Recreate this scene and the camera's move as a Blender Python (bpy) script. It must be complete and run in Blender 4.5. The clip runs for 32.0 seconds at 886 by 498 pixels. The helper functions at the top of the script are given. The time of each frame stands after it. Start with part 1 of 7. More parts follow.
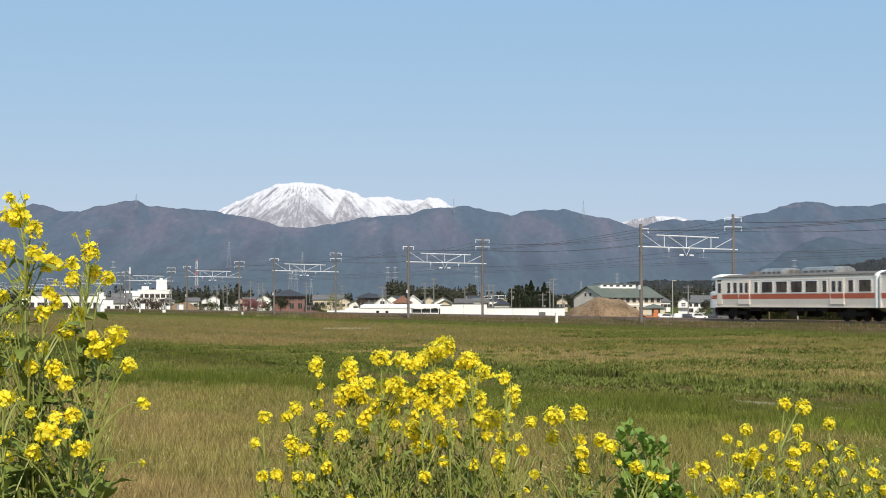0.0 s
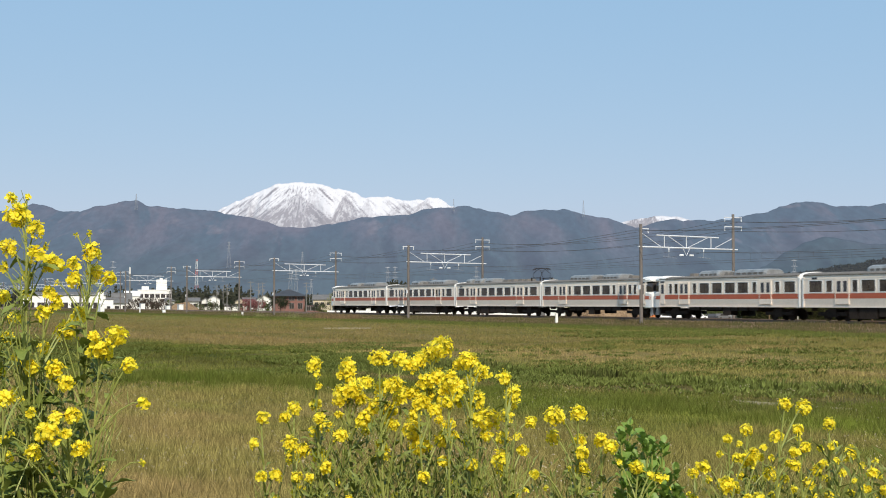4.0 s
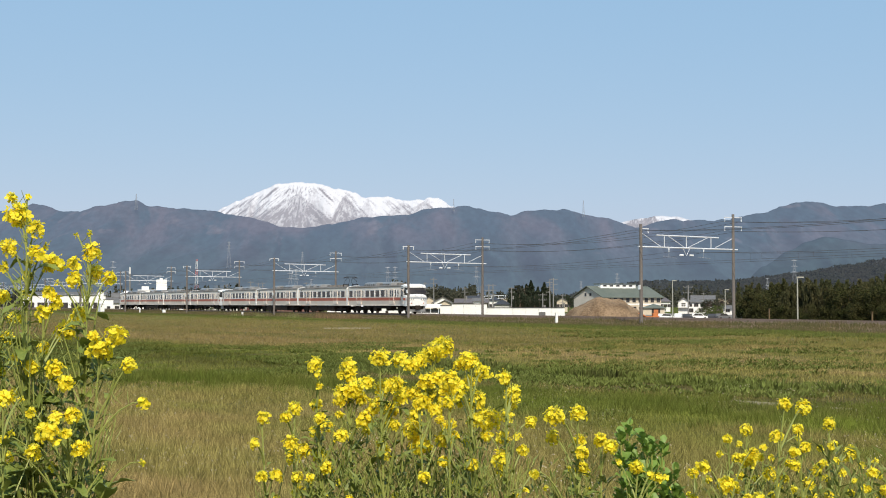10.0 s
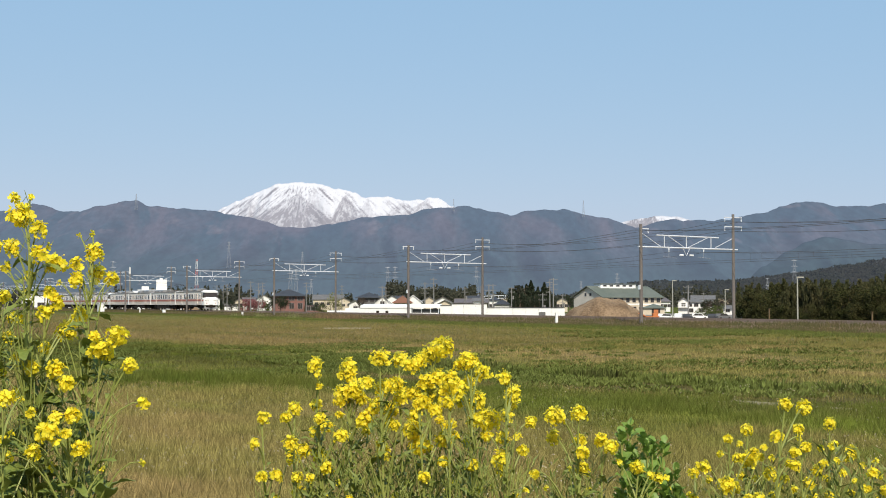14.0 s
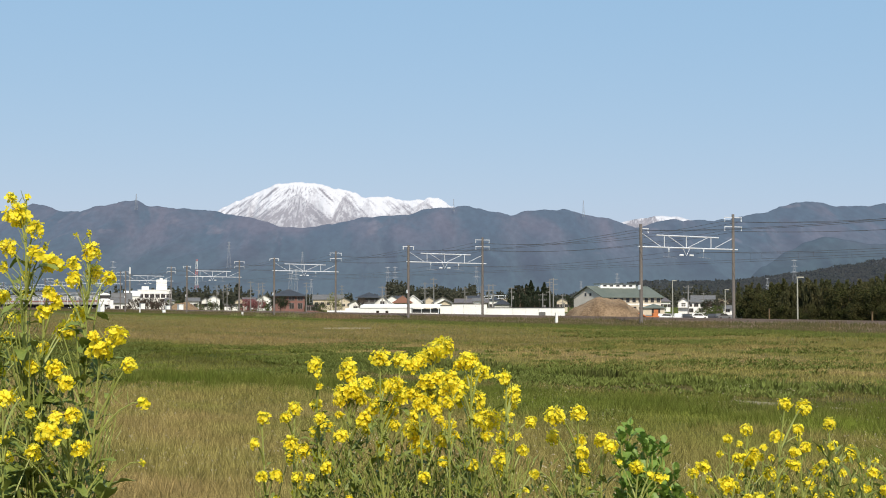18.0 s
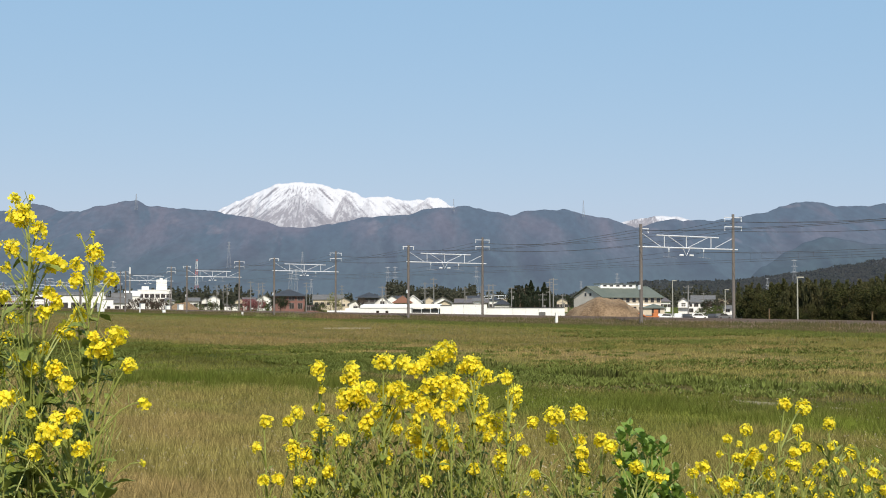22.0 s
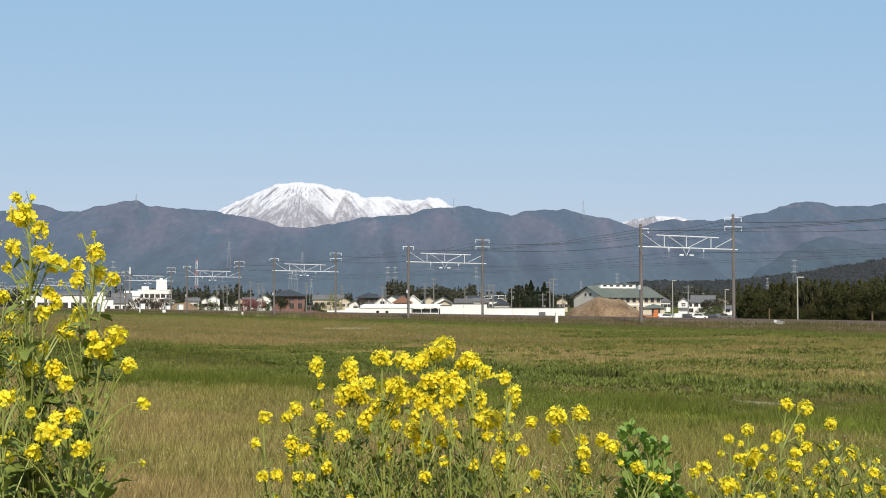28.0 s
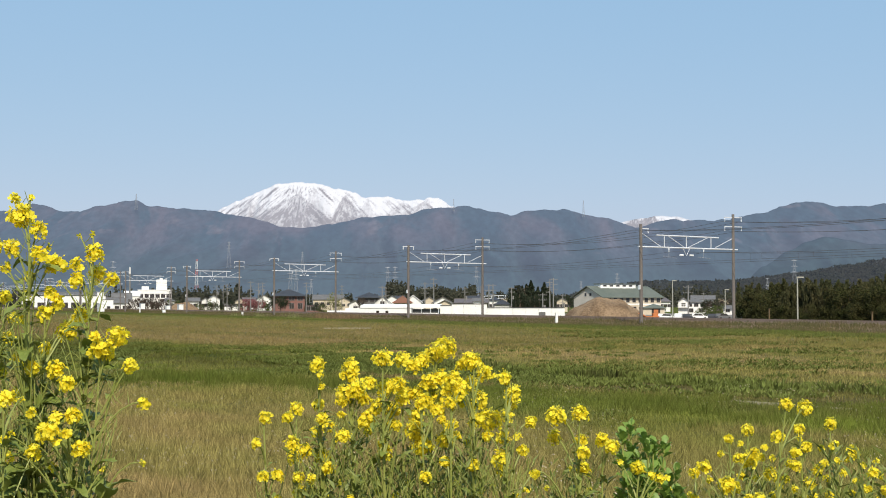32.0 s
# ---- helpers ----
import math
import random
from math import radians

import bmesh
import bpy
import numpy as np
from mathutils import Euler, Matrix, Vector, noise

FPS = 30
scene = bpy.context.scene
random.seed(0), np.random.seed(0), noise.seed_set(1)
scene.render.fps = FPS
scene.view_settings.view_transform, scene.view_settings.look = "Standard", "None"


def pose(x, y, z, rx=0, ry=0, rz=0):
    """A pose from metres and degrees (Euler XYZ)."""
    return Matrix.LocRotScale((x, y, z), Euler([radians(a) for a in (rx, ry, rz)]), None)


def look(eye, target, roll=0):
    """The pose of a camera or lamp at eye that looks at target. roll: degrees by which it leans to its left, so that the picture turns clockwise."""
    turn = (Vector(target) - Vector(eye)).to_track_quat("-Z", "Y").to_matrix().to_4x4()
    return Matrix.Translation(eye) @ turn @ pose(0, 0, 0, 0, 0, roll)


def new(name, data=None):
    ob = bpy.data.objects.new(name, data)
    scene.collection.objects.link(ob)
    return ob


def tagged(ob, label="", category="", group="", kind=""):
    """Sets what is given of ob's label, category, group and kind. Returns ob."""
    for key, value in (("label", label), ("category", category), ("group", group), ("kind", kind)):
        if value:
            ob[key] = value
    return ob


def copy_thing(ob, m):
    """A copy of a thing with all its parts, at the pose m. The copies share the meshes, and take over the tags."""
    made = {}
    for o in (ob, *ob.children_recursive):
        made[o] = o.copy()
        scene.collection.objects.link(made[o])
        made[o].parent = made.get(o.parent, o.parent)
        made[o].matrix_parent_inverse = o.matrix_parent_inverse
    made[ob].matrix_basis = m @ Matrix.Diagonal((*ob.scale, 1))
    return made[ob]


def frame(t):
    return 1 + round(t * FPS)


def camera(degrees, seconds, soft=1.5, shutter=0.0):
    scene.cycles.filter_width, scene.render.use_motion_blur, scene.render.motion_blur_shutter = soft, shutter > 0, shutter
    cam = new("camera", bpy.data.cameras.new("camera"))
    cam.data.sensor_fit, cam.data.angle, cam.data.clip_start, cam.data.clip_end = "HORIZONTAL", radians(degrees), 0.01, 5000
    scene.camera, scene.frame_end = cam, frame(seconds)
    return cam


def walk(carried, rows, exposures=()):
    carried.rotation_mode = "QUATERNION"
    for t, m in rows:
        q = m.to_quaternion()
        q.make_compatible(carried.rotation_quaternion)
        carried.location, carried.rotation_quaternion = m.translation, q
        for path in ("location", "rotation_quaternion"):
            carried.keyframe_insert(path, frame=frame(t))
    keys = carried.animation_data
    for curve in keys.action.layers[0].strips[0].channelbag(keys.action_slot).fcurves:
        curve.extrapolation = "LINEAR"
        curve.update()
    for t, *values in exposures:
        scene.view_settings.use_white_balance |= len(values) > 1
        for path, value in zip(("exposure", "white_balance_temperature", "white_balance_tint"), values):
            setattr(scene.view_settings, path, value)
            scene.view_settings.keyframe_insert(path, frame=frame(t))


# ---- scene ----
# A still camera behind flowering rape at a field's edge; a train runs away along a double track, snow mountains behind.
# x right, y away from the camera, z up; the field lies at z = 0, the rail tops at z = 0.70.
cam = camera(35.49, 32.0, soft=1.0, shutter=0.25)
EYE = (0.0, 0.0, 2.05)
walk(cam, [(0.0, pose(*EYE, 92.244, 0, 0)), (32.0, pose(*EYE, 92.244, 0, 0))], exposures=((0.0, 0.0), (32.0, 0.0)))

# ---- light ----
SUN_ELEV, SUN_AZ = radians(42), math.atan2(0.156, -0.988)
sky_world = bpy.data.worlds.new("sky")
scene.world = sky_world
sky_world.use_nodes = True
_n = sky_world.node_tree
_sky = _n.nodes.new("ShaderNodeTexSky")
_sky.sky_type, _sky.sun_disc = "NISHITA", False
_sky.sun_elevation, _sky.sun_rotation = SUN_ELEV, SUN_AZ
_sky.altitude, _sky.air_density, _sky.dust_density, _sky.ozone_density = 0, 1.0, 0.8, 3.5
# thin spring haze pales the blue a little
_pale = _n.nodes.new("ShaderNodeVectorMath")
_pale.operation = "MULTIPLY_ADD"
_pale.inputs[1].default_value, _pale.inputs[2].default_value = (0.56, 0.30, 0.15), (1.70, 3.62, 5.90)
_n.links.new(_sky.outputs[0], _pale.inputs[0])
_n.links.new(_pale.outputs[0], _n.nodes["Background"].inputs[0])
_n.nodes["Background"].inputs[1].default_value = 0.11
sun = new("sun", bpy.data.lights.new("sun", "SUN"))
sun.data.energy, sun.data.angle, sun.data.color = 4.7, radians(0.5), (1.0, 0.93, 0.81)
sun.matrix_world = look((0, 0, 60), (-0.156, 0.988, 60 - math.tan(SUN_ELEV)))


# ---- materials ----
def material(name, colour, rough=0.7, second=None, scale=3.0, metal=0.0, bump=0.0, fine=0.0, glow=None, stretch=None, edge=(0.35, 0.65), random_shade=0.0, through_light=0.0):
    """A principled surface whose colour varies at two scales; sizes are in waves per metre."""
    m = bpy.data.materials.new(name)
    m.use_nodes = True
    t = m.node_tree
    b = t.nodes["Principled BSDF"]
    b.inputs["Roughness"].default_value, b.inputs["Metallic"].default_value = rough, metal
    b.inputs["Base Color"].default_value = (*colour, 1)
    if rough >= 0.8:
        b.inputs["Specular IOR Level"].default_value = 0.15
    where = t.nodes.new("ShaderNodeNewGeometry").outputs["Position"]
    if not stretch is None:
        mp = t.nodes.new("ShaderNodeMapping")
        mp.inputs["Scale"].default_value = stretch
        t.links.new(where, mp.inputs[0])
        where = mp.outputs[0]
    out = None
    if second is not None:
        mix = t.nodes.new("ShaderNodeMix")
        mix.data_type = "RGBA"
        mix.inputs["A"].default_value, mix.inputs["B"].default_value = (*colour, 1), (*second, 1)
        big, small = t.nodes.new("ShaderNodeTexNoise"), t.nodes.new("ShaderNodeTexNoise")
        for n, s, d in ((big, scale, 3), (small, scale * 9, 4)):
            n.inputs["Scale"].default_value, n.inputs["Detail"].default_value = s, d
            t.links.new(where, n.inputs["Vector"])
        add = t.nodes.new("ShaderNodeMath")
        add.operation = "MULTIPLY_ADD"
        add.inputs[1].default_value = 0.45
        half = t.nodes.new("ShaderNodeMath")
        half.operation, half.inputs[1].default_value = "MULTIPLY", 0.55
        t.links.new(big.outputs[0], half.inputs[0])
        t.links.new(small.outputs[0], add.inputs[0])
        t.links.new(half.outputs[0], add.inputs[2])
        ramp = t.nodes.new("ShaderNodeMapRange")
        ramp.inputs["From Min"].default_value, ramp.inputs["From Max"].default_value = edge
        t.links.new(add.outputs[0], ramp.inputs["Value"])
        t.links.new(ramp.outputs[0], mix.inputs["Factor"])
        out = mix.outputs["Result"]
        if bump:
            bp = t.nodes.new("ShaderNodeBump")
            bp.inputs["Strength"].default_value, bp.inputs["Distance"].default_value = bump, 0.6 / scale
            t.links.new(add.outputs[0], bp.inputs["Height"])
            t.links.new(bp.outputs[0], b.inputs["Normal"])
    if random_shade:
        hs = t.nodes.new("ShaderNodeHueSaturation")
        pick = t.nodes.new("ShaderNodeMapRange")
        pick.inputs["To Min"].default_value, pick.inputs["To Max"].default_value = 1 - random_shade, 1 + random_shade
        t.links.new(t.nodes.new("ShaderNodeNewGeometry").outputs["Random Per Island"], pick.inputs["Value"])
        t.links.new(pick.outputs[0], hs.inputs["Value"])
        if out is None:
            hs.inputs["Color"].default_value = (*colour, 1)
        else:
            t.links.new(out, hs.inputs["Color"])
        out = hs.outputs[0]
    if out is not None:
        t.links.new(out, b.inputs["Base Color"])
    if glow is not None:
        b.inputs["Emission Color"].default_value, b.inputs["Emission Strength"].default_value = (*glow[:3], 1), glow[3]
    if through_light:
        tr = t.nodes.new("ShaderNodeBsdfTranslucent")
        ms = t.nodes.new("ShaderNodeMixShader")
        ms.inputs[0].default_value = through_light
        tr.inputs[0].default_value = (*colour, 1)
        if out is not None:
            t.links.new(out, tr.inputs[0])
        t.links.new(b.outputs[0], ms.inputs[1])
        t.links.new(tr.outputs[0], ms.inputs[2])
        t.links.new(ms.outputs[0], t.nodes["Material Output"].inputs["Surface"])
    return m


def field_material(name, shade=0.0, lift=1.0, through_light=0.0, low=0.5, high=1.36):
    """Field colours: straw and green growth in uneven strips lying across the plain, streaked along them."""
    m = material(name, (0.1, 0.1, 0.04), 0.9, random_shade=shade, through_light=through_light)
    t = m.node_tree
    b = t.nodes["Principled BSDF"]
    b.inputs["Specular IOR Level"].default_value = 0.03
    where = t.nodes.new("ShaderNodeNewGeometry").outputs["Position"]

    def math_node(op, x, y, z=None):
        n = t.nodes.new("ShaderNodeMath")
        n.operation = op
        for k, val in enumerate((x, y, z)):
            if isinstance(val, (int, float)):
                n.inputs[k].default_value = val
            elif val is not None:
                t.links.new(val, n.inputs[k])
        return n.outputs[0]

    def dot(v):
        n = t.nodes.new("ShaderNodeVectorMath")
        n.operation, n.inputs[1].default_value = "DOT_PRODUCT", v
        t.links.new(where, n.inputs[0])
        return n.outputs["Value"]

    def noise_of(vector, scale, detail):
        n = t.nodes.new("ShaderNodeTexNoise")
        n.inputs["Scale"].default_value, n.inputs["Detail"].default_value = scale, detail
        t.links.new(vector, n.inputs["Vector"])
        return n.outputs[0]

    flat = t.nodes.new("ShaderNodeMapping")
    flat.inputs["Scale"].default_value = (1, 1, 0)
    t.links.new(where, flat.inputs[0])
    flat = flat.outputs[0]
    across, along = dot((0.804, 0.595, 0)), dot((0.595, -0.804, 0))
    lane = t.nodes.new("ShaderNodeCombineXYZ")
    t.links.new(across, lane.inputs[0])
    t.links.new(math_node("MULTIPLY", along, 0.16), lane.inputs[1])
    streak = noise_of(lane.outputs[0], 0.55, 5)
    wob = math_node("MULTIPLY_ADD", noise_of(flat, 0.13, 5), 5.0, across)
    band = t.nodes.new("ShaderNodeMapRange")
    band.inputs["From Min"].default_value, band.inputs["From Max"].default_value = 2.5, 102.5
    t.links.new(wob, band.inputs["Value"])
    ramp = t.nodes.new("ShaderNodeValToRGB")
    # share of green growth, and how dark the strip is, painted shade among the weeds included, by metres across the
    # fields
    stops = ((5, 0.33, 1.0), (11, 0.35, 1.0), (14, 0.45, 0.97), (17, 0.6, 0.9), (18, 0.85, 1.05), (19.3, 0.8, 0.95), (19.8, 0.75, 0.82), (20.8, 0.65, 0.84), (21.3, 0.36, 0.72), (22.0, 0.18, 0.66), (25.0, 0.32, 0.62), (26.3, 0.42, 0.64), (27.2, 0.5, 0.78), (28.2, 0.4, 0.92), (29.2, 0.37, 0.93), (32, 0.27, 0.96), (36, 0.11, 0.98), (41, 0.18, 0.96), (43, 0.42, 0.89), (46, 0.38, 0.91), (48, 0.18, 0.97), (56, 0.36, 0.95), (64, 0.34, 1.0), (72, 0.35, 1.0), (90, 0.5, 1.0))
    els = ramp.color_ramp.elements
    els[0].position, els[0].color = stops[0][0] / 100, (stops[0][1], stops[0][2], 0, 1)
    els[1].position, els[1].color = stops[-1][0] / 100, (stops[-1][1], stops[-1][2], 0, 1)
    for w, g, k in stops[1:-1]:
        els.new(w / 100).color = (g, k, 0, 1)
    two = t.nodes.new("ShaderNodeSeparateColor")
    t.links.new(ramp.outputs[0], two.inputs[0])
    t.links.new(band.outputs[0], ramp.inputs[0])
    spot = noise_of(flat, 0.3, 6)
    f = math_node("MULTIPLY_ADD", math_node("SUBTRACT", streak, 0.5), 1.1, two.outputs[0])
    f = math_node("MULTIPLY_ADD", math_node("SUBTRACT", spot, 0.5), 1.3, f)
    east = t.nodes.new("ShaderNodeMapRange")
    east.inputs["From Min"].default_value, east.inputs["From Max"].default_value = -4.0, 6.0
    east.inputs["To Min"].default_value, east.inputs["To Max"].default_value = -0.05, 0.09
    t.links.new(dot((1, 0, 0)), east.inputs["Value"])
    f = math_node("ADD", f, east.outputs[0])

    def ranged(v, a, b, lo=0.0, hi=1.0):
        n = t.nodes.new("ShaderNodeMapRange")
        for key, x in (("From Min", a), ("From Max", b), ("To Min", lo), ("To Max", hi)):
            n.inputs[key].default_value = x
        t.links.new(v, n.inputs["Value"])
        return n.outputs[0]

    # an unmown weedy plot takes up the strips' western ends
    west = ranged(math_node("MULTIPLY_ADD", noise_of(flat, 0.2, 4), 9.0, along), -28, -38)
    plot = math_node("MULTIPLY", west, math_node("MULTIPLY", ranged(wob, 15, 18), ranged(wob, 36, 30)))
    weedy = math_node("MULTIPLY_ADD", math_node("SUBTRACT", spot, 0.5), 1.4, 0.78)
    f = math_node("ADD", math_node("MULTIPLY", f, math_node("SUBTRACT", 1.0, plot)), math_node("MULTIPLY", weedy, plot))
    # fresh growth along the foot of the railway bank
    to_rail = math_node("MULTIPLY_ADD", noise_of(flat, 0.08, 5), 14.0, dot((0.9005, 0.4348, 0)))
    verge = ranged(to_rail, 57, 68)
    f = math_node("MULTIPLY_ADD", verge, 0.29, f)
    pick = t.nodes.new("ShaderNodeClamp")
    t.links.new(f, pick.inputs[0])
    mix = t.nodes.new("ShaderNodeMix")
    mix.data_type = "RGBA"
    mix.inputs["A"].default_value, mix.inputs["B"].default_value = (0.244, 0.179, 0.074, 1), (0.117, 0.142, 0.023, 1)
    t.links.new(pick.outputs[0], mix.inputs["Factor"])
    val = t.nodes.new("ShaderNodeMapRange")
    val.inputs["From Min"].default_value, val.inputs["From Max"].default_value = 0.32, 0.68
    val.inputs["To Min"].default_value, val.inputs["To Max"].default_value = low * lift, high * lift
    both = math_node("MULTIPLY_ADD", noise_of(flat, 9.0, 4), 0.5, math_node("MULTIPLY_ADD", noise_of(flat, 0.9, 4), 0.3, math_node("MULTIPLY", noise_of(lane.outputs[0], 0.9, 3), 0.22)))
    t.links.new(both, val.inputs["Value"])
    hs = t.nodes.new("ShaderNodeHueSaturation")
    depth = math_node("MULTIPLY_ADD", plot, -0.06, math_node("MULTIPLY_ADD", verge, -0.04, two.outputs[1]))
    t.links.new(math_node("MULTIPLY", val.outputs[0], depth), hs.inputs["Value"])
    t.links.new(mix.outputs["Result"], hs.inputs["Color"])
    if shade:
        old = b.inputs["Base Color"].links[0].from_node
        t.links.new(hs.outputs[0], old.inputs["Color"])
    else:
        t.links.new(hs.outputs[0], b.inputs["Base Color"])
    return m


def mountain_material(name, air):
    """Far wooded slopes with the air's blue painted into base and emission: dark cedar low down, bare purple-grey woods
    and pale fellings higher up. The backdrop's glow stands in for the light of the air before it.
    """
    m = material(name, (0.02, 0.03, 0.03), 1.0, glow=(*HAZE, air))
    t = m.node_tree
    where = t.nodes.new("ShaderNodeNewGeometry").outputs["Position"]

    def noise_at(scale, detail, stretch, rough=0.55, warp=0.0):
        mp = t.nodes.new("ShaderNodeMapping")
        mp.inputs["Scale"].default_value = stretch
        mp.inputs["Rotation"].default_value = (0, 0.5, 0)
        n = t.nodes.new("ShaderNodeTexNoise")
        n.inputs["Scale"].default_value, n.inputs["Detail"].default_value, n.inputs["Roughness"].default_value, n.inputs["Distortion"].default_value = scale, detail, rough, warp
        t.links.new(where, mp.inputs[0])
        t.links.new(mp.outputs[0], n.inputs["Vector"])
        return n.outputs[0]

    def ranged(v, a, b, lo=0.0, hi=1.0):
        n = t.nodes.new("ShaderNodeMapRange")
        n.inputs["From Min"].default_value, n.inputs["From Max"].default_value = a, b
        n.inputs["To Min"].default_value, n.inputs["To Max"].default_value = lo, hi
        t.links.new(v, n.inputs["Value"])
        return n.outputs[0]

    def mixed(fac, a, b):
        n = t.nodes.new("ShaderNodeMix")
        n.data_type = "RGBA"
        t.links.new(fac, n.inputs["Factor"])
        for key, val in (("A", a), ("B", b)):
            if isinstance(val, tuple):
                n.inputs[key].default_value = (*val, 1)
            else:
                t.links.new(val, n.inputs[key])
        return n.outputs["Result"]

    def times(a, b):
        n = t.nodes.new("ShaderNodeMath")
        n.operation = "MULTIPLY"
        t.links.new(a, n.inputs[0])
        t.links.new(b, n.inputs[1])
        return n.outputs[0]

    z = t.nodes.new("ShaderNodeSeparateXYZ")
    t.links.new(where, z.inputs[0])
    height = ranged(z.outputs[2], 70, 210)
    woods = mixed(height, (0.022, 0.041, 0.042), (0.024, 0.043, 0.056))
    bare = times(ranged(noise_at(0.0075, 6, (1, 0.05, 0.8), 0.6, 0.6), 0.44, 0.62), height)
    colour = mixed(bare, woods, (0.058, 0.055, 0.066))
    # the bare woods lie mostly on the eastern slopes
    bare = times(bare, ranged(z.outputs[0], -600, 50, 0.1, 1.0))
    felled = times(ranged(noise_at(0.016, 3, (1, 0.05, 1.5), 0.5, 0.3), 0.62, 0.74), height)
    colour = mixed(felled, colour, (0.082, 0.076, 0.085))
    grain = ranged(noise_at(0.06, 6, (1, 0.1, 1.2), 0.65), 0.3, 0.7, 0.72, 1.28)
    hs = t.nodes.new("ShaderNodeHueSaturation")
    t.links.new(grain, hs.inputs["Value"])
    t.links.new(colour, hs.inputs["Color"])
    t.links.new(hs.outputs[0], t.nodes["Principled BSDF"].inputs["Base Color"])
    return m


def snow_material():
    """Snow broken by bare ribs that run down the slopes both ways, barer lower down."""
    # weak bluish emission lays distance haze over snow and rock alike
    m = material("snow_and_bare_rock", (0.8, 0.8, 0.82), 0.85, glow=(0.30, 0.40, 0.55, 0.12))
    t = m.node_tree
    b = t.nodes["Principled BSDF"]
    where = t.nodes.new("ShaderNodeNewGeometry").outputs["Position"]
    at = t.nodes.new("ShaderNodeAttribute")
    at.attribute_name = "bare"
    fine = t.nodes.new("ShaderNodeTexNoise")
    fine.inputs["Scale"].default_value, fine.inputs["Detail"].default_value = 0.07, 6
    t.links.new(where, fine.inputs["Vector"])
    ma = t.nodes.new("ShaderNodeMath")
    ma.operation, ma.inputs[1].default_value = "MULTIPLY_ADD", 0.55
    t.links.new(fine.outputs[0], ma.inputs[0])
    t.links.new(at.outputs["Fac"], ma.inputs[2])
    rib = ma.outputs[0]
    xyz = t.nodes.new("ShaderNodeSeparateXYZ")
    t.links.new(where, xyz.inputs[0])
    low = t.nodes.new("ShaderNodeMapRange")
    low.inputs["From Min"].default_value, low.inputs["From Max"].default_value = 400, 270
    low.inputs["To Min"].default_value, low.inputs["To Max"].default_value = -0.05, 0.12
    t.links.new(xyz.outputs[2], low.inputs["Value"])
    add = t.nodes.new("ShaderNodeMath")
    t.links.new(rib, add.inputs[0])
    t.links.new(low.outputs[0], add.inputs[1])
    cover = t.nodes.new("ShaderNodeMapRange")
    cover.inputs["From Min"].default_value, cover.inputs["From Max"].default_value = 0.36, 0.95
    t.links.new(add.outputs[0], cover.inputs["Value"])
    mix = t.nodes.new("ShaderNodeMix")
    mix.data_type = "RGBA"
    mix.inputs["A"].default_value, mix.inputs["B"].default_value = (0.52, 0.51, 0.525, 1), (0.212, 0.198, 0.212, 1)
    t.links.new(cover.outputs[0], mix.inputs["Factor"])
    t.links.new(mix.outputs["Result"], b.inputs["Base Color"])
    return m


# ---- mesh building ----
class Mesh:
    """Collects faces, then becomes one mesh object."""

    def __init__(self):
        self.v, self.f = [], []

    def add(self, verts, faces):
        k = len(self.v)
        self.v += [tuple(p) for p in verts]
        self.f += [tuple(i + k for i in q) for q in faces]
        return self

    def box(self, x0, x1, y0, y1, z0, z1):
        return self.add([(x, y, z) for z in (z0, z1) for x, y in ((x0, y0), (x1, y0), (x1, y1), (x0, y1))],
                        [(3, 2, 1, 0), (4, 5, 6, 7), (0, 1, 5, 4), (1, 2, 6, 5), (2, 3, 7, 6), (3, 0, 4, 7)])

    def rings(self, rings, cap=True):
        n = len(rings[0])
        f = [(i * n + j, i * n + (j + 1) % n, (i + 1) * n + (j + 1) % n, (i + 1) * n + j) for i in range(len(rings) - 1) for j in range(n)]
        if cap:
            f += [tuple(range(n))[::-1], tuple(range((len(rings) - 1) * n, len(rings) * n))]
        return self.add([p for r in rings for p in r], f)

    def tube(self, points, radii, sides=6, cap=True):
        pts = [Vector(p) for p in points]
        if not isinstance(radii, (list, tuple)):
            radii = [radii] * len(pts)
        out = []
        for i, p in enumerate(pts):
            d = (pts[min(i + 1, len(pts) - 1)] - pts[max(i - 1, 0)]).normalized()
            a = d.cross(Vector((0, 0, 1)) if abs(d.z) < 0.9 else Vector((1, 0, 0))).normalized()
            c = d.cross(a)
            out.append([p + (a * math.cos(k * 2 * math.pi / sides) + c * math.sin(k * 2 * math.pi / sides)) * radii[i] for k in range(sides)])
        return self.rings(out, cap)

    def prism(self, outline, axis, a, b):
        """An outline of two coordinates, drawn out along x or y from a to b."""
        put = (lambda p, s: (s, p[0], p[1])) if axis == "x" else (lambda p, s: (p[0], s, p[1]))
        return self.rings([[put(p, a) for p in outline], [put(p, b) for p in outline]])

    def data(self, name, mat, smooth=False):
        me = bpy.data.meshes.new(name)
        me.from_pydata(self.v, [], self.f)
        me.materials.append(mat)
        if smooth:
            me.polygons.foreach_set("use_smooth", [True] * len(me.polygons))
        return me

    def done(self, name, mat, parent=None, label="", smooth=False, at=None):
        ob = new(name, self.data(name, mat, smooth))
        ob.parent = parent
        if at is not None:
            ob.matrix_basis = at
        return tagged(ob, label)


def thing(name, label, category, group="", at=None, kind=""):
    ob = tagged(new(name), label, category, group, kind)
    ob.empty_display_size = 0.2
    if at is not None:
        ob.matrix_basis = at
    return ob


def shared(name, me, parent, at, label=""):
    ob = new(name, me)
    ob.parent = parent
    ob.matrix_basis = at
    return tagged(ob, label)


# the railway's own frame: d metres across from the camera, s metres along
LINE = 25.77


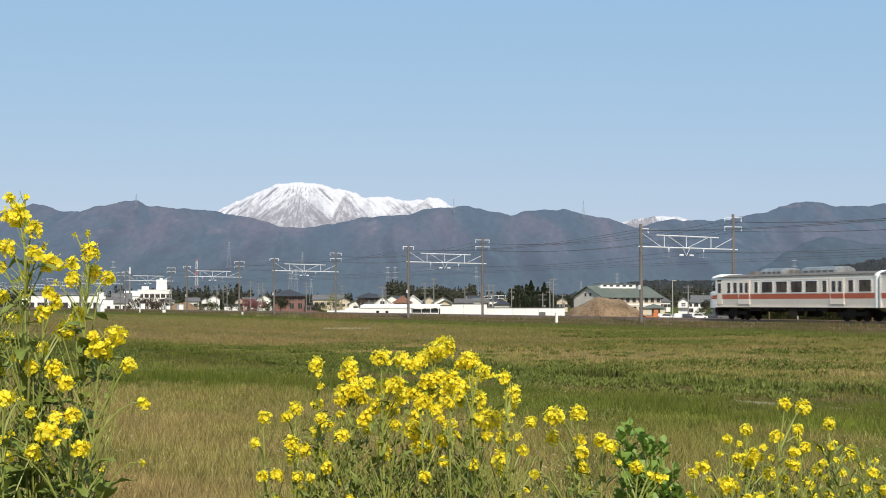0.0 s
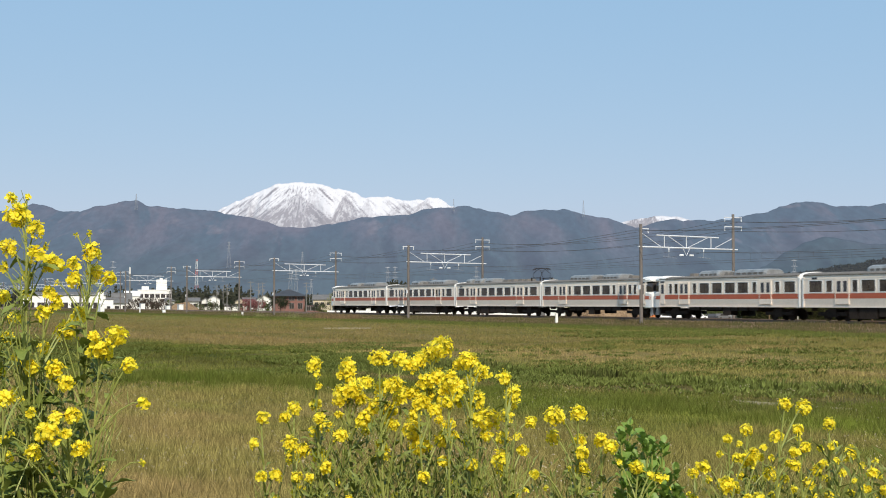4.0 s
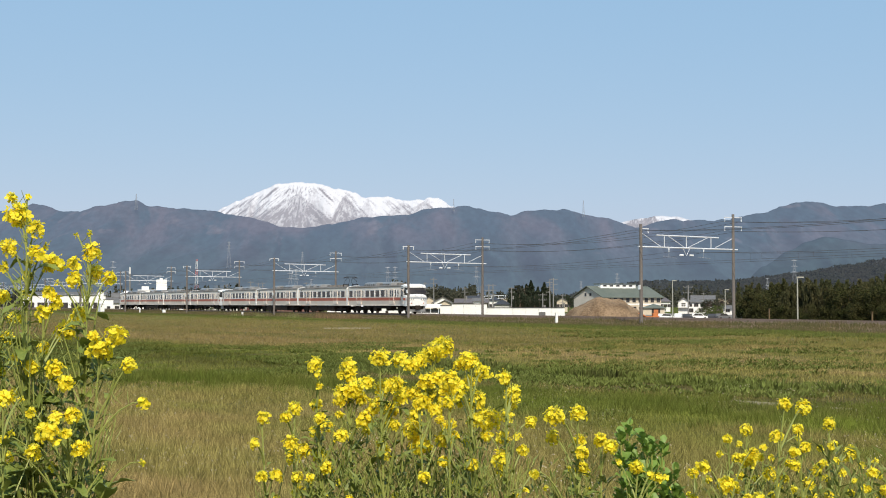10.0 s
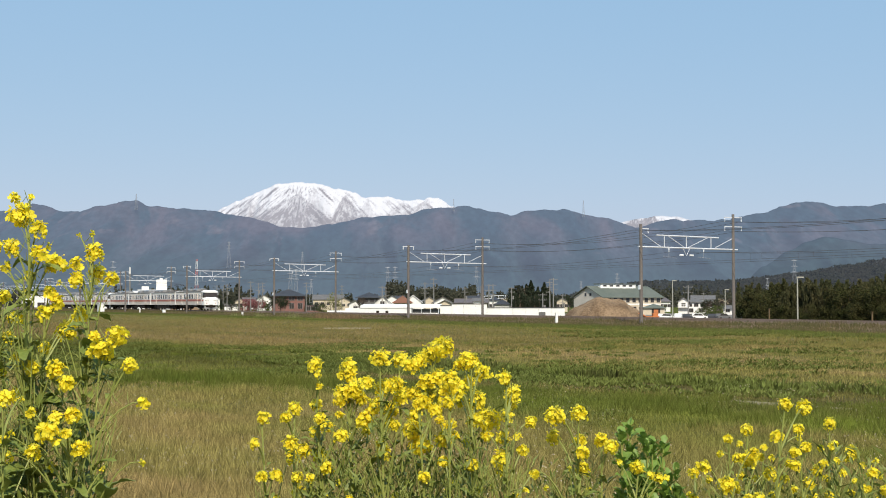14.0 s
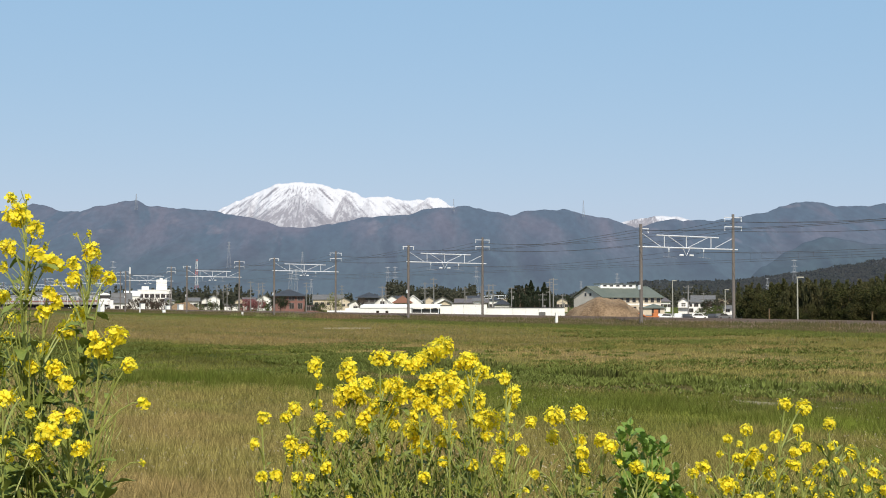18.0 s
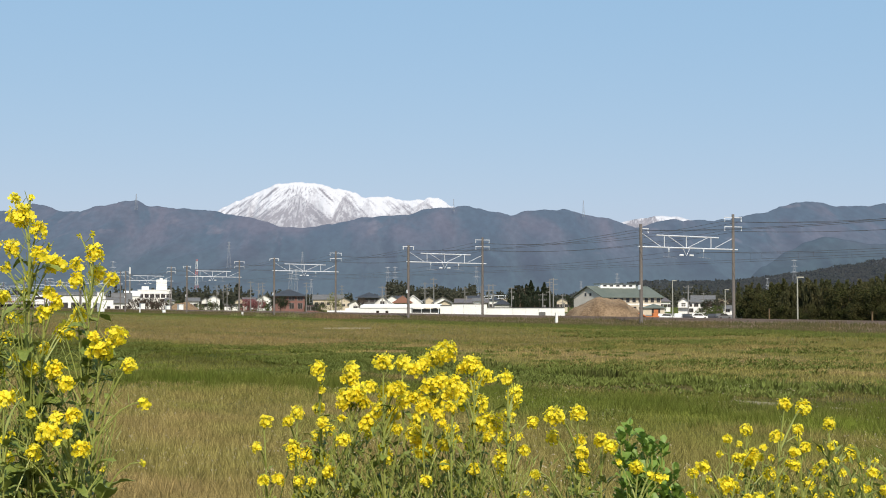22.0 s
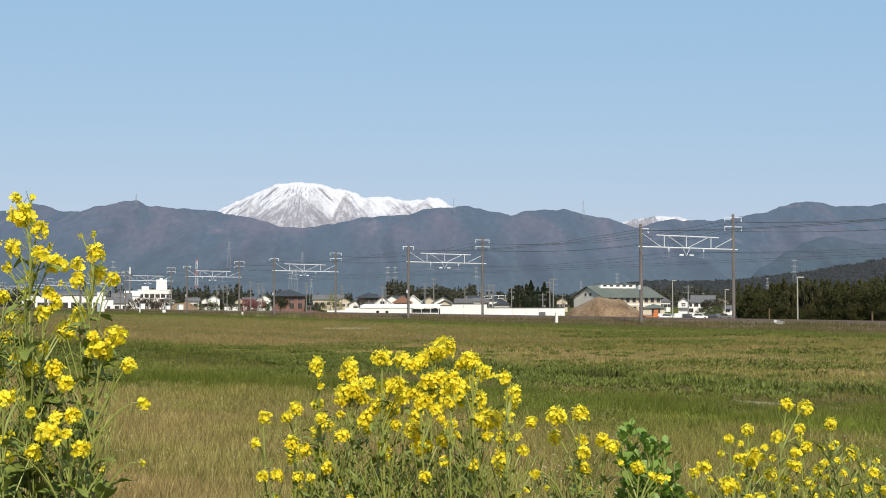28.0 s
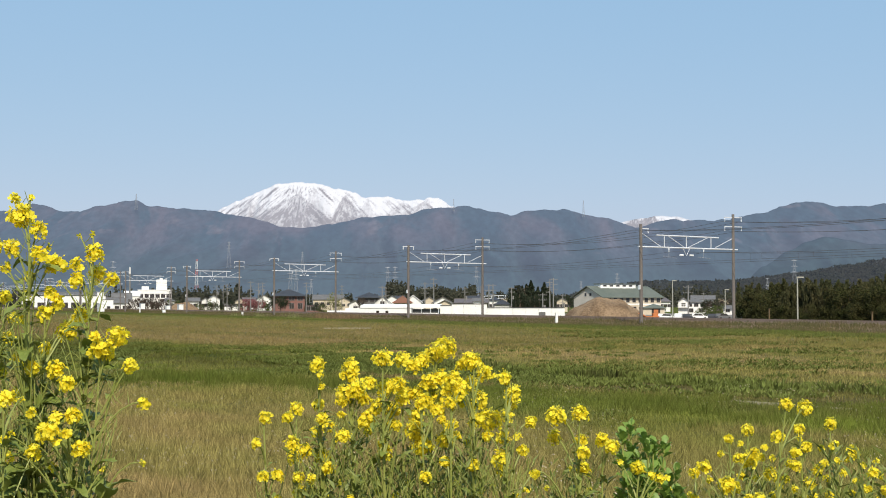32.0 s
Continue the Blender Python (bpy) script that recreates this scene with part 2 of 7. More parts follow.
def on_line(d, s, z=0.0, turn=0.0):
    c, n = math.cos(radians(LINE)), math.sin(radians(LINE))
    return pose(d * c - s * n, d * n + s * c, z, 0, 0, LINE + turn)


M_FIELD = field_material("field_soil_and_grass", lift=0.72, low=0.68, high=1.2)
M_BLADE_FAR = field_material("far_grass_blades", shade=0.4, lift=1.09, through_light=0.2)
M_BLADE = field_material("grass_blades", shade=0.7, lift=1.36, through_light=0.2)
M_BALLAST = material("brown_ballast", (0.21, 0.145, 0.09), 0.95, (0.12, 0.08, 0.05), 1.5, bump=0.4)
M_RAIL = material("rusty_rail_steel", (0.15, 0.095, 0.065), 0.7, (0.22, 0.16, 0.12), 0.5)
M_CREAM = material("cream_white_car_paint", (0.90, 0.775, 0.65), 0.45, (0.81, 0.70, 0.585), 0.6)
M_STRIPE = material("brick_red_stripe", (0.50, 0.115, 0.05), 0.4, (0.42, 0.095, 0.045), 0.8)
M_ROOF = material("grey_car_roof", (0.19, 0.172, 0.152), 0.85, (0.13, 0.118, 0.105), 0.7)
M_GLASS = material("dark_window_glass", (0.03, 0.03, 0.03), 0.06, (0.06, 0.05, 0.045), 1.2)
M_CARGLASS = material("dim_carriage_glass", (0.036, 0.026, 0.018), 0.1, (0.15, 0.11, 0.075), 1.1, edge=(0.42, 0.75))
M_CARGLASS.node_tree.nodes["Principled BSDF"].inputs["Specular IOR Level"].default_value = 0.25
M_DARK = material("sooty_underframe", (0.022, 0.017, 0.014), 0.95, (0.042, 0.032, 0.025), 2.0)
M_SILVER = material("dull_aluminium_cover", (0.42, 0.41, 0.39), 0.4, (0.22, 0.215, 0.205), 1.3, metal=0.4)
M_LAMP = material("headlamp_glass", (0.8, 0.78, 0.7), 0.1)
M_CONC = material("grey_brown_mast_steel", (0.135, 0.117, 0.104), 0.8, (0.19, 0.167, 0.15), 1.1)
M_GALV = material("galvanised_steel", (0.72, 0.73, 0.74), 0.5, (0.6, 0.6, 0.62), 2.0, metal=0.1)
M_WIRE = material("copper_wire", (0.07, 0.06, 0.055), 0.5, (0.1, 0.09, 0.08), 1.0)
M_PORC = material("white_porcelain", (0.8, 0.8, 0.78), 0.25)
M_WHITE = material("white_painted_panel", (0.84, 0.83, 0.80), 0.8, (0.74, 0.72, 0.68), 0.35)
M_PLASTER = material("white_plaster", (0.84, 0.82, 0.78), 0.8, (0.70, 0.67, 0.62), 0.25)
M_BEIGE = material("beige_render", (0.62, 0.53, 0.40), 0.8, (0.5, 0.42, 0.31), 0.25)
M_BRICK = material("red_brown_siding", (0.24, 0.125, 0.105), 0.85, (0.19, 0.10, 0.085), 0.6)
M_TILE = material("black_roof_tile", (0.030, 0.030, 0.033), 0.6, (0.055, 0.053, 0.055), 0.7)
M_TILE3 = material("brown_roof_tile", (0.105, 0.085, 0.08), 0.6, (0.15, 0.125, 0.115), 1.2)
M_TILE2 = material("mid_grey_roof_tile", (0.115, 0.112, 0.11), 0.8, (0.175, 0.168, 0.16), 0.7)
M_RUST = material("rust_brown_roof_tile", (0.24, 0.11, 0.065), 0.8, (0.17, 0.085, 0.055), 0.7)
M_GREENROOF = material("weathered_green_roof", (0.092, 0.108, 0.082), 0.75, (0.14, 0.148, 0.118), 0.3)
M_SOIL = material("dry_brown_soil", (0.33, 0.225, 0.135), 0.95, (0.17, 0.11, 0.065), 0.45, bump=0.8, edge=(0.42, 0.6))
M_BAMBOO = material("dark_bamboo_foliage", (0.058, 0.066, 0.026), 0.9, (0.100, 0.089, 0.042), 0.22, random_shade=0.35, through_light=0.35)
M_TWIG = material("brown_bare_twig", (0.075, 0.052, 0.040), 0.9, (0.12, 0.085, 0.065), 0.6, random_shade=0.4)
M_BARK = material("dark_wet_bark", (0.045, 0.036, 0.027), 0.9, (0.07, 0.055, 0.042), 1.5)
M_CEDAR = material("dark_cedar_foliage", (0.030, 0.040, 0.022), 0.9, (0.048, 0.055, 0.030), 0.2, random_shade=0.3, through_light=0.3)
M_WOODLAND = material("mixed_woodland_foliage", (0.048, 0.052, 0.034), 0.9, (0.070, 0.067, 0.046), 0.1, random_shade=0.3, through_light=0.3)
M_SHRUB = material("olive_shrub_foliage", (0.06, 0.08, 0.025), 0.8, (0.1, 0.11, 0.035), 0.5, random_shade=0.4, through_light=0.2)
M_WILLOW = material("pale_spring_willow_foliage", (0.20, 0.20, 0.07), 0.8, (0.27, 0.25, 0.10), 0.8, random_shade=0.35, through_light=0.3)
M_REDLEAF = material("purple_red_foliage", (0.26, 0.10, 0.095), 0.8, (0.18, 0.07, 0.07), 0.6, random_shade=0.4)
M_WOOD = material("brown_bark", (0.13, 0.095, 0.07), 0.9, (0.19, 0.15, 0.115), 1.5)
M_ORANGE = material("orange_machine_paint", (0.52, 0.17, 0.05), 0.6, (0.42, 0.14, 0.045), 1.0)
M_STEM = material("rape_stem_green", (0.235, 0.27, 0.05), 0.55, (0.32, 0.34, 0.085), 14, through_light=0.1)
M_LEAF = material("rape_leaf_green", (0.14, 0.185, 0.028), 0.55, (0.225, 0.26, 0.052), 18, through_light=0.15, bump=0.2)
M_SHOOT = material("young_shoot_green", (0.125, 0.165, 0.025), 0.6, (0.21, 0.235, 0.048), 16, through_light=0.15)
M_LEAF2 = material("fresh_green_round_leaf", (0.155, 0.255, 0.034), 0.5, (0.24, 0.35, 0.068), 25, through_light=0.3)
M_PETAL = material("yellow_petal", (0.98, 0.785, 0.024), 0.6, (0.98, 0.85, 0.048), 60, random_shade=0.12, through_light=0.42)
M_BUD = material("green_yellow_bud", (0.45, 0.46, 0.05), 0.6, (0.62, 0.56, 0.05), 60, through_light=0.2)
# bluish emission colour that stands in for haze over the far slopes
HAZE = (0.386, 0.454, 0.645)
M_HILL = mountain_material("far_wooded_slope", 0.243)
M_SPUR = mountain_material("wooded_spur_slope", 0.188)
# the low hill's ground also emits a little blue, as painted haze
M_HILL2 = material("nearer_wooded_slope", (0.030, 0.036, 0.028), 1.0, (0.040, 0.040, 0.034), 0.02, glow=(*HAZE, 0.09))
M_SNOW = snow_material()
# the same haze put into the hill's trees as faint emission
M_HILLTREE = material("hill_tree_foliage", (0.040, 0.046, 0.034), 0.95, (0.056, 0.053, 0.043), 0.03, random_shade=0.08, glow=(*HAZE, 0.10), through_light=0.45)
M_MAST = material("red_and_white_mast_paint", (0.55, 0.2, 0.17), 0.6)
_t = M_MAST.node_tree
_z, _wave, _mix = _t.nodes.new("ShaderNodeSeparateXYZ"), _t.nodes.new("ShaderNodeMath"), _t.nodes.new("ShaderNodeMix")
_wave.operation, _wave.inputs[1].default_value = "PINGPONG", 7.0
_step = _t.nodes.new("ShaderNodeMath")
_step.operation, _step.inputs[1].default_value = "GREATER_THAN", 3.5
_mix.data_type = "RGBA"
_mix.inputs["A"].default_value, _mix.inputs["B"].default_value = (0.55, 0.17, 0.14, 1), (0.75, 0.73, 0.71, 1)
_t.links.new(_t.nodes.new("ShaderNodeNewGeometry").outputs["Position"], _z.inputs[0])
_t.links.new(_z.outputs[2], _wave.inputs[0])
_t.links.new(_wave.outputs[0], _step.inputs[0])
_t.links.new(_step.outputs[0], _mix.inputs["Factor"])
_t.links.new(_mix.outputs["Result"], _t.nodes["Principled BSDF"].inputs["Base Color"])
M_WEED = material("brown_green_weeds", (0.135, 0.10, 0.048), 0.9, (0.072, 0.080, 0.030), 0.35, random_shade=0.4, through_light=0.2)
M_VERGE = material("fresh_green_verge", (0.075, 0.105, 0.022), 0.9, (0.125, 0.125, 0.04), 0.12, random_shade=0.35, through_light=0.25)
M_REED = material("pale_reed", (0.22, 0.23, 0.09), 0.8, (0.15, 0.17, 0.06), 1.0, random_shade=0.3, through_light=0.3)
M_DRY = material("dry_red_brown_weed", (0.17, 0.115, 0.06), 0.9, (0.11, 0.078, 0.045), 1.0, random_shade=0.4)
M_PATH = material("pale_dry_earth", (0.34, 0.295, 0.21), 0.95, (0.25, 0.21, 0.14), 2.5, bump=0.3)
M_POLE = material("grey_concrete_pole", (0.25, 0.24, 0.225), 0.8, (0.19, 0.18, 0.17), 0.8)
M_LAMPPOST = material("dull_cream_post_paint", (0.42, 0.40, 0.33), 0.6, (0.33, 0.31, 0.26), 0.9)
M_LATTICE = material("dull_galvanised_lattice", (0.30, 0.31, 0.33), 0.6, (0.24, 0.25, 0.27), 0.3)
M_SEED = material("pale_seed_head", (0.34, 0.29, 0.19), 0.9, (0.42, 0.37, 0.28), 6.0, random_shade=0.3)
M_GABLE = material("pale_grey_beige_render", (0.60, 0.54, 0.46), 0.85, (0.50, 0.45, 0.38), 0.3)
M_SLEEPER = material("weathered_sleeper", (0.13, 0.10, 0.08), 0.9, (0.2, 0.16, 0.13), 1.5)
M_YARD = material("pale_car_park_gravel", (0.25, 0.23, 0.2), 0.95, (0.18, 0.165, 0.145), 0.8)
M_EDGE = material("dark_edge_grass", (0.048, 0.063, 0.012), 0.9, (0.085, 0.085, 0.025), 0.6, random_shade=0.5, through_light=0.08)
M_LUSH = material("lush_green_grass", (0.085, 0.112, 0.016), 0.9, (0.125, 0.132, 0.027), 0.4, random_shade=0.45, through_light=0.18)
M_SCRUB = material("olive_brown_scrub", (0.030, 0.038, 0.010), 0.9, (0.062, 0.054, 0.020), 0.5, random_shade=0.5, through_light=0.1)
M_TUFT = material("dark_weed_tuft", (0.076, 0.100, 0.020), 0.9, (0.130, 0.145, 0.036), 0.9, random_shade=0.5, through_light=0.08)


# ---- the land ----
def smooth(a, b, x):
    k = min(1, max(0, (x - a) / (b - a)))
    return k * k * (3 - 2 * k)


def ground_height(x, y):
    """A low bank carries the camera and the flowers; the field beyond is flat, and the town past the railway lies a little lower."""
    d = x * math.cos(radians(LINE)) + y * math.sin(radians(LINE))
    return 0.75 * (1 - smooth(5.0, 9.0, y)) - 1.15 * smooth(84.0, 96.0, d)


def ground():
    near = list(range(-12, 15))
    ds = [-5000, -2500, -1000, -300, -100, -40, -20] + near + [20, 40, 60, 84, 87, 90, 93, 96, 100, 150, 300, 700, 1500, 3000, 5200]
    ss = [-3000, -800, -200, -60, -20] + near + [20, 40, 80, 150, 300, 600, 1000, 1600, 2500, 3800, 5400]
    c, e = math.cos(radians(LINE)), math.sin(radians(LINE))
    v = [(d * c - s * e, d * e + s * c) for s in ss for d in ds]
    v = [(x, y, ground_height(x, y)) for x, y in v]
    n = len(ds)
    f = [(j * n + i, j * n + i + 1, (j + 1) * n + i + 1, (j + 1) * n + i) for j in range(len(ss) - 1) for i in range(n - 1)]
    tagged(Mesh().add(v, f).done("ground", M_FIELD), "flat farm plain of rough olive and straw grass", "ground", kind="structure")


def hill_line(points):
    """A smooth ridge height between summits and saddles given as (x, height)."""
    def at(x):
        if x <= points[0][0]:
            return points[0][1]
        for (x0, h0), (x1, h1) in zip(points, points[1:]):
            if x <= x1:
                return h0 + (h1 - h0) * smooth(x0, x1, x) * 0.6 + (h1 - h0) * (x - x0) / (x1 - x0) * 0.4
        return points[-1][1]
    return at


def bareness(x, z, top_x, top_z, left, right, amount):
    """How bare a rocky spur is: a fan that widens downhill from its top, dark along its ribs and faintly streaked between them."""
    down = top_z - z
    if down <= 0:
        return 0.0
    a = (x - top_x + 2.5 * noise.noise((z / 9, top_x, 1))) / (down + 3)
    inside = min(1.0, max(0.0, (a + left) / 0.10), max(0.0, (right - a) / 0.10))
    if inside <= 0:
        return 0.0
    streak = noise.fractal((a * 11 + top_x, down / 30, top_z), 0.7, 2.0, 5)
    # ridges within the spur part faces that hold more and less snow
    face = noise.noise((a * 2.2 + top_x, down / 60, 7))
    rib = max(math.exp(-(((right - a) / 0.08) ** 2)), math.exp(-(((a + left) / 0.08) ** 2)), 0.7 * math.exp(-(((a - 0.15) / 0.06) ** 2)))
    return inside * amount * 0.82 * (0.78 + 0.75 * streak + 0.4 * face + 0.5 * rib)


def snow_streaks(x, z, crest, turn):
    """Fine bare streaks that run down either flank of a snowy summit, few near the crest, and patchy bare ground low down."""
    k = smooth(turn - 40, turn + 40, x)
    u = (x - 1.05 * z) * (1 - k) + (x + 1.05 * z) * k
    depth = crest - z
    n = noise.fractal((u / 15, z / 70, 5), 0.8, 2.0, 5) + 0.6 * noise.fractal((u / 5, z / 26, 8), 1.0, 2.0, 3)
    low = smooth(305, 255, z)
    return max(0.0, 1.0 * n + 0.14 * (1 - k) + 0.08 * smooth(20, 80, depth)) * smooth(2, 22, depth) + low * (0.2 + 0.6 * noise.fractal((x / 20, z / 14, 2), 1.0, 2.0, 4))


def range_of_hills(name, label, mat, line, y_ridge, y_foot, x0, x1, cols, rows, relief, spur, seed, crag=0.0, spurs=()):
    v, bare = [], []
    for j in range(rows + 1):
        k = j / rows
        for i in range(cols + 1):
            x = x0 + (x1 - x0) * i / cols
            h = line(x) + crag * noise.fractal((x / 38, seed, 0), 1.0, 2.0, 4)
            # spurs and gullies run down from the ridge
            wander = noise.fractal((x / spur, k * 1.6, seed), 1.0, 2.0, 5)
            side = abs(noise.noise((x / spur * 1.3 + 0.8 * noise.noise((x / spur, k * 2, 3 + seed)), k * 0.8, seed + 7)))
            up = k ** 1.15
            body = min(1, 4 * k * (1 - k) + 0.06 * k)
            y = y_foot + (y_ridge - y_foot) * k + relief * (1.6 * side + wander * 0.3) * body
            z = h * up + relief * (0.3 * wander - 0.45 * side) * body * (1 - 0.75 * k)
            v.append((x, y, max(z, -2) if k > 0 else -3))
            bare.append(max([bareness(x, z, *p) for p in spurs] + [snow_streaks(x, z, h, spurs[0][0])]) if spurs else 0.0)
        if j == rows:
            for i in range(cols + 1):
                x, y, z = v[rows * (cols + 1) + i]
                v.append((x, y + 150, z - 130))
                bare.append(0.0)
    n = cols + 1
    f = [(j * n + i, j * n + i + 1, (j + 1) * n + i + 1, (j + 1) * n + i) for j in range(rows + 1) for i in range(cols)]
    ob = Mesh().add(v, f).done(name, mat, smooth=True)
    if mat is M_SNOW:
        ob.data.attributes.new("bare", "FLOAT", "POINT").data.foreach_set("value", bare)
    return tagged(ob, label, "mountain", kind="structure")


HILL = hill_line([(60, 3), (115, 8), (141, 14), (169, 19.5), (195, 23), (229, 23), (284, 24), (306, 26.8), (350, 32.3), (394, 39), (432, 45), (600, 64), (800, 74)])


def mountains():
    front = hill_line([(-1500, 262), (-1260, 270), (-1170, 290), (-1100, 268), (-1050, 268), (-1000, 284), (-890, 301), (-855, 286),
                       (-774, 277), (-676, 271), (-594, 256), (-513, 240), (-470, 222), (-415, 220), (-300, 235), (-220, 252), (-105, 258), (-40, 276),
                       (75, 284), (140, 268), (197, 258), (240, 270), (353, 274), (418, 258), (500, 242), (557, 221), (646, 244), (728, 242), (826, 245),
                       (908, 262), (1040, 296), (1088, 296), (1137, 282), (1202, 283), (1280, 290), (1500, 300)])
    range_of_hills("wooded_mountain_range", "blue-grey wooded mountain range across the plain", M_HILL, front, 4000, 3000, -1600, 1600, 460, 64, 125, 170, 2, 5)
    spur = hill_line([(560, 5), (610, 20), (646, 52), (682, 80), (734, 112), (775, 132), (817, 146), (858, 138), (928, 126), (1000, 132), (1150, 150), (1400, 160)])
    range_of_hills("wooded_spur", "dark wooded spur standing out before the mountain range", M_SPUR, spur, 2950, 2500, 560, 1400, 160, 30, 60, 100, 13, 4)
    summit = hill_line([(-900, 250), (-760, 300), (-730, 322), (-665, 350), (-618, 374), (-552, 397), (-505, 406), (-420, 400), (-345, 383), (-293, 371), (-270, 355),
                       (-176, 358), (-135, 342), (-92, 346), (-17, 356), (20, 330), (87, 296), (200, 240)])
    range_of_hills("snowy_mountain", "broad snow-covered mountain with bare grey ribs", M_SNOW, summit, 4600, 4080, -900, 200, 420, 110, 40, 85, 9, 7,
                   ((-476, 362, 1.65, 1.25, 0.66), (-326, 362, 0.5, 0.85, 0.62), (-430, 392, 0.25, 0.5, 0.30), (-250, 352, 0.5, 0.4, 0.32), (-128, 344, 1.1, 0.2, 0.36), (-45, 350, 1.6, 0.1, 0.42), (-640, 352, 0.4, 1.3, 0.40)))
    far = hill_line([(480, 215), (600, 276), (664, 289), (730, 299), (797, 297), (860, 281), (1000, 210)])
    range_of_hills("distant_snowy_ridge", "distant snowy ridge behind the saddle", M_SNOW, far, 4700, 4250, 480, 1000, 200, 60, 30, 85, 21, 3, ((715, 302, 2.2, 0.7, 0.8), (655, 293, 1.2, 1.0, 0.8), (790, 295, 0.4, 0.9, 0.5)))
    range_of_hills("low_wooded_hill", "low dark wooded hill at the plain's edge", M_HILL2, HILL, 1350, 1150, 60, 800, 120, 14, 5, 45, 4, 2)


# ---- the railway ----
RAIL = 0.70
D_NEAR, D_FAR = 72.45, 76.25


def track_bed():
    bed = tagged(new("railway_embankment"), "low brown ballast embankment of a double track", "embankment", kind="structure")
    bed.matrix_basis = on_line(0, 0)
    Mesh().prism([(66.2, -0.2), (67.6, 0.02), (69.6, 0.30), (70.3, 0.33), (71.0, 0.53), (77.7, 0.53), (78.4, 0.33), (80.2, 0.25), (82.0, -0.2)], "y", -150, 1500).done("ballast", M_BALLAST, bed)
    for d in (D_NEAR, D_FAR):
        for e in (-0.5685, 0.5685):
            Mesh().prism([(d + e - 0.07, 0.53), (d + e + 0.07, 0.53), (d + e + 0.035, RAIL), (d + e - 0.035, RAIL)], "y", -150, 1500).done("rail", M_RAIL, bed)
    sl = Mesh().box(-1.1, 1.1, -0.12, 0.12, 0, 0.05).data("sleeper", M_SLEEPER)
    for d in (D_NEAR, D_FAR):
        for k in range(120):
            shared("sleeper", sl, bed, pose(d, 40 + k * 0.7, 0.53))


def gantry(s):
    g = thing("overhead_line_gantry", "weathered mast pair carrying a pale steel truss over both tracks", "gantry", "gantries along the railway", on_line(0, s, -0.08))
    a, b = 69.11, 79.22
    Mesh().tube([(a, 0, 0), (a, 0, 9.15)], [0.17, 0.14], 10).done("near_mast", M_CONC, g)
    Mesh().tube([(b, 0, 0), (b, 0, 10.3)], [0.16, 0.13], 10).done("far_mast", M_CONC, g)
    Mesh().tube([(a - 0.3, 0, 7.15), (b + 0.5, 0, 7.04)], 0.068, 6).done("bottom_chord", M_GALV, g)
    Mesh().tube([(a + 1.65, 0, 8.2), (b - 1.65, 0, 8.10)], 0.062, 6).done("top_chord", M_GALV, g)
    for x in (a + 2.5, a + 4.9, b - 2.5):
        Mesh().tube([(x, 0, 7.14), (x, 0, 8.18)], 0.04, 5).done("post", M_GALV, g)
    for p, q in (((a + 0.1, 0, 8.35), (a + 2.1, 0, 7.2)), ((a + 2.9, 0, 8.15), (a + 4.7, 0, 7.15)), ((b - 2.7, 0, 8.15), (a + 5.1, 0, 7.15)), ((b - 0.1, 0, 8.05), (b - 2.0, 0, 7.2))):
        Mesh().tube([p, q], 0.03, 5).done("diagonal", M_GALV, g)
    Mesh().tube([(a + 4.5, 0, 7.12), (a + 4.9, 0, 6.4), (a + 5.3, 0, 7.12)], 0.035, 5).done("drop_bracket", M_GALV, g)
    for d in (D_NEAR, D_FAR):
        bead = Mesh()
        for k in range(3):
            bead.tube([(d - 0.35, 0, 7.06 - 0.12 * k), (d - 0.35, 0, 7.0 - 0.12 * k)], [0.03, 0.075], 8)
        bead.done("insulator", M_PORC, g)
        Mesh().tube([(a + 4.55 if d == D_NEAR else a + 5.25, 0, 6.45), (a + 4.15 if d == D_NEAR else a + 5.65, 0, 6.45)], 0.08, 7).done("strut_insulator", M_PORC, g)
        Mesh().tube([(d - 0.35, 0, 6.72), (d - 0.35, 0, 6.28)], 0.022, 5).done("hanger", M_LATTICE, g)
        Mesh().tube([(d - 1.0, 0, 6.3), (d - 0.3, 0, 6.26), (d + 0.45, 0, 6.16)], 0.016, 5).done("registration_arm", M_LATTICE, g)
    # crossarms on the masts carry the feeders
    arms = [(a, 9.0, 0.75)] if s > 110 else [(a + 0.42, 8.75, 0.42)]
    arms += [(b, 10.0, 1.0), (b, 9.15, 1.0)]
    for x, z, w in arms:
        Mesh().box(x - w, x + w, -0.04, 0.04, z - 0.035, z + 0.035).done("crossarm", M_GALV, g)
        for e in (-w + 0.06, w - 0.06):
            drop = Mesh().tube([(x + e, 0, z - 0.03), (x + e, 0, z - 0.42)], 0.014, 5)
            for k in range(3):
                drop.tube([(x + e, 0, z - 0.10 - 0.11 * k), (x + e, 0, z - 0.15 - 0.11 * k)], [0.025, 0.06], 7)
            drop.done("hanging_insulator", M_PORC, g)
    Mesh().box(a - 0.24, a - 0.16, -0.14, 0.14, 3.35, 3.75).done("number_plate", M_PORC, g)
    return g


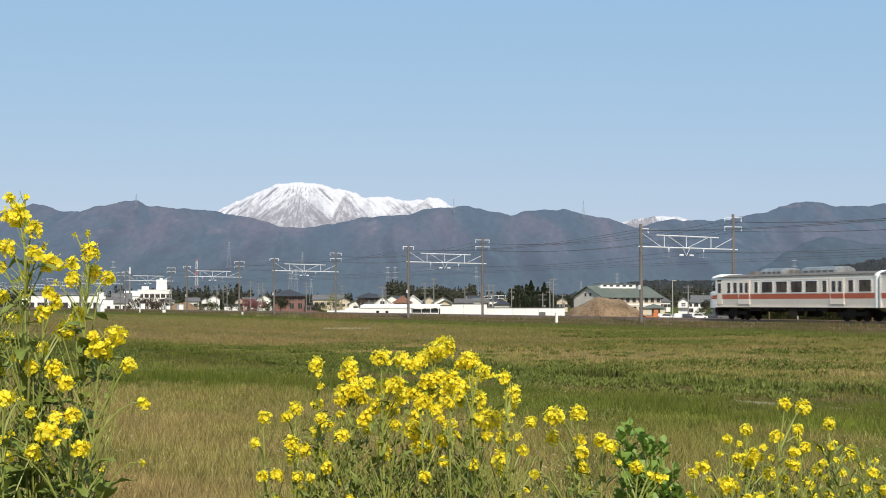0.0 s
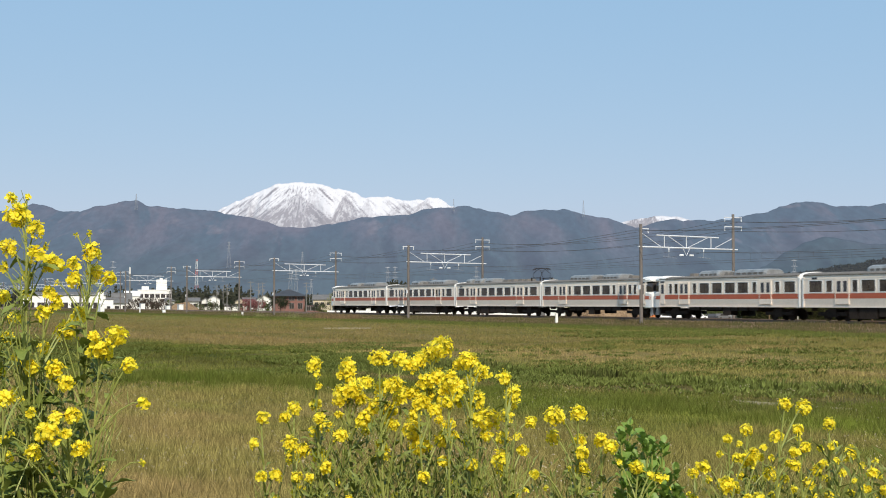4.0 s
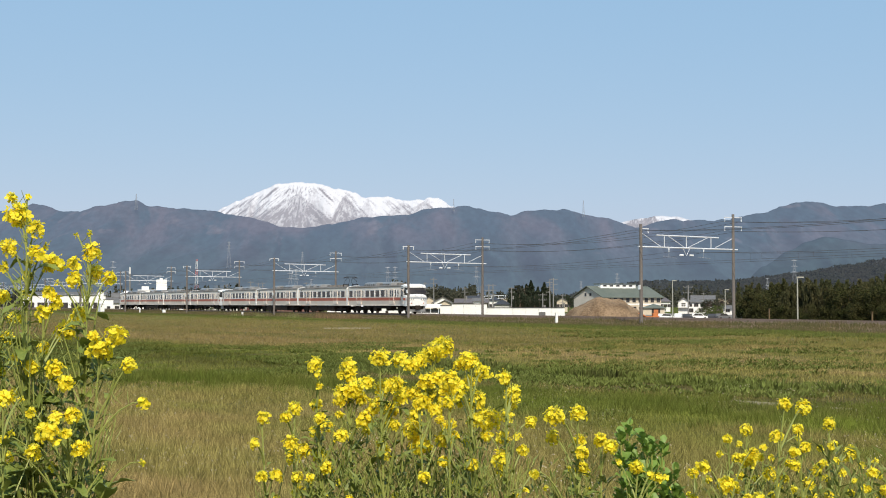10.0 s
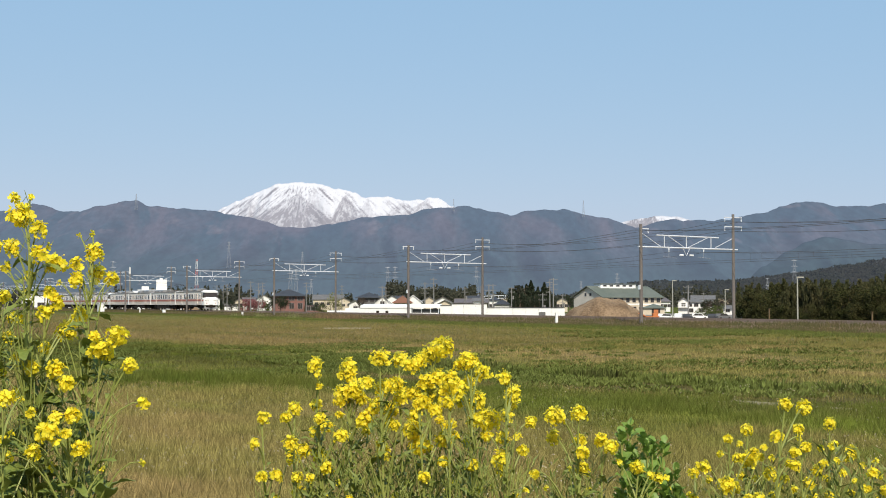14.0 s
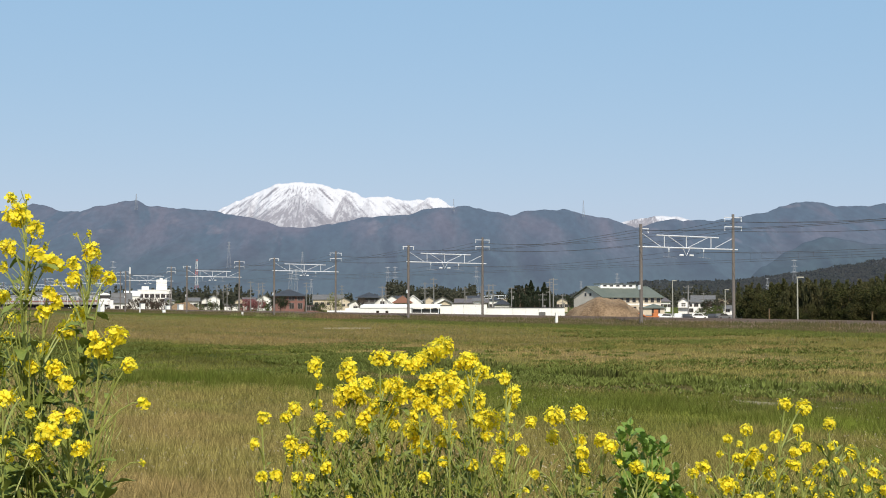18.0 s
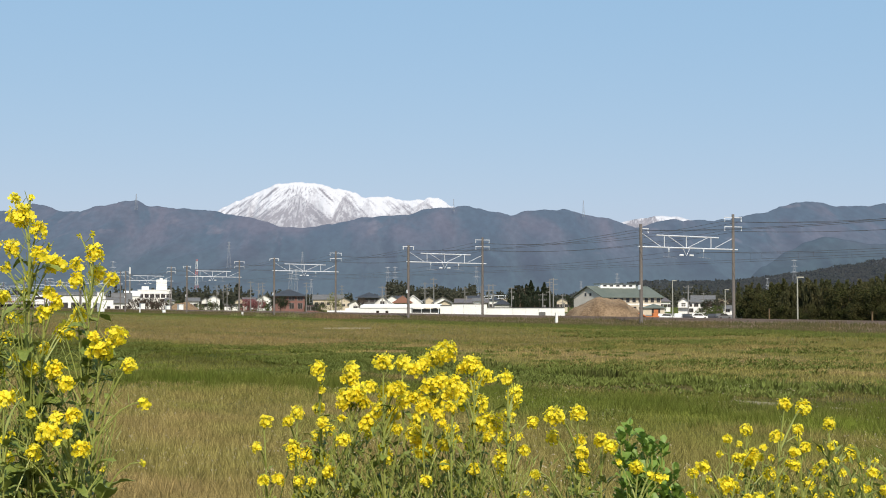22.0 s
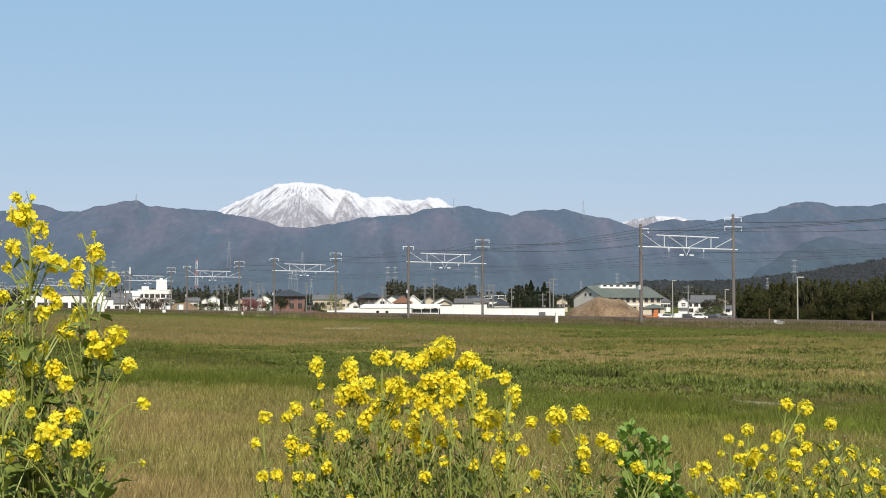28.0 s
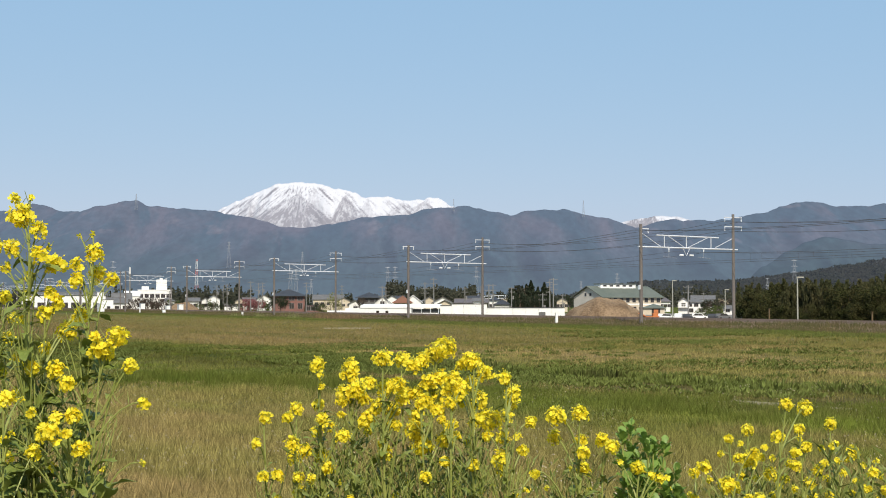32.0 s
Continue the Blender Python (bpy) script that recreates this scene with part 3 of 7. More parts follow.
def wires():
    """Messenger, contact and feeder wires, sagging between the gantries."""
    w = thing("overhead_wires", "dark sagging overhead and feeder wires along the track", "wires", at=on_line(0, 0, -0.08))
    for d in (D_NEAR, D_FAR):
        mess, cont, hang = Mesh(), Mesh(), Mesh()
        pts = [(d, 2.8 + 6.25 * i, 6.75 - 0.62 * (1 - (i % 8 / 4 - 1) ** 2)) for i in range(129)]
        mess.tube(pts, 0.014, 4)
        for i, p in enumerate(pts):
            if i % 8:
                hang.tube([p, (d, p[1], RAIL + 5.05)], 0.006, 3)
        cont.tube([(d, 2.8, RAIL + 5.05), (d, 803, RAIL + 5.05)], 0.012, 4)
        mess.done("messenger_wire", M_WIRE, w)
        cont.done("contact_wire", M_WIRE, w)
        tagged(hang.done("dropper_wire", M_WIRE, w), kind="stuff")
    for d, z, sag in ((68.4, 8.6, 0.7), (69.75, 8.6, 0.7), (77.95, 9.6, 0.9), (79.85, 9.6, 0.9), (77.95, 8.75, 0.9), (79.85, 8.75, 0.8)):
        Mesh().tube([(d, 2.8 + 5 * i, z - sag * (1 - (i % 10 / 5 - 1) ** 2)) for i in range(161)], 0.016, 4).done("feeder_wire", M_WIRE, w)


def side_at(z):
    """Half the car body's width at a height over the rail: upright sides, drawn in a little below and rounded to the roof."""
    if z < 1.7:
        return 1.43 - 0.10 * (1.7 - z)
    return 1.43 if z < 2.6 else 1.43 - 0.05 * (z - 2.6) ** 2


WINDOWS = {
    "mid": [(-9.1, -7.6, 2), (-7.2, -6.5, 1), (-4.4, -3.8, 1), (-3.45, -2.0, 2), (-1.65, -0.2, 2), (0.2, 1.65, 2), (2.0, 3.45, 2), (3.8, 4.4, 1), (6.5, 7.2, 1), (7.6, 9.1, 2)],
    "cab": [(-9.35, -8.0, 2), (-7.5, -6.9, 1), (-4.65, -4.1, 1), (-3.6, -2.2, 2), (-1.9, -0.5, 2), (-0.15, 1.25, 2), (1.6, 3.0, 2), (3.4, 3.95, 1), (6.1, 6.65, 1), (6.95, 7.45, 1)],
}
ROOF_GEAR = {  # spans of the tall cooling units, then (place, length) of the low ventilators
    "cab": (((-5.2, -1.1), (0.9, 3.8)), ((-0.4, 0.9), (0.4, 0.6), (5.2, 0.8))),
    "mid": (((-6.2, -1.9), (1.1, 3.4)), ((-1.1, 1.1), (0.3, 0.9))),
    "pantograph": (((1.8, 3.6), (4.4, 6.2), (6.9, 8.3)), ((-5.2, 0.8), (-3.9, 1.0), (-2.2, 0.8), (-0.6, 1.2))),
}
DOORS = {"mid": (-5.45, 5.45), "cab": (-5.75, 5.2)}


def rail_car(kind, panto=False, label=""):
    car = thing("train_car", label, "train car", "cars of the train")
    y0, y1 = -9.72, (9.72 if kind == "mid" else 8.9)
    skin = Mesh()
    z_low, z_s0, z_s1, z_w0, z_w1, z_top = 1.05, 1.70, 2.08, 2.18, 3.06, 3.50
    openings = sorted([(a, b) for a, b, n in WINDOWS[kind]])
    for sgn in (-1, 1):
        def band(za, zb, ya, yb, out=0.0):
            xa, xb = side_at(za) + out, side_at(zb) + out
            skin.box(*sorted((sgn * (xa - 0.06), sgn * xa)), ya, yb, za, zb) if abs(xa - xb) < 0.004 else skin.rings(
                [[(sgn * (xa - 0.06), y, za), (sgn * xa, y, za), (sgn * xb, y, zb), (sgn * (xb - 0.06), y, zb)] for y in (ya, yb)])
        band(z_low, z_s0, y0, y1)
        band(z_s1, z_w0, y0, y1)
        band(z_w1, z_top, y0, y1)
        edge = y0
        for a, b in openings + [(y1, y1)]:
            if a > edge:
                band(z_w0, z_w1, edge, a)
            edge = b
    # ends with gangway wall, and the floor
    skin.box(-1.43, 1.43, y0, y0 + 0.06, z_low, z_top)
    skin.box(-1.43, 1.43, y1 - 0.06, y1, z_low, z_top)
    skin.box(-1.4, 1.4, y0, y1, z_low - 0.02, z_low + 0.1)
    skin.done("body_shell", M_CREAM, car)
    # rounded end mouldings, whiter than the cream sides: sunlit brightness put into the paint
    for y in (y0 - 0.06, y1 + 0.06) if kind == "mid" else (y0 - 0.06,):
        end = [(-1.45, 1.03), (1.45, 1.03), (1.45, 3.3), (1.30, 3.56), (0.85, 3.72), (0, 3.78), (-0.85, 3.72), (-1.30, 3.56), (-1.45, 3.3)]
        Mesh().prism(end, "y", y - 0.09, y + 0.06).done("end_wall", M_WHITE, car)
        Mesh().box(-0.55, 0.55, min(y, y * 1.012), max(y, y * 1.012), 1.15, 3.05).done("gangway_bellows", M_DARK, car)
    arc = [(1.45 * math.cos(a), 3.46 + 0.26 * math.sin(a)) for a in [math.pi * i / 14 for i in range(15)]]
    Mesh().prism(arc, "y", y0 + 0.02, y1 - 0.02).done("roof", M_ROOF, car)
    for sgn in (-1, 1):
        Mesh().box(*sorted((sgn * 1.40, sgn * 1.455)), y0, y1, 3.46, 3.50).done("rain_gutter", M_ROOF, car)
        Mesh().box(*sorted((sgn * 1.36, sgn * 1.434)), y0, y1, z_s0, z_s1).done("stripe", M_STRIPE, car)
        for a, b, n in WINDOWS[kind]:
            fr = Mesh()
            for q0, q1, r0, r1 in ((a - 0.04, b + 0.04, z_w0 - 0.05, z_w0 + 0.012), (a - 0.04, b + 0.04, z_w1 - 0.012, z_w1 + 0.04), (a - 0.04, a + 0.03, z_w0 + 0.012, z_w1 - 0.012), (b - 0.03, b + 0.04, z_w0 + 0.012, z_w1 - 0.012)):
                fr.box(*sorted((sgn * 1.40, sgn * 1.446)), q0, q1, r0, r1)
            fr.done("window_frame", M_WHITE, car)
            step = (b - a) / n
            for i in range(n):
                Mesh().box(*sorted((sgn * 1.37, sgn * 1.42)), a + step * i + 0.03, a + step * (i + 1) - 0.03, z_w0 + 0.02, z_w1 - 0.03).done("window", M_CARGLASS, car)
        for y in DOORS[kind]:
            dr = Mesh().box(*sorted((sgn * 1.38, sgn * 1.455)), y - 0.68, y + 0.68, 1.28, 3.15)
            for e in (-0.72, 0.72):
                dr.box(*sorted((sgn * 1.40, sgn * 1.468)), y + e - 0.025, y + e + 0.025, 1.25, 3.2)
            leaf = dr.done("door", M_CREAM, car)
            Mesh().box(*sorted((sgn * 1.40, sgn * 1.459)), y - 0.68, y + 0.68, z_s0, z_s1).done("door_stripe", M_STRIPE, leaf)
            for e in (-0.34, 0.34):
                Mesh().box(*sorted((sgn * 1.40, sgn * 1.458)), y + e - 0.2, y + e + 0.2, 2.2, 3.0).done("door_window", M_GLASS, leaf)
        Mesh().box(*sorted((sgn * 1.40, sgn * 1.44)), 8.2, 8.75, 3.16, 3.3).done("destination_panel", M_GLASS, car)
    # running gear
    for y in (-6.9, 6.9):
        bog = Mesh()
        for x in (-0.98, 0.98):
            bog.box(x - 0.09, x + 0.09, y - 1.6, y + 1.6, 0.42, 0.68)
            bog.box(x - 0.14, x + 0.14, y - 0.45, y + 0.45, 0.3, 0.95)
        bog.box(-1, 1, y - 0.3, y + 0.3, 0.5, 0.9)
        frame_part = bog.done("bogie", M_DARK, car)
        for e in (-1.05, 1.05):
            for x in (-0.56, 0.56):
                Mesh().tube([(x - 0.06, y + e, 0.43), (x + 0.06, y + e, 0.43)], 0.43, 18).done("wheel", M_DARK, frame_part)
    Mesh().box(-0.5, 0.5, -5.1, 5.1, 0.78 if kind == "cab" else 0.3, 1.03).done("underframe", M_DARK, car)
    under = random.Random(7)
    y = -4.6
    while y < 4.4:
        w = under.uniform(0.7, 1.9)
        shallow = 0.45 if kind == "cab" and under.random() < 0.6 else 0.0
        for sgn in (-1, 1):
            Mesh().box(*sorted((sgn * 0.55, sgn * 1.3)), y, y + w, under.uniform(0.2, 0.38) + shallow, 1.03).done("equipment_box", M_DARK, car)
        y += w + under.uniform(0.08, 0.35)
    Mesh().box(-0.15, 0.15, y0 - 0.3, y0, 0.75, 1.0).done("coupler", M_DARK, car)
    # cooling units and ventilators on the roof
    big, low_boxes = ROOF_GEAR["pantograph" if panto else kind]
    for ya, yb in big:
        prof = [(-1.0, 3.6), (1.0, 3.6), (0.97, 3.86), (0.84, 4.04), (0.5, 4.14), (-0.5, 4.14), (-0.84, 4.04), (-0.97, 3.86)]
        inner = [(x * 0.9, 3.6 + (z - 3.6) * 0.86) for x, z in prof]
        u = Mesh().rings([[(x, y, z) for x, z in sec] for y, sec in ((ya, inner), (ya + 0.22, prof), (yb - 0.22, prof), (yb, inner))]).done("cooling_unit", M_SILVER, car)
        n = max(2, int((yb - ya) / 0.7))
        step = (yb - ya - 0.5) / n
        for k in range(n):
            for sgn in (-1, 1):
                Mesh().box(*sorted((sgn * 0.92, sgn * 0.99)), ya + 0.3 + k * step, ya + 0.25 + (k + 0.75) * step, 3.68, 3.86).done("grille", M_ROOF, u)
    for y, w in low_boxes:
        Mesh().rings([[(-0.62 * q, y + e * w, z), (0.62 * q, y + e * w, z), (0.5 * q, y + e * w, z + 0.28 * q), (-0.5 * q, y + e * w, z + 0.28 * q)] for e, q, z in ((-0.5, 0.9, 3.66), (-0.4, 1, 3.66), (0.4, 1, 3.66), (0.5, 0.9, 3.66))]).done("roof_ventilator", M_ROOF, car)
    if panto:
        base = Mesh()
        for x in (-0.7, 0.7):
            base.box(x - 0.05, x + 0.05, -8.6, -6.6, 3.95, 4.03)
            for y in (-8.5, -6.7):
                base.tube([(x, y, 3.6), (x, y, 3.95)], 0.07, 6)
        p = base.done("pantograph", M_DARK, car)
        arms = Mesh()
        for sgn in (-1, 1):
            for yy, kk in ((-8.3, -8.55), (-6.9, -6.65)):
                arms.tube([(0.6 * sgn, yy, 4.0), (0.5 * sgn, kk, 4.45), (0.35 * sgn, -7.6, 4.95)], 0.025, 5)
        arms.done("pantograph_arm", M_DARK, p)
        shoe = Mesh()
        for e in (-0.2, 0.2):
            shoe.tube([(-0.95, -7.6 + e, 4.85), (-0.6, -7.6 + e, 5.02), (0.6, -7.6 + e, 5.02), (0.95, -7.6 + e, 4.85)], 0.04, 5)
        shoe.done("contact_shoe", M_DARK, p)
    if kind == "cab":
        cab_nose(car)
    return car


def cab_nose(car):
    """The rounded driving end, coloured white as if sunlit: visor, dark windscreen band, lamps, skirt and coupler."""
    y = 8.9

    def section(yy, w, z0, z1, top):
        return [(-w, yy, z0), (w, yy, z0), (w + 0.02, yy, z1), (w - 0.12, yy, z1 + top * 0.6), (w - 0.55, yy, z1 + top), (-w + 0.55, yy, z1 + top), (-w + 0.12, yy, z1 + top * 0.6), (-w - 0.02, yy, z1)]

    # nose and visor in white, not cream: the sun's glare painted in
    Mesh().rings([section(y, 1.42, 1.0, 2.27, 0.32), section(y + 0.6, 1.40, 0.98, 2.24, 0.32), section(y + 0.92, 1.34, 0.98, 2.12, 0.34), section(y + 1.08, 1.18, 1.02, 1.98, 0.34)]).done("nose", M_WHITE, car)
    Mesh().rings([section(y, 1.405, 2.4, 2.95, 0.5), section(y + 0.5, 1.385, 2.4, 2.9, 0.5), section(y + 0.84, 1.26, 2.4, 2.78, 0.5)]).done("windscreen", M_GLASS, car)
    Mesh().rings([section(y - 0.9, 1.42, 3.3, 3.45, 0.3), section(y, 1.43, 3.28, 3.47, 0.32), section(y + 0.6, 1.38, 3.30, 3.44, 0.28), section(y + 0.86, 1.22, 3.31, 3.38, 0.2)]).done("roof_visor", M_WHITE, car)
    Mesh().box(-0.04, 0.04, y + 0.7, y + 0.83, 2.45, 3.15).done("windscreen_pillar", M_DARK, car)
    for sgn in (-1, 1):
        Mesh().box(*sorted((sgn * 1.30, sgn * 1.425)), y - 0.02, y + 0.10, 2.2, 3.25).done("corner_pillar", M_WHITE, car)
        Mesh().box(*sorted((sgn * 0.5, sgn * 1.15)), y + 1.02, y + 1.10, 1.76, 1.94).done("lamp_panel", M_ROOF, car)
        for e in (0.68, 0.98):
            Mesh().tube([(sgn * e, y + 1.08, 1.85), (sgn * e, y + 1.13, 1.85)], 0.11, 10).done("headlamp", M_LAMP, car)
        Mesh().tube([(sgn * 0.85, y + 1.06, 1.35), (sgn * 0.85, y + 1.12, 1.35)], 0.07, 8).done("tail_lamp", M_STRIPE, car)
        Mesh().rings([[(sgn * (w - 0.04), yy, 1.70), (sgn * w, yy, 1.70), (sgn * w, yy, 2.08), (sgn * (w - 0.04), yy, 2.08)] for yy, w in ((y, 1.436), (y + 0.55, 1.418), (y + 0.78, 1.385))]).done("nose_stripe", M_STRIPE, car)
        Mesh().box(*sorted((sgn * 1.37, sgn * 1.44)), 8.1, 8.75, 1.3, 3.1).done("cab_door", M_CREAM, car)
        Mesh().box(*sorted((sgn * 1.40, sgn * 1.444)), 8.22, 8.63, 2.2, 3.0).done("cab_door_window", M_GLASS, car)
    Mesh().box(-1.05, 1.05, y + 0.3, y + 0.62, 0.45, 0.98).done("headstock", M_DARK, car)
    Mesh().rings([[(-1.2, yy, z0), (1.2, yy, z0), (1.2, yy, z1), (-1.2, yy, z1)] for yy, z0, z1 in ((y + 0.42, 0.34, 0.62), (y + 0.86, 0.3, 0.58), (y + 0.92, 0.3, 0.54))]).done("snow_plough", M_SILVER, car)
    for sgn in (-1, 1):
        Mesh().box(*sorted((sgn * 0.95, sgn * 1.2)), y + 0.5, y + 0.84, 0.584, 0.98).done("plough_bracket", M_SILVER, car)
        Mesh().box(*sorted((sgn * 0.45, sgn * 0.6)), y + 0.62, y + 0.98, 0.62, 0.9).done("jumper_box", M_DARK, car)
    Mesh().box(-0.32, 0.32, y + 0.8, y + 1.2, 0.62, 1.08).done("coupler_pocket", M_DARK, car)
    Mesh().tube([(-0.35, y + 1.05, 0.75), (0.1, y + 1.25, 0.55), (0.4, y + 1.05, 0.8)], 0.05, 6).done("brake_hose", M_DARK, car)


def train():
    cab = rail_car("cab", label="cream train car with a sun-whitened driving cab and brick-red stripe")
    mid = rail_car("mid", label="cream train car with a brick-red stripe under the windows")
    pan = rail_car("mid", True, label="cream train car with brick-red stripe and raised pantograph")
    order = ((cab, 0), (mid, 0), (pan, 0), (cab, 180), (cab, 0), (mid, 0), (pan, 0), (cab, 180))
    used, cars = set(), []
    for ob, turn in order:
        if ob.name in used:
            cars.append((copy_thing(ob, Matrix()), turn))
        else:
            used.add(ob.name)
            cars.append((ob, turn))
    return cars


HEAD = ((0, 95.6), (1, 117.6), (3, 161.7), (6, 228.3), (8, 272.8), (10, 317.4), (12, 362.7), (14, 408.2), (20, 544.7), (26, 681), (32, 817))


# ---- beyond the line: town, poles, trees ----
LOW = -1.15


def house(name, label, x0, x1, y, depth, eave, ridge, wall, roof, style="gable", windows=(), turn=0.0, overhang=0.5, category="house", base=LOW):
    """A house seen from its front: walls, a hipped roof or one gabled along x or towards the front, and windows given as (x, z, width, height) shares of the front."""
    w = x1 - x0
    turn = turn or -math.degrees(math.atan2((x0 + x1) / 2, y))
    h = thing(name, label, category, "houses beyond the railway", pose((x0 + x1) / 2, y, base, 0, 0, turn))
    e, r, hw, hd, o = eave - base, ridge - base, w / 2, depth / 2, overhang
    body = Mesh().box(-hw, hw, -hd, hd, 0, e)
    t = 0.18
    top = Mesh()
    if style == "hip":
        k = max(0.2, hw - hd)
        lo = [(-hw - o, -hd - o, e), (hw + o, -hd - o, e), (hw + o, hd + o, e), (-hw - o, hd + o, e)]
        up = [(-k, -0.05, r), (k, -0.05, r), (k, 0.05, r), (-k, 0.05, r)]
        top.rings([[(x, yy, z - t) for x, yy, z in lo], lo, up])
    elif style == "gable":
        body.prism([(-hd, e), (hd, e), (0, r - t)], "x", -hw, hw)
        top.prism([(-hd - o, e - 0.25), (0, r - t), (hd + o, e - 0.25), (hd + o, e - 0.25 + t), (0, r), (-hd - o, e - 0.25 + t)], "x", -hw - o, hw + o)
    elif style == "front":
        body.prism([(-hw, e), (hw, e), (0, r - t)], "y", -hd, hd)
        top.prism([(-hw - o, e - 0.25), (0, r - t), (hw + o, e - 0.25), (hw + o, e - 0.25 + t), (0, r), (-hw - o, e - 0.25 + t)], "y", -hd - o, hd + o)
    else:
        top.box(-hw - o * 0.3, hw + o * 0.3, -hd - o * 0.3, hd + o * 0.3, e, e + max(0.15, r - e))
    body.done("wall", wall, h)
    top.done("roof", roof, h)
    if style in ("gable", "hip") and roof in (M_TILE, M_TILE2, M_TILE3, M_RUST):
        k = hw + o if style == "gable" else max(0.2, hw - hd)
        Mesh().tube([(-k, 0, r + 0.02), (k, 0, r + 0.02)], 0.13, 6).done("ridge_tile", roof, h)
    for a, z, ww, hh in windows:
        x, zz = -hw + a * w, z
        fr = Mesh().box(x - ww / 2 - 0.07, x + ww / 2 + 0.07, -hd - 0.06, -hd, zz - 0.07, zz + hh + 0.07).done("window", M_POLE, h)
        n = 2 if ww > 1.0 else 1
        for i in range(n):
            Mesh().box(x - ww / 2 + i * ww / n + 0.03, x - ww / 2 + (i + 1) * ww / n - 0.03, -hd - 0.08, -hd - 0.05, zz, zz + hh).done("pane", M_GLASS, fr)
    return h


def row_of(n, z, w, h, a=0.1, b=0.9):
    return [(a + (b - a) * i / max(1, n - 1), z, w, h) for i in range(n)]


def village():
    # the beige hall with a green roof and a white clerestory
    hall = house("hall", "beige two-storey hall with a weathered green roof and white clerestory", 39.6, 61.2, 400, 13.1, 3.81, 7.01, M_BEIGE, M_GREENROOF, "gable", row_of(9, 3.5, 1.15, 1.15, 0.1, 0.95) + row_of(7, 0.9, 1.2, 1.3, 0.12, 0.95), turn=33, overhang=0.75, category="hall")
    Mesh().box(-10.7, 10.7, -6.62, -6.56, 2.75, 3.1).done("wall_band", M_PLASTER, hall)
    up = Mesh().box(-7.5, 5.6, -1.45, 1.45, 6.9, 8.7).done("clerestory", M_WHITE, hall)
    Mesh().box(-7.8, 5.9, -1.75, 1.75, 8.7, 8.85).done("clerestory_roof", M_GREENROOF, hall)
    for i in range(5):
        Mesh().box(-6.5 + i * 2.4, -5.3 + i * 2.4, -1.5, -1.44, 8.0, 8.42).done("clerestory_window", M_GLASS, up)
    Mesh().box(-10.9, -10.8, -6.5, 6.5, 0, 4.95).done("gable_wall", M_GABLE, hall)
    Mesh().rings([[(x, y, z) for y, z in ((-6.5, 4.954), (6.5, 4.954), (0, 7.85))] for x in (-10.9, -10.8)]).done("gable_end", M_GABLE, hall)
    for y in (-1.1, 1.1):
        Mesh().box(-10.96, -10.89, y - 0.4, y + 0.4, 5.2, 6.1).done("gable_window", M_GLASS, hall)
    for k in range(4):
        Mesh().box(2.2 + k * 1.0, 3.1 + k * 1.0, -8.0, -6.62, 2.2 + 0.004 * k, 2.3 + 0.004 * k).done("awning", M_WHITE, hall)
    porch = house("porch_building", "low beige porch building with a hipped green roof", 54.6, 60.4, 378, 5.5, 0.85, 1.85, M_BEIGE, M_GREENROOF, "hip", [(0.6, 0.6, 2.2, 1.1)], category="porch")
    Mesh().box(0.0, 1.2, -2.86, -2.83, 0.6, 1.5).done("shop_sign", M_ORANGE, porch)
    # the dark-roofed brown house by the line
    house("hip_roofed_house", "two-storey red-brown house under a black hipped roof", -60.8, -49.4, 494, 10, 4.65, 6.85, M_BRICK, M_TILE, "hip", row_of(2, 4.2, 1.9, 1.2, 0.6, 0.86) + row_of(2, 1.3, 1.6, 1.9, 0.6, 0.86), overhang=1.2)
    house("garage", "low red-brown garage beside the house", -48.5, -43.0, 488, 6, 1.26, 1.46, M_BRICK, M_TILE, "flat", row_of(3, 0.7, 1.5, 1.4, 0.2, 0.8), category="garage")
    # tiled houses behind the white sheds
    house("tiled_house", "grey tiled house with dark timber upper storey", -31.0, -22.9, 505, 9, 4.09, 5.93, M_TILE2, M_TILE, "hip", row_of(4, 3.6, 1.4, 1.1), overhang=1.0)
    house("gabled_house", "white gabled house under grey tiles", -23.4, -18.0, 473, 9, 2.05, 4.54, M_PLASTER, M_TILE2, "front", [(0.5, 2.6, 1.4, 1.2)])
    house("small_gabled_house", "small white gabled house", -30.0, -25.9, 442, 7, 1.87, 3.13, M_PLASTER, M_TILE2, "front", [(0.5, 1.2, 1.2, 1.0)])
    house("rust_roofed_house", "house with a rust-brown hipped roof", -16.5, -10.5, 463, 10, 2.24, 4.49, M_BEIGE, M_RUST, "hip", row_of(3, 1.2, 1.4, 1.2))
    house("white_gabled_house", "white house with a broad pale gable", -13.3, -7.6, 484, 9, 2.44, 4.99, M_PLASTER, M_WHITE, "front", [(0.5, 1.6, 1.6, 1.1)])
    house("white_peaked_house", "white peaked house behind the sheds", -22.9, -18.7, 565, 8, 3.88, 5.25, M_PLASTER, M_TILE2, "front", [(0.5, 1.6, 1.2, 1.1)])
    house("twin_gabled_house", "house with paired white gables and grey tiles", -3.5, 3.4, 475, 10, 2.23, 4.35, M_PLASTER, M_TILE3, "front", row_of(3, 1.3, 1.3, 1.2))
    house("front_gable_house", "low white gabled house by the wall", -1.8, 2.9, 443, 7, 1.69, 3.13, M_BEIGE, M_TILE, "front", [(0.5, 1.0, 1.3, 1.0)])
    house("long_roofed_shed", "long low shed with a brown-grey roof", 4.7, 16.6, 523, 10, 2.39, 3.7, M_BEIGE, M_TILE3, "gable", row_of(6, 1.6, 1.4, 1.0), category="shed")
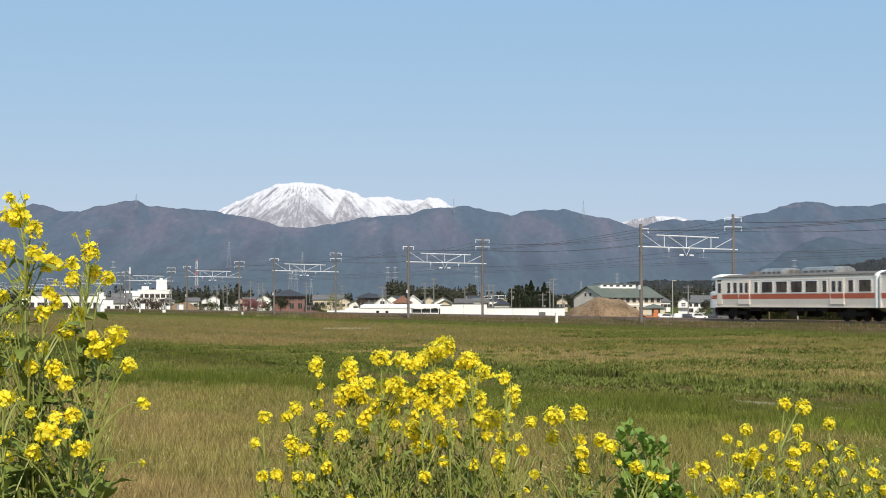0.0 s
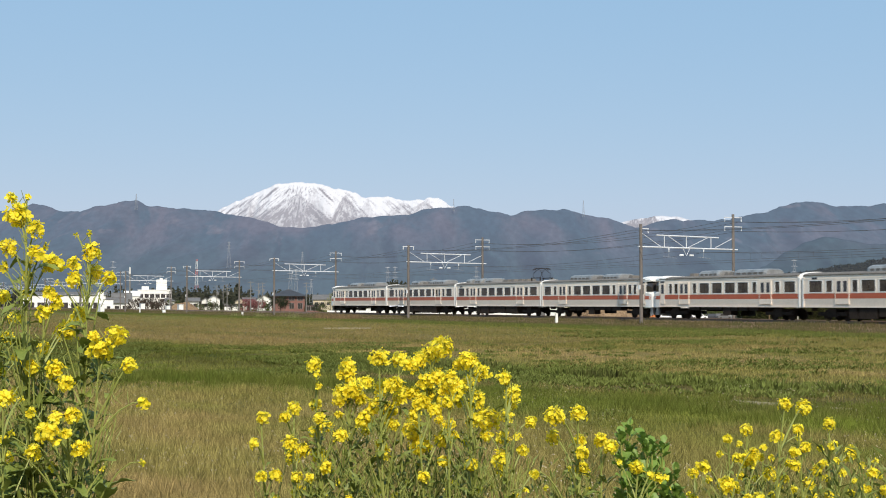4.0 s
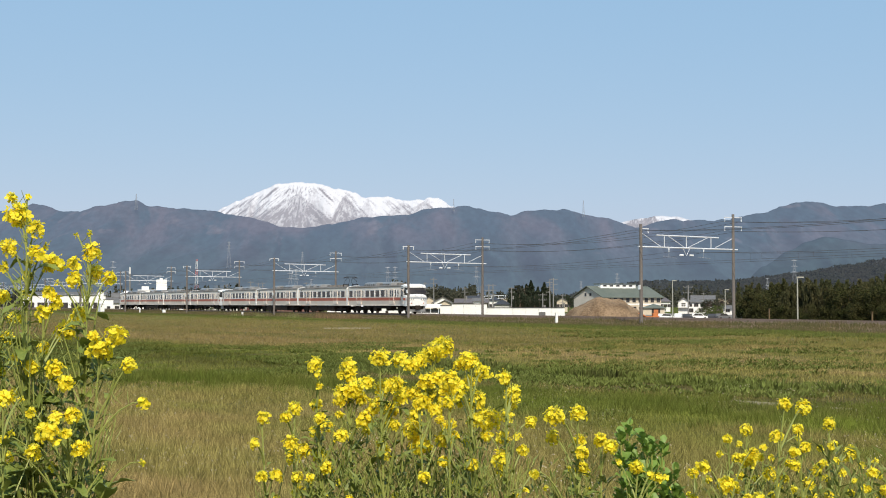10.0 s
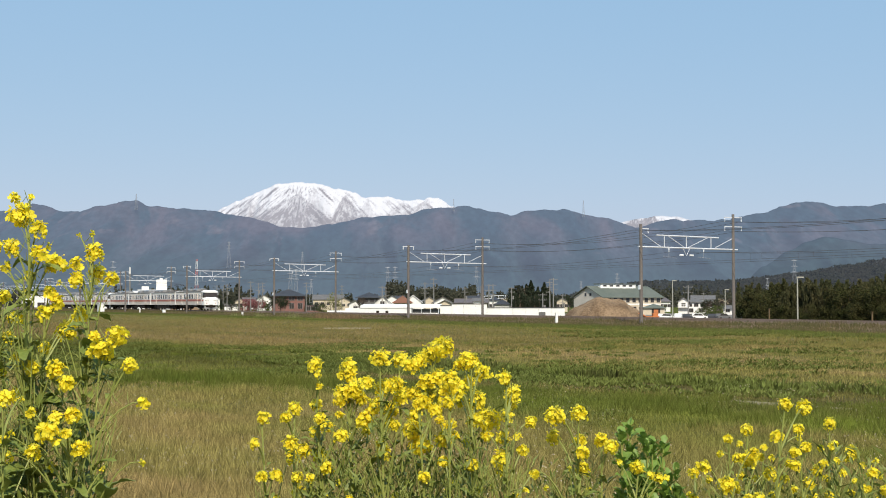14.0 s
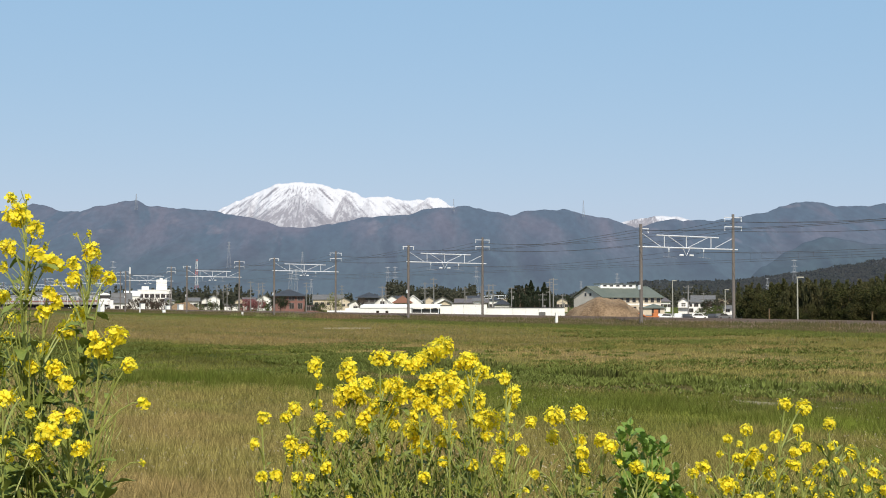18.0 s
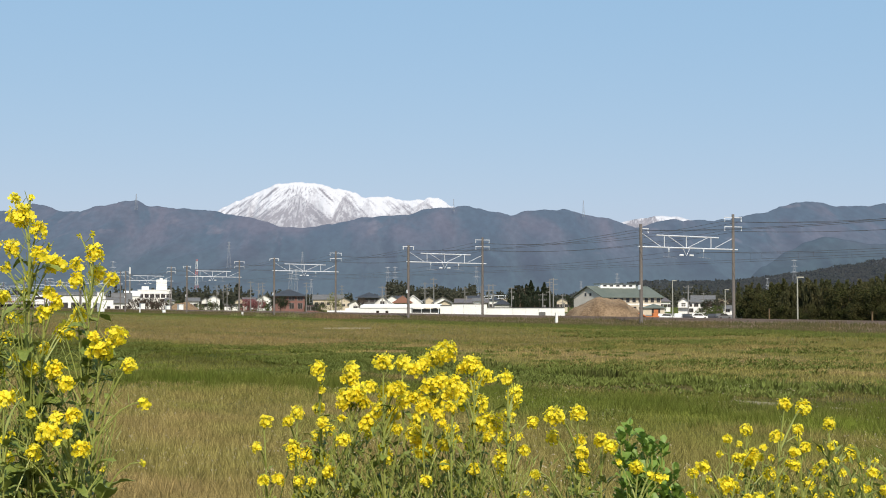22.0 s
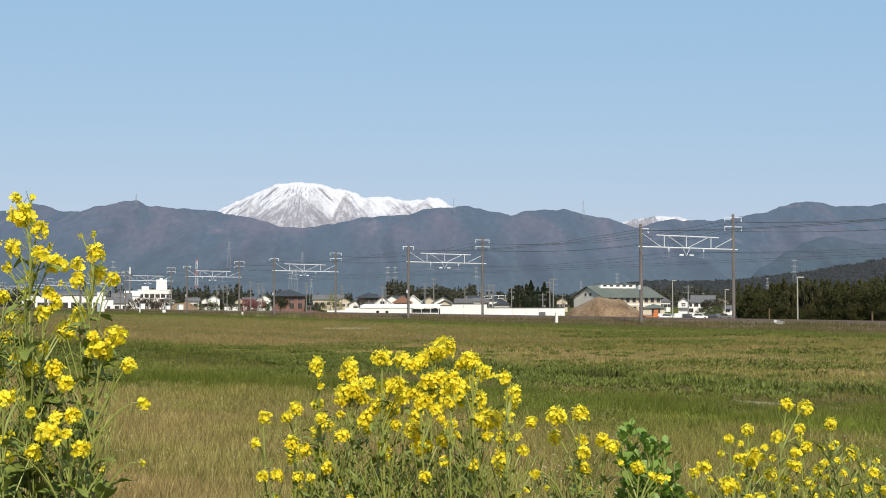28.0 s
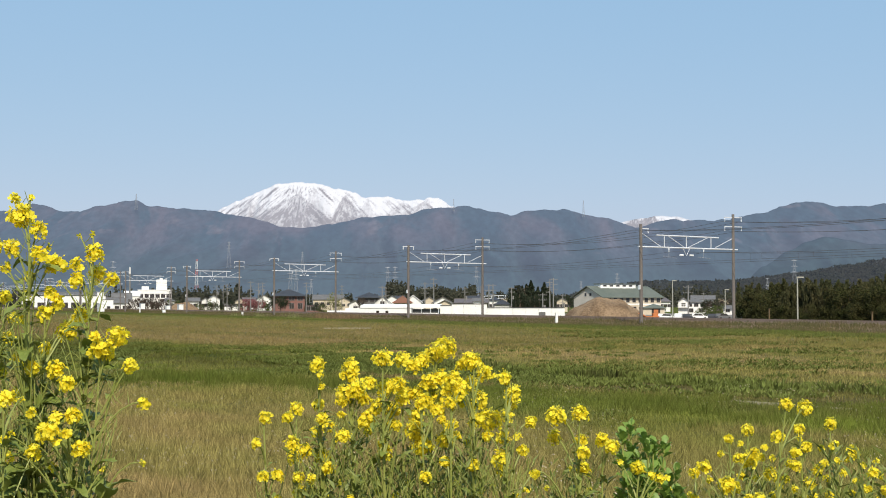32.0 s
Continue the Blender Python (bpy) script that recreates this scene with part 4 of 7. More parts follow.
    house("white_shed", "small white shed with a pitched roof", 15.8, 20.7, 424, 7, 1.71, 3.08, M_PLASTER, M_TILE, "hip", [(0.4, 0.9, 1.2, 1.0)], category="shed")
    house("yellow_house", "pale yellow house with a brown roof", -60.3, -46.5, 645, 10, 3.88, 5.97, M_BEIGE, M_TILE2, "gable", row_of(5, 2.4, 1.4, 1.2))
    house("far_tiled_house", "grey tiled house behind the poles", -84.0, -77.4, 625, 10, 3.82, 5.85, M_PLASTER, M_TILE2, "front", [(0.5, 2.2, 1.6, 1.2)])
    # white houses by the bamboo
    house("white_house", "white two-storey house with a grey hipped roof", 74.0, 80.3, 424, 7, 2.45, 3.5, M_PLASTER, M_TILE2, "hip", row_of(3, 2.2, 1.2, 0.9, 0.25, 0.85) + row_of(2, 0.5, 1.4, 1.1, 0.3, 0.8))
    wing = house("white_gable_wing", "white gabled wing with a railed balcony", 71.2, 74.3, 419, 6, 2.6, 3.8, M_PLASTER, M_TILE2, "front", [(0.5, 2.3, 1.1, 0.9)])
    Mesh().box(-1.7, 1.7, -4.2, -3.05, 1.9, 2.0).done("balcony_floor", M_PLASTER, wing)
    for k in range(9):
        Mesh().box(-1.7 + 0.41 * k, -1.62 + 0.41 * k, -4.2, -4.14, 2.0, 2.75).done("balcony_rail_post", M_WHITE, wing)
    Mesh().box(-1.75, 1.75, -4.22, -4.12, 2.75, 2.84).done("balcony_rail", M_WHITE, wing)
    house("grey_roofed_house", "low house with broad grey tiled roof", 101.5, 110.6, 565, 10, 3.65, 5.25, M_PLASTER, M_TILE2, "gable", row_of(4, 1.9, 1.4, 1.1))
    house("roadside_house", "small white house at the edge of the bamboo", 77.4, 79.9, 383, 6, 0.65, 1.43, M_PLASTER, M_TILE2, "gable", [(0.5, 0.8, 1.2, 0.9)])
    # the white works to the west
    w = house("white_works", "white flat-roofed works building with a stair tower", -177.3, -158.0, 806, 14, 9.56, 9.89, M_PLASTER, M_WHITE, "flat", row_of(6, 6.4, 2.3, 2.2) + row_of(6, 1.6, 2.2, 2.0), category="works")
    Mesh().box(0.8, 6.8, -3, 3, 11.0, 15.76 - LOW).done("stair_tower", M_PLASTER, w)
    Mesh().box(-7.5, -3.5, -4, 2, 11.1, 13.0).done("roof_house", M_WHITE, w)
    Mesh().box(-15.5, -9.64, -6, 6, 0, 9.4).done("lower_block", M_PLASTER, w)
    Mesh().prism([(-6.3, 9.4), (6.3, 9.4), (6.3, 9.6), (-6.3, 9.6)], "x", -15.8, -9.66).done("lower_roof", M_GALV, w)
    for k in range(4):
        Mesh().box(-9.2 + k * 4.6, -6.4 + k * 4.6, -7.25, -7.0, 8.2, 8.5).done("awning", M_POLE, w)
    Mesh().box(2.6, 4.4, -2, 0, 16.6, 17.7).done("roof_tank", M_WHITE, w)
    house("works_annex", "white annex with a sloping roof", -179.9, -171.9, 784, 9, 6.19, 9.05, M_PLASTER, M_WHITE, "gable", row_of(2, 2.0, 1.6, 1.2), category="works")
    house("long_white_depot", "long white depot with a pale grey roof", -151.2, -122.4, 500, 14, 5.25, 6.05, M_WHITE, M_TILE2, "gable", row_of(7, 0.9, 2.7, 2.5), category="depot")
    house("white_gatehouse", "tall narrow white gatehouse", -119.8, -117.6, 480, 3, 5.76, 5.95, M_WHITE, M_WHITE, "flat", (), category="gatehouse")
    house("white_kiosk", "small white box building", -110.6, -107.6, 452, 3, 3.15, 3.34, M_WHITE, M_TILE2, "flat", [(0.5, 1.2, 1.0, 1.0)], category="kiosk")
    for a, b, e, r, z in ((-113.8, -107.4, 2.24, 3.97, 470), (-124.0, -117.2, 3.32, 5.87, 520)):
        house("low_tiled_house", "house with a low dark tiled roof", a, b, z, 8, e, r, M_PLASTER, M_TILE2, "gable", row_of(3, 1.2, 1.3, 1.1))
    for a, b, e, r, st in ((-97.2, -92.6, 2.9, 4.1, "gable"), (-92.2, -89.4, 3.1, 4.3, "front"), (-89.1, -84.5, 3.54, 5.23, "front"), (-83.2, -80.7, 1.2, 1.84, "flat"), (-80.7, -76.2, 0.99, 1.41, "flat")):
        house("white_cottage", "small white house with a grey tiled roof", a, b, 524 + abs(b) % 7, 8, e, r, M_PLASTER, M_TILE2, st, row_of(2, 1.9, 1.4, 1.1, 0.3, 0.7))
    for k, (a, b, e, r, z) in enumerate(((11.0, 17.2, 3.88, 5.45, 640), (29.6, 34.5, 2.78, 4.25, 600), (-12.7, -4.4, 2.29, 3.52, 600), (123.8, 132.2, 3.09, 4.66, 640), (-101.1, -94.9, 3.19, 4.91, 700), (-47.6, -41.5, 3.06, 4.58, 620), (18.7, 22.9, 3.19, 4.56, 560), (27.5, 32.9, 3.67, 5.28, 660), (11.0, 14.7, 2.87, 3.89, 500), (42.7, 46.7, 2.9, 4.17, 520), (81.5, 85.3, 2.69, 4.17, 520), (-7.1, -3.5, 3.37, 4.69, 540), (-21.9, -17.8, 3.88, 5.45, 640), (-84.1, -80.0, 2.74, 4.11, 560), (-131.1, -123.8, 3.09, 4.66, 640))):
        roof, said = ((M_TILE, "dark"), (M_TILE3, "brown"), (M_TILE2, "grey"))[k % 3]
        house("distant_house", f"distant house under {said} tiles", a, b, z, 9, e, r, (M_PLASTER, M_BEIGE)[k % 2], roof, ("gable", "front", "hip", "front")[k % 4], row_of(3, 1.8, 1.3, 1.0))


def white_sheds():
    wall = thing("panel_wall", "long white panel wall with a dark coping beyond the track", "wall", at=pose(-0.4, 206, LOW, 0, 0, -1.5))
    edges = [(0.0, 1.7, 2.85)] + [(1.7 + i * 1.75, 1.7 + (i + 1) * 1.75, 3.1) for i in range(3)] + [(6.95 + i * 1.92, 6.95 + (i + 1) * 1.92, 2.52) for i in range(6)]
    for a, b, z in edges:
        Mesh().box(a, b - 0.025, -0.15, 0.15, 0, z).done("panel", M_WHITE, wall)
        Mesh().box(a, b - 0.012, -0.25, 0.25, z, z + 0.07).done("coping", M_TILE, wall)
    Mesh().box(14.6, 15.6, -0.2, -0.153, 1.2, 1.9).done("notice_board", M_TILE2, wall)
    shed = thing("long_white_shed", "long low white shed with pale roof and dark bays", "shed", at=pose(-17.0, 241, LOW, 0, 0, -2))
    Mesh().box(0, 11.5, 0, 5, 0, 2.35).done("wall", M_WHITE, shed)
    Mesh().box(-3.2, -0.01, 0.3, 0.55, 0, 1.95).done("yard_wall", M_WHITE, shed)
    # dark grey back wall paints the shade inside the open bays
    Mesh().box(11.5, 16.3, 0.6, 5, 0, 2.2).done("open_bay_back", M_TILE2, shed)
    Mesh().prism([(-0.12, 2.36), (5.4, 2.9), (5.4, 3.05), (-0.12, 2.55)], "x", 2.6, 16.6).done("roof", M_WHITE, shed)
    for x in (11.6, 13.2, 14.8, 16.2):
        Mesh().box(x, x + 0.1, -0.4, -0.3, 0, 2.4).done("bay_post", M_GALV, shed)
    Mesh().box(11.6, 16.2, -0.3, -0.25, 0.2, 1.5).done("bay_board", M_WHITE, shed)
    for x in (5.4, 7.0):
        Mesh().box(x, x + 0.5, -0.05, 0.02, 0.1, 1.9).done("door", M_DARK, shed)


def heap(name, label, x, y, rx, ry, h, seed, base=LOW):
    m, n, rings = Mesh(), 48, 16
    v = [(x, y, base + h)]
    for k in range(1, rings + 1):
        for i in range(n):
            a = 2 * math.pi * i / n
            r = k / rings
            rr = r * (1 + 0.16 * noise.noise((2 * math.cos(a), 2 * math.sin(a), seed)))
            z = h * (1 - r ** 2.7) * (1 + 0.22 * noise.noise((3 * r * math.cos(a), 3 * r * math.sin(a), seed + 5))) + 0.16 * noise.noise((9 * r * math.cos(a), 9 * r * math.sin(a), seed))
            v.append((x + rx * rr * math.cos(a), y + ry * rr * math.sin(a), base + max(-0.1, z)))
    f = [(0, 1 + i, 1 + (i + 1) % n) for i in range(n)]
    f += [(1 + (k - 1) * n + i, 1 + k * n + i, 1 + k * n + (i + 1) % n, 1 + (k - 1) * n + (i + 1) % n) for k in range(1, rings) for i in range(n)]
    tagged(m.add(v, f).done(name, M_SOIL, smooth=True), label, "soil heap")


def utility_pole(x, y, top, lean=0.0, arms=2, can=True):
    p = thing("utility_pole", "grey concrete utility pole with crossarms and insulators", "pole", "utility poles in the town", pose(x, y, LOW, 0, lean, random.uniform(-40, 40)))
    h = top - LOW
    Mesh().tube([(0, 0, 0), (0, 0, h)], [0.17, 0.1], 8).done("pole", M_POLE, p)
    for i in range(arms):
        z = h - 0.4 - 1.1 * i
        Mesh().box(-0.9, 0.9, -0.05, 0.05, z - 0.04, z + 0.04).done("crossarm", M_POLE, p)
        for e in (-0.9, -0.35, 0.35, 0.9):
            Mesh().tube([(e, 0, z + 0.04), (e, 0, z + 0.24)], 0.035, 5).done("insulator", M_POLE, p)
    if can:
        Mesh().tube([(0.42, 0, h - 3.6), (0.42, 0, h - 2.6)], 0.24, 8).done("transformer", M_POLE, p)


def lamp_post(x, y, top):
    p = thing("lamp_post", "slim pale steel lamp post with a short arm", "lamp post", "lamp posts by the car park", pose(x, y, LOW))
    h = top - LOW
    Mesh().tube([(0, 0, 0), (0, 0, h)], [0.1, 0.075], 8).done("post", M_LAMPPOST, p)
    Mesh().box(-0.1, 0.75, -0.14, 0.14, h - 0.06, h + 0.08).done("lamp_head", M_LAMPPOST, p)


def pylon(x, y, base, top, mat=None, arms=3, wide=0.13):
    """A tapering lattice tower with crossarms."""
    p = thing("lattice_tower", "tall grey lattice transmission tower" if mat is None else "red and white lattice radio mast", "pylon", "lattice towers on the plain and hills", pose(x, y, base))
    h = top - base
    mat = mat or M_LATTICE
    t = max(0.04, y / 2450 * 0.17)
    legs = Mesh()
    half = lambda k: h * wide * (1 - k) ** 1.15 * 0.5 + h * 0.012
    for a, b in ((1, 1), (1, -1), (-1, 1), (-1, -1)):
        legs.tube([(a * half(k), b * half(k), h * k) for k in (0, 0.35, 0.7, 1)], t, 4)
    legs.done("legs", mat, p)
    br = Mesh()
    n = 8
    for i in range(n):
        k0, k1 = i / n, (i + 1) / n
        for sg in (-1, 1):
            br.tube([(sg * half(k0), -half(k0), h * k0), (-sg * half(k1), -half(k1), h * k1)], t * 0.6, 3)
    br.done("bracing", mat, p)
    for i in range(arms):
        k = 0.97 - 0.12 * i
        w = h * (0.065 + 0.012 * i)
        Mesh().rings([[(-w, 0, h * k), (-w, 0.1, h * k), (-w, 0, h * k + t)], [(0, -half(k), h * k), (0, half(k), h * k), (0, 0, h * k + h * 0.018)], [(w, 0, h * k), (w, 0.1, h * k), (w, 0, h * k + t)]]).done("crossarm", mat, p)


def poles_and_towers():
    for x, y, z in ((-58.3, 8.74, 420), (-62.7, 8.96, 470), (-65.1, 9.6, 500), (-14.5, 6.23, 330), (-17.3, 7.02, 420), (-4.3, 7.03, 330), (-2.3, 8.39, 345), (6.0, 6.55, 380), (11.5, 7.36, 420), (10.6, 6.49, 320), (11.9, 6.63, 330), (19.8, 6.78, 400), (21.6, 4.25, 300), (23.9, 7.11, 310), (23.9, 7.56, 300), (47.8, 5.58, 270), (90.3, 5.77, 480), (-84.9, 5.91, 430), (-84.9, 8.84, 520), (-88.9, 9.14, 560), (-71.7, 8.43, 460), (-126.1, 8.42, 520), (-141.4, 9.9, 520), (-47.4, 9.3, 480), (36.3, 4.79, 420), (-34.3, 8.19, 470)):
        utility_pole(x, z, y, arms=2 + (int(abs(x) * 10) % 2), can=int(abs(x) * 10) % 3 == 0)
    for x, y, z in ((43.1, 6.29, 260), (55.0, 4.69, 270), (43.0, 5.2, 168)):
        lamp_post(x, z, y)
    for x, y, yb, z in ((-99.2, 25.19, LOW, 900), (-98.7, 25.21, LOW, 930), (-76.1, 16.09, LOW, 800), (-52.0, 36.54, LOW, 1300), (-45.8, 37.07, LOW, 1320), (26.5, 31.68, LOW, 1100), (253.9, 33.89, LOW, 1000), (150.9, 28.01, LOW, 1200), (129.5, 22.74, LOW, 1300), (257.7, 22.25, LOW, 1100), (291.4, 19.56, LOW, 1100), (181.2, 8.66, LOW, 600), (-510.5, 148.87, 84.3, 3300), (-340.5, 126.48, 82.9, 3350), (-333.7, 44.91, LOW, 1400)):
        pylon(x, z, yb, y)
    pylon(-213.6, 1200, LOW, 40.25, M_MAST, 0, 0.07)
    pylon(-874.8, 3940, 267.4, 314.03, M_LATTICE, 0, 0.13)
    pylon(30.7, 3960, 265.51, 301.07, None, 0, 0.1)
    pylon(402.5, 3960, 249.35, 296.22, None, 0, 0.1)
    chimney = thing("chimney", "tall slim brown and white chimney", "chimney", at=pose(-158.3, 700, LOW))
    for i in range(6):
        a, b = i / 6, (i + 1) / 6
        Mesh().tube([(0, 0, (20.34 - LOW) * a), (0, 0, (20.34 - LOW) * b - 0.004)], [0.5 - 0.15 * a, 0.5 - 0.15 * b], 10).done("chimney_band", M_POLE if i < 5 else M_PLASTER, chimney)


# ---- trees ----
def crown_mesh(name, mat, shape, n, leaf, seed, upright=False):
    """Loose leaf clumps scattered through a crown's shape."""
    rnd = random.Random(seed)
    m = Mesh()
    for _ in range(n):
        c = Vector(shape(rnd))
        nrm = Vector((rnd.gauss(0, 1), rnd.gauss(0, 1), rnd.gauss(0.3, 1))).normalized()
        if upright:
            nrm.z *= 0.3
        a = nrm.orthogonal().normalized()
        b = nrm.cross(a)
        th = rnd.uniform(0, 6.28)
        a, b = a * math.cos(th) + b * math.sin(th), b * math.cos(th) - a * math.sin(th)
        if upright:
            a = Vector((rnd.gauss(0, 0.3), rnd.gauss(0, 0.3), 1)).normalized()
            b = nrm.cross(a).normalized()
        s = leaf * rnd.uniform(0.5, 1.3)
        m.add([c + a * s, c + b * s * 0.45 + nrm * s * 0.15, c - a * s * 0.8, c - b * s * 0.5 + nrm * s * 0.1], [(0, 1, 2, 3)])
    return m.data(name, mat)


def cone_shape(h, r):
    def at(rnd):
        k = rnd.random() ** 0.7
        rr = r * (1 - k) ** 0.8 * (0.45 + 0.55 * rnd.random()) * (0.9 + 0.16 * math.sin(k * 34))
        a = rnd.uniform(0, 6.283)
        return rr * math.cos(a), rr * math.sin(a), h * (0.12 + 0.88 * k)
    return at


def blob_shape(h, r, seed, blobs=9, low=0.3):
    rnd0 = random.Random(seed)
    cs = [(rnd0.uniform(-0.65, 0.65) * r, rnd0.uniform(-0.65, 0.65) * r, h * rnd0.uniform(low, 0.85), r * rnd0.uniform(0.3, 0.55)) for _ in range(blobs)]

    def at(rnd):
        x, y, z, q = rnd.choice(cs)
        d = Vector((rnd.gauss(0, 1), rnd.gauss(0, 1), rnd.gauss(0, 1))).normalized() * q * rnd.uniform(0.6, 1.05)
        return x + d.x, y + d.y, min(h, max(0.1, z + d.z))
    return at


def plume_shape(h, r, seed):
    """Bamboo: many upright culms, leafy from low down, with drooping tips."""
    rnd0 = random.Random(seed)
    cs = [(rnd0.uniform(-r, r), rnd0.uniform(-r, r), h * rnd0.uniform(0.6, 1.0), rnd0.uniform(-0.5, 0.5), rnd0.uniform(0, 6.28)) for _ in range(9)]

    def at(rnd):
        x, y, top, bend, az = rnd.choice(cs)
        k = rnd.random() ** 0.6
        w = 0.55 * (1.1 - k) + 0.12
        off = bend * k ** 3 * 2
        return x + off * math.cos(az) + rnd.gauss(0, w * 0.5), y + off * math.sin(az) + rnd.gauss(0, w * 0.5), 0.15 + top * k
    return at


def tree(name, label, group, crown, trunk, at, category="tree"):
    t = thing(name, label, category, group, at)
    shared("trunk", trunk, t, Matrix())
    shared("crown", crown, t, Matrix())
    return t


def trunk_mesh(h, r, seed, limbs=6, mat=M_WOOD):
    rnd = random.Random(seed)
    m = Mesh().tube([(0, 0, 0), (0.05 * h * rnd.uniform(-0.3, 0.3), 0, h * 0.5), (0, 0.02 * h, h * 0.95)], [r, r * 0.65, r * 0.12], 7)
    for i in range(limbs):
        z = h * (0.3 + 0.55 * i / limbs)
        a = rnd.uniform(0, 6.28)
        l = h * rnd.uniform(0.15, 0.3)
        m.tube([(0, 0, z), (l * 0.6 * math.cos(a), l * 0.6 * math.sin(a), z + l * 0.5), (l * math.cos(a), l * math.sin(a), z + l)], [r * 0.35, r * 0.2, r * 0.05], 5)
    return m.data("trunk", mat)


def bare_mesh(h, seed):
    """Leafless branching crown of thin twigs."""
    rnd = random.Random(seed)
    m = Mesh()

    def grow(p, d, l, r, depth):
        q = p + d * l
        m.tube([p, (p + q) / 2 + Vector((rnd.uniform(-1, 1), rnd.uniform(-1, 1), 0)) * l * 0.08, q], [r, r * 0.8, r * 0.6], 4, False)
        if depth:
            for _ in range(3):
                nd = (d + Vector((rnd.uniform(-1, 1), rnd.uniform(-1, 1), rnd.uniform(-0.2, 0.7))) * 0.8).normalized()
                grow(q, nd, l * rnd.uniform(0.55, 0.8), r * 0.6, depth - 1)
    grow(Vector((0, 0, 0)), Vector((0, 0, 1)), h * 0.3, h * 0.04, 4)
    return m.data("branches", M_BARK)


def trees():
    rnd = random.Random(5)
    # bamboo and scrub beyond the line
    crowns = [crown_mesh("crown", M_BAMBOO, plume_shape(6.4, 2.3, s), 3600, 0.22, s, True) for s in (1, 2, 3, 4)]
    scrub = [crown_mesh("crown", M_SCRUB, blob_shape(6.2, 2.5, 40 + s, 18, 0.1), 3000, 0.19, 50 + s) for s in (1, 2, 3)]
    scrub_trunk = trunk_mesh(5.0, 0.16, 9, mat=M_BARK)
    canes = []
    for s in (1, 2):
        m = Mesh()
        r2 = random.Random(s)
        for _ in range(9):
            x, y = r2.uniform(-1.7, 1.7), r2.uniform(-1.7, 1.7)
            m.tube([(x, y, 0), (x + r2.uniform(-0.2, 0.2), y, 4.6)], [0.05, 0.02], 5)
        canes.append(m.data("trunk", M_BAMBOO))
    for row in range(3):
        for i in range(30):
            d, s = 146 + row * 4 + rnd.uniform(-1.5, 1.5), 185.5 - 2.2 * i + row * 2 + rnd.uniform(-0.8, 0.8)
            k = rnd.uniform(1.0, 1.18) * (0.9 if i < 2 else 1.0)
            if rnd.random() < 0.4:
                tree("scrub_tree", "dark olive scrub tree among the bamboo", "scrub trees among the bamboo", scrub[rnd.randrange(3)], scrub_trunk, on_line(d - 1.5, s, LOW, rnd.uniform(0, 360)) @ Matrix.Scale(k * rnd.uniform(0.75, 1.0), 4))
                continue
            tree("bamboo_clump", "dense dark green bamboo clump beyond the track", "bamboo clumps beyond the railway", crowns[rnd.randrange(4)], canes[rnd.randrange(2)], on_line(d, s, LOW, rnd.uniform(0, 360)) @ Matrix.Scale(k, 4), "bamboo")
    for i in range(26):
        tree("scrub_bush", "low olive scrub bush at the foot of the bamboo", "scrub bushes below the bamboo", scrub[rnd.randrange(3)], scrub_trunk, on_line(142 + rnd.uniform(-1, 1), 180.5 - 2.3 * i + rnd.uniform(-0.8, 0.8), LOW, rnd.uniform(0, 360)) @ Matrix.Scale(rnd.uniform(0.42, 0.7), 4), "bush")
    # cedars by the wall
    cone = [crown_mesh("crown", M_CEDAR, cone_shape(12, 3.9), 4200, 0.33, s) for s in (1, 2)]
    broad = [crown_mesh("crown", M_CEDAR, blob_shape(8, 3.4, s), 1300, 0.26, s) for s in (4, 5, 6)]
    olive = [crown_mesh("crown", M_SHRUB, blob_shape(5, 2.6, s, low=0.2), 520, 0.28, s) for s in (7, 8)]
    tr = [trunk_mesh(11, 0.22, 1), trunk_mesh(7, 0.25, 2), trunk_mesh(4.2, 0.14, 3)]
    for x, y, z in ((26.7, 8.91, 420), (31.1, 8.47, 425), (24.6, 7.49, 430), (29.6, 7.16, 432), (26.3, 8.1, 436), (32.7, 7.12, 428)):
        tree("cedar", "tall pointed dark cedar", "cedars by the white wall", cone[int(abs(x) * 10) % 2], tr[0], pose(x, z, LOW, 0, 0, x) @ Matrix.Scale((y - LOW) / 12, 4))
    brown = crown_mesh("crown", M_WOODLAND, blob_shape(8, 3.2, 9, 14, 0.2), 2400, 0.27, 14)
    for x, y, z in ((23.1, 7.12, 428), (25.0, 7.96, 426)):
        tree("brown_tree", "rounded brown-green tree beside the cedars", "brown trees by the cedars", brown, tr[1], pose(x, z, LOW, 0, 0, x) @ Matrix.Scale((y - LOW) / 7.6, 4))
    for x, y, z in ((-57.0, 4.16, 470), (-54.8, 4.72, 468), (-53.4, 3.57, 466), (22.5, 6.03, 424), (24.9, 5.29, 418), (27.5, 4.94, 416), (21.7, 4.74, 440), (33.0, 4.92, 440), (23.0, 5.44, 415), (25.8, 4.23, 410), (28.6, 4.39, 410), (32.6, 4.11, 420), (21.8, 5.21, 430), (21.4, 3.22, 410), (51.2, 5.48, 560), (52.2, 5.23, 600), (50.0, 4.5, 600)):
        tree("evergreen_tree", "dark rounded evergreen tree", "evergreens in the town", broad[int(abs(x) * 10) % 3], tr[1], pose(x, z, LOW, 0, 0, x) @ Matrix.Scale((y - LOW) / 7.6, 4))
    sprout = [crown_mesh("crown", M_WILLOW, blob_shape(6, 2.2, s, 12, 0.25), 420, 0.17, s) for s in (17, 18)]
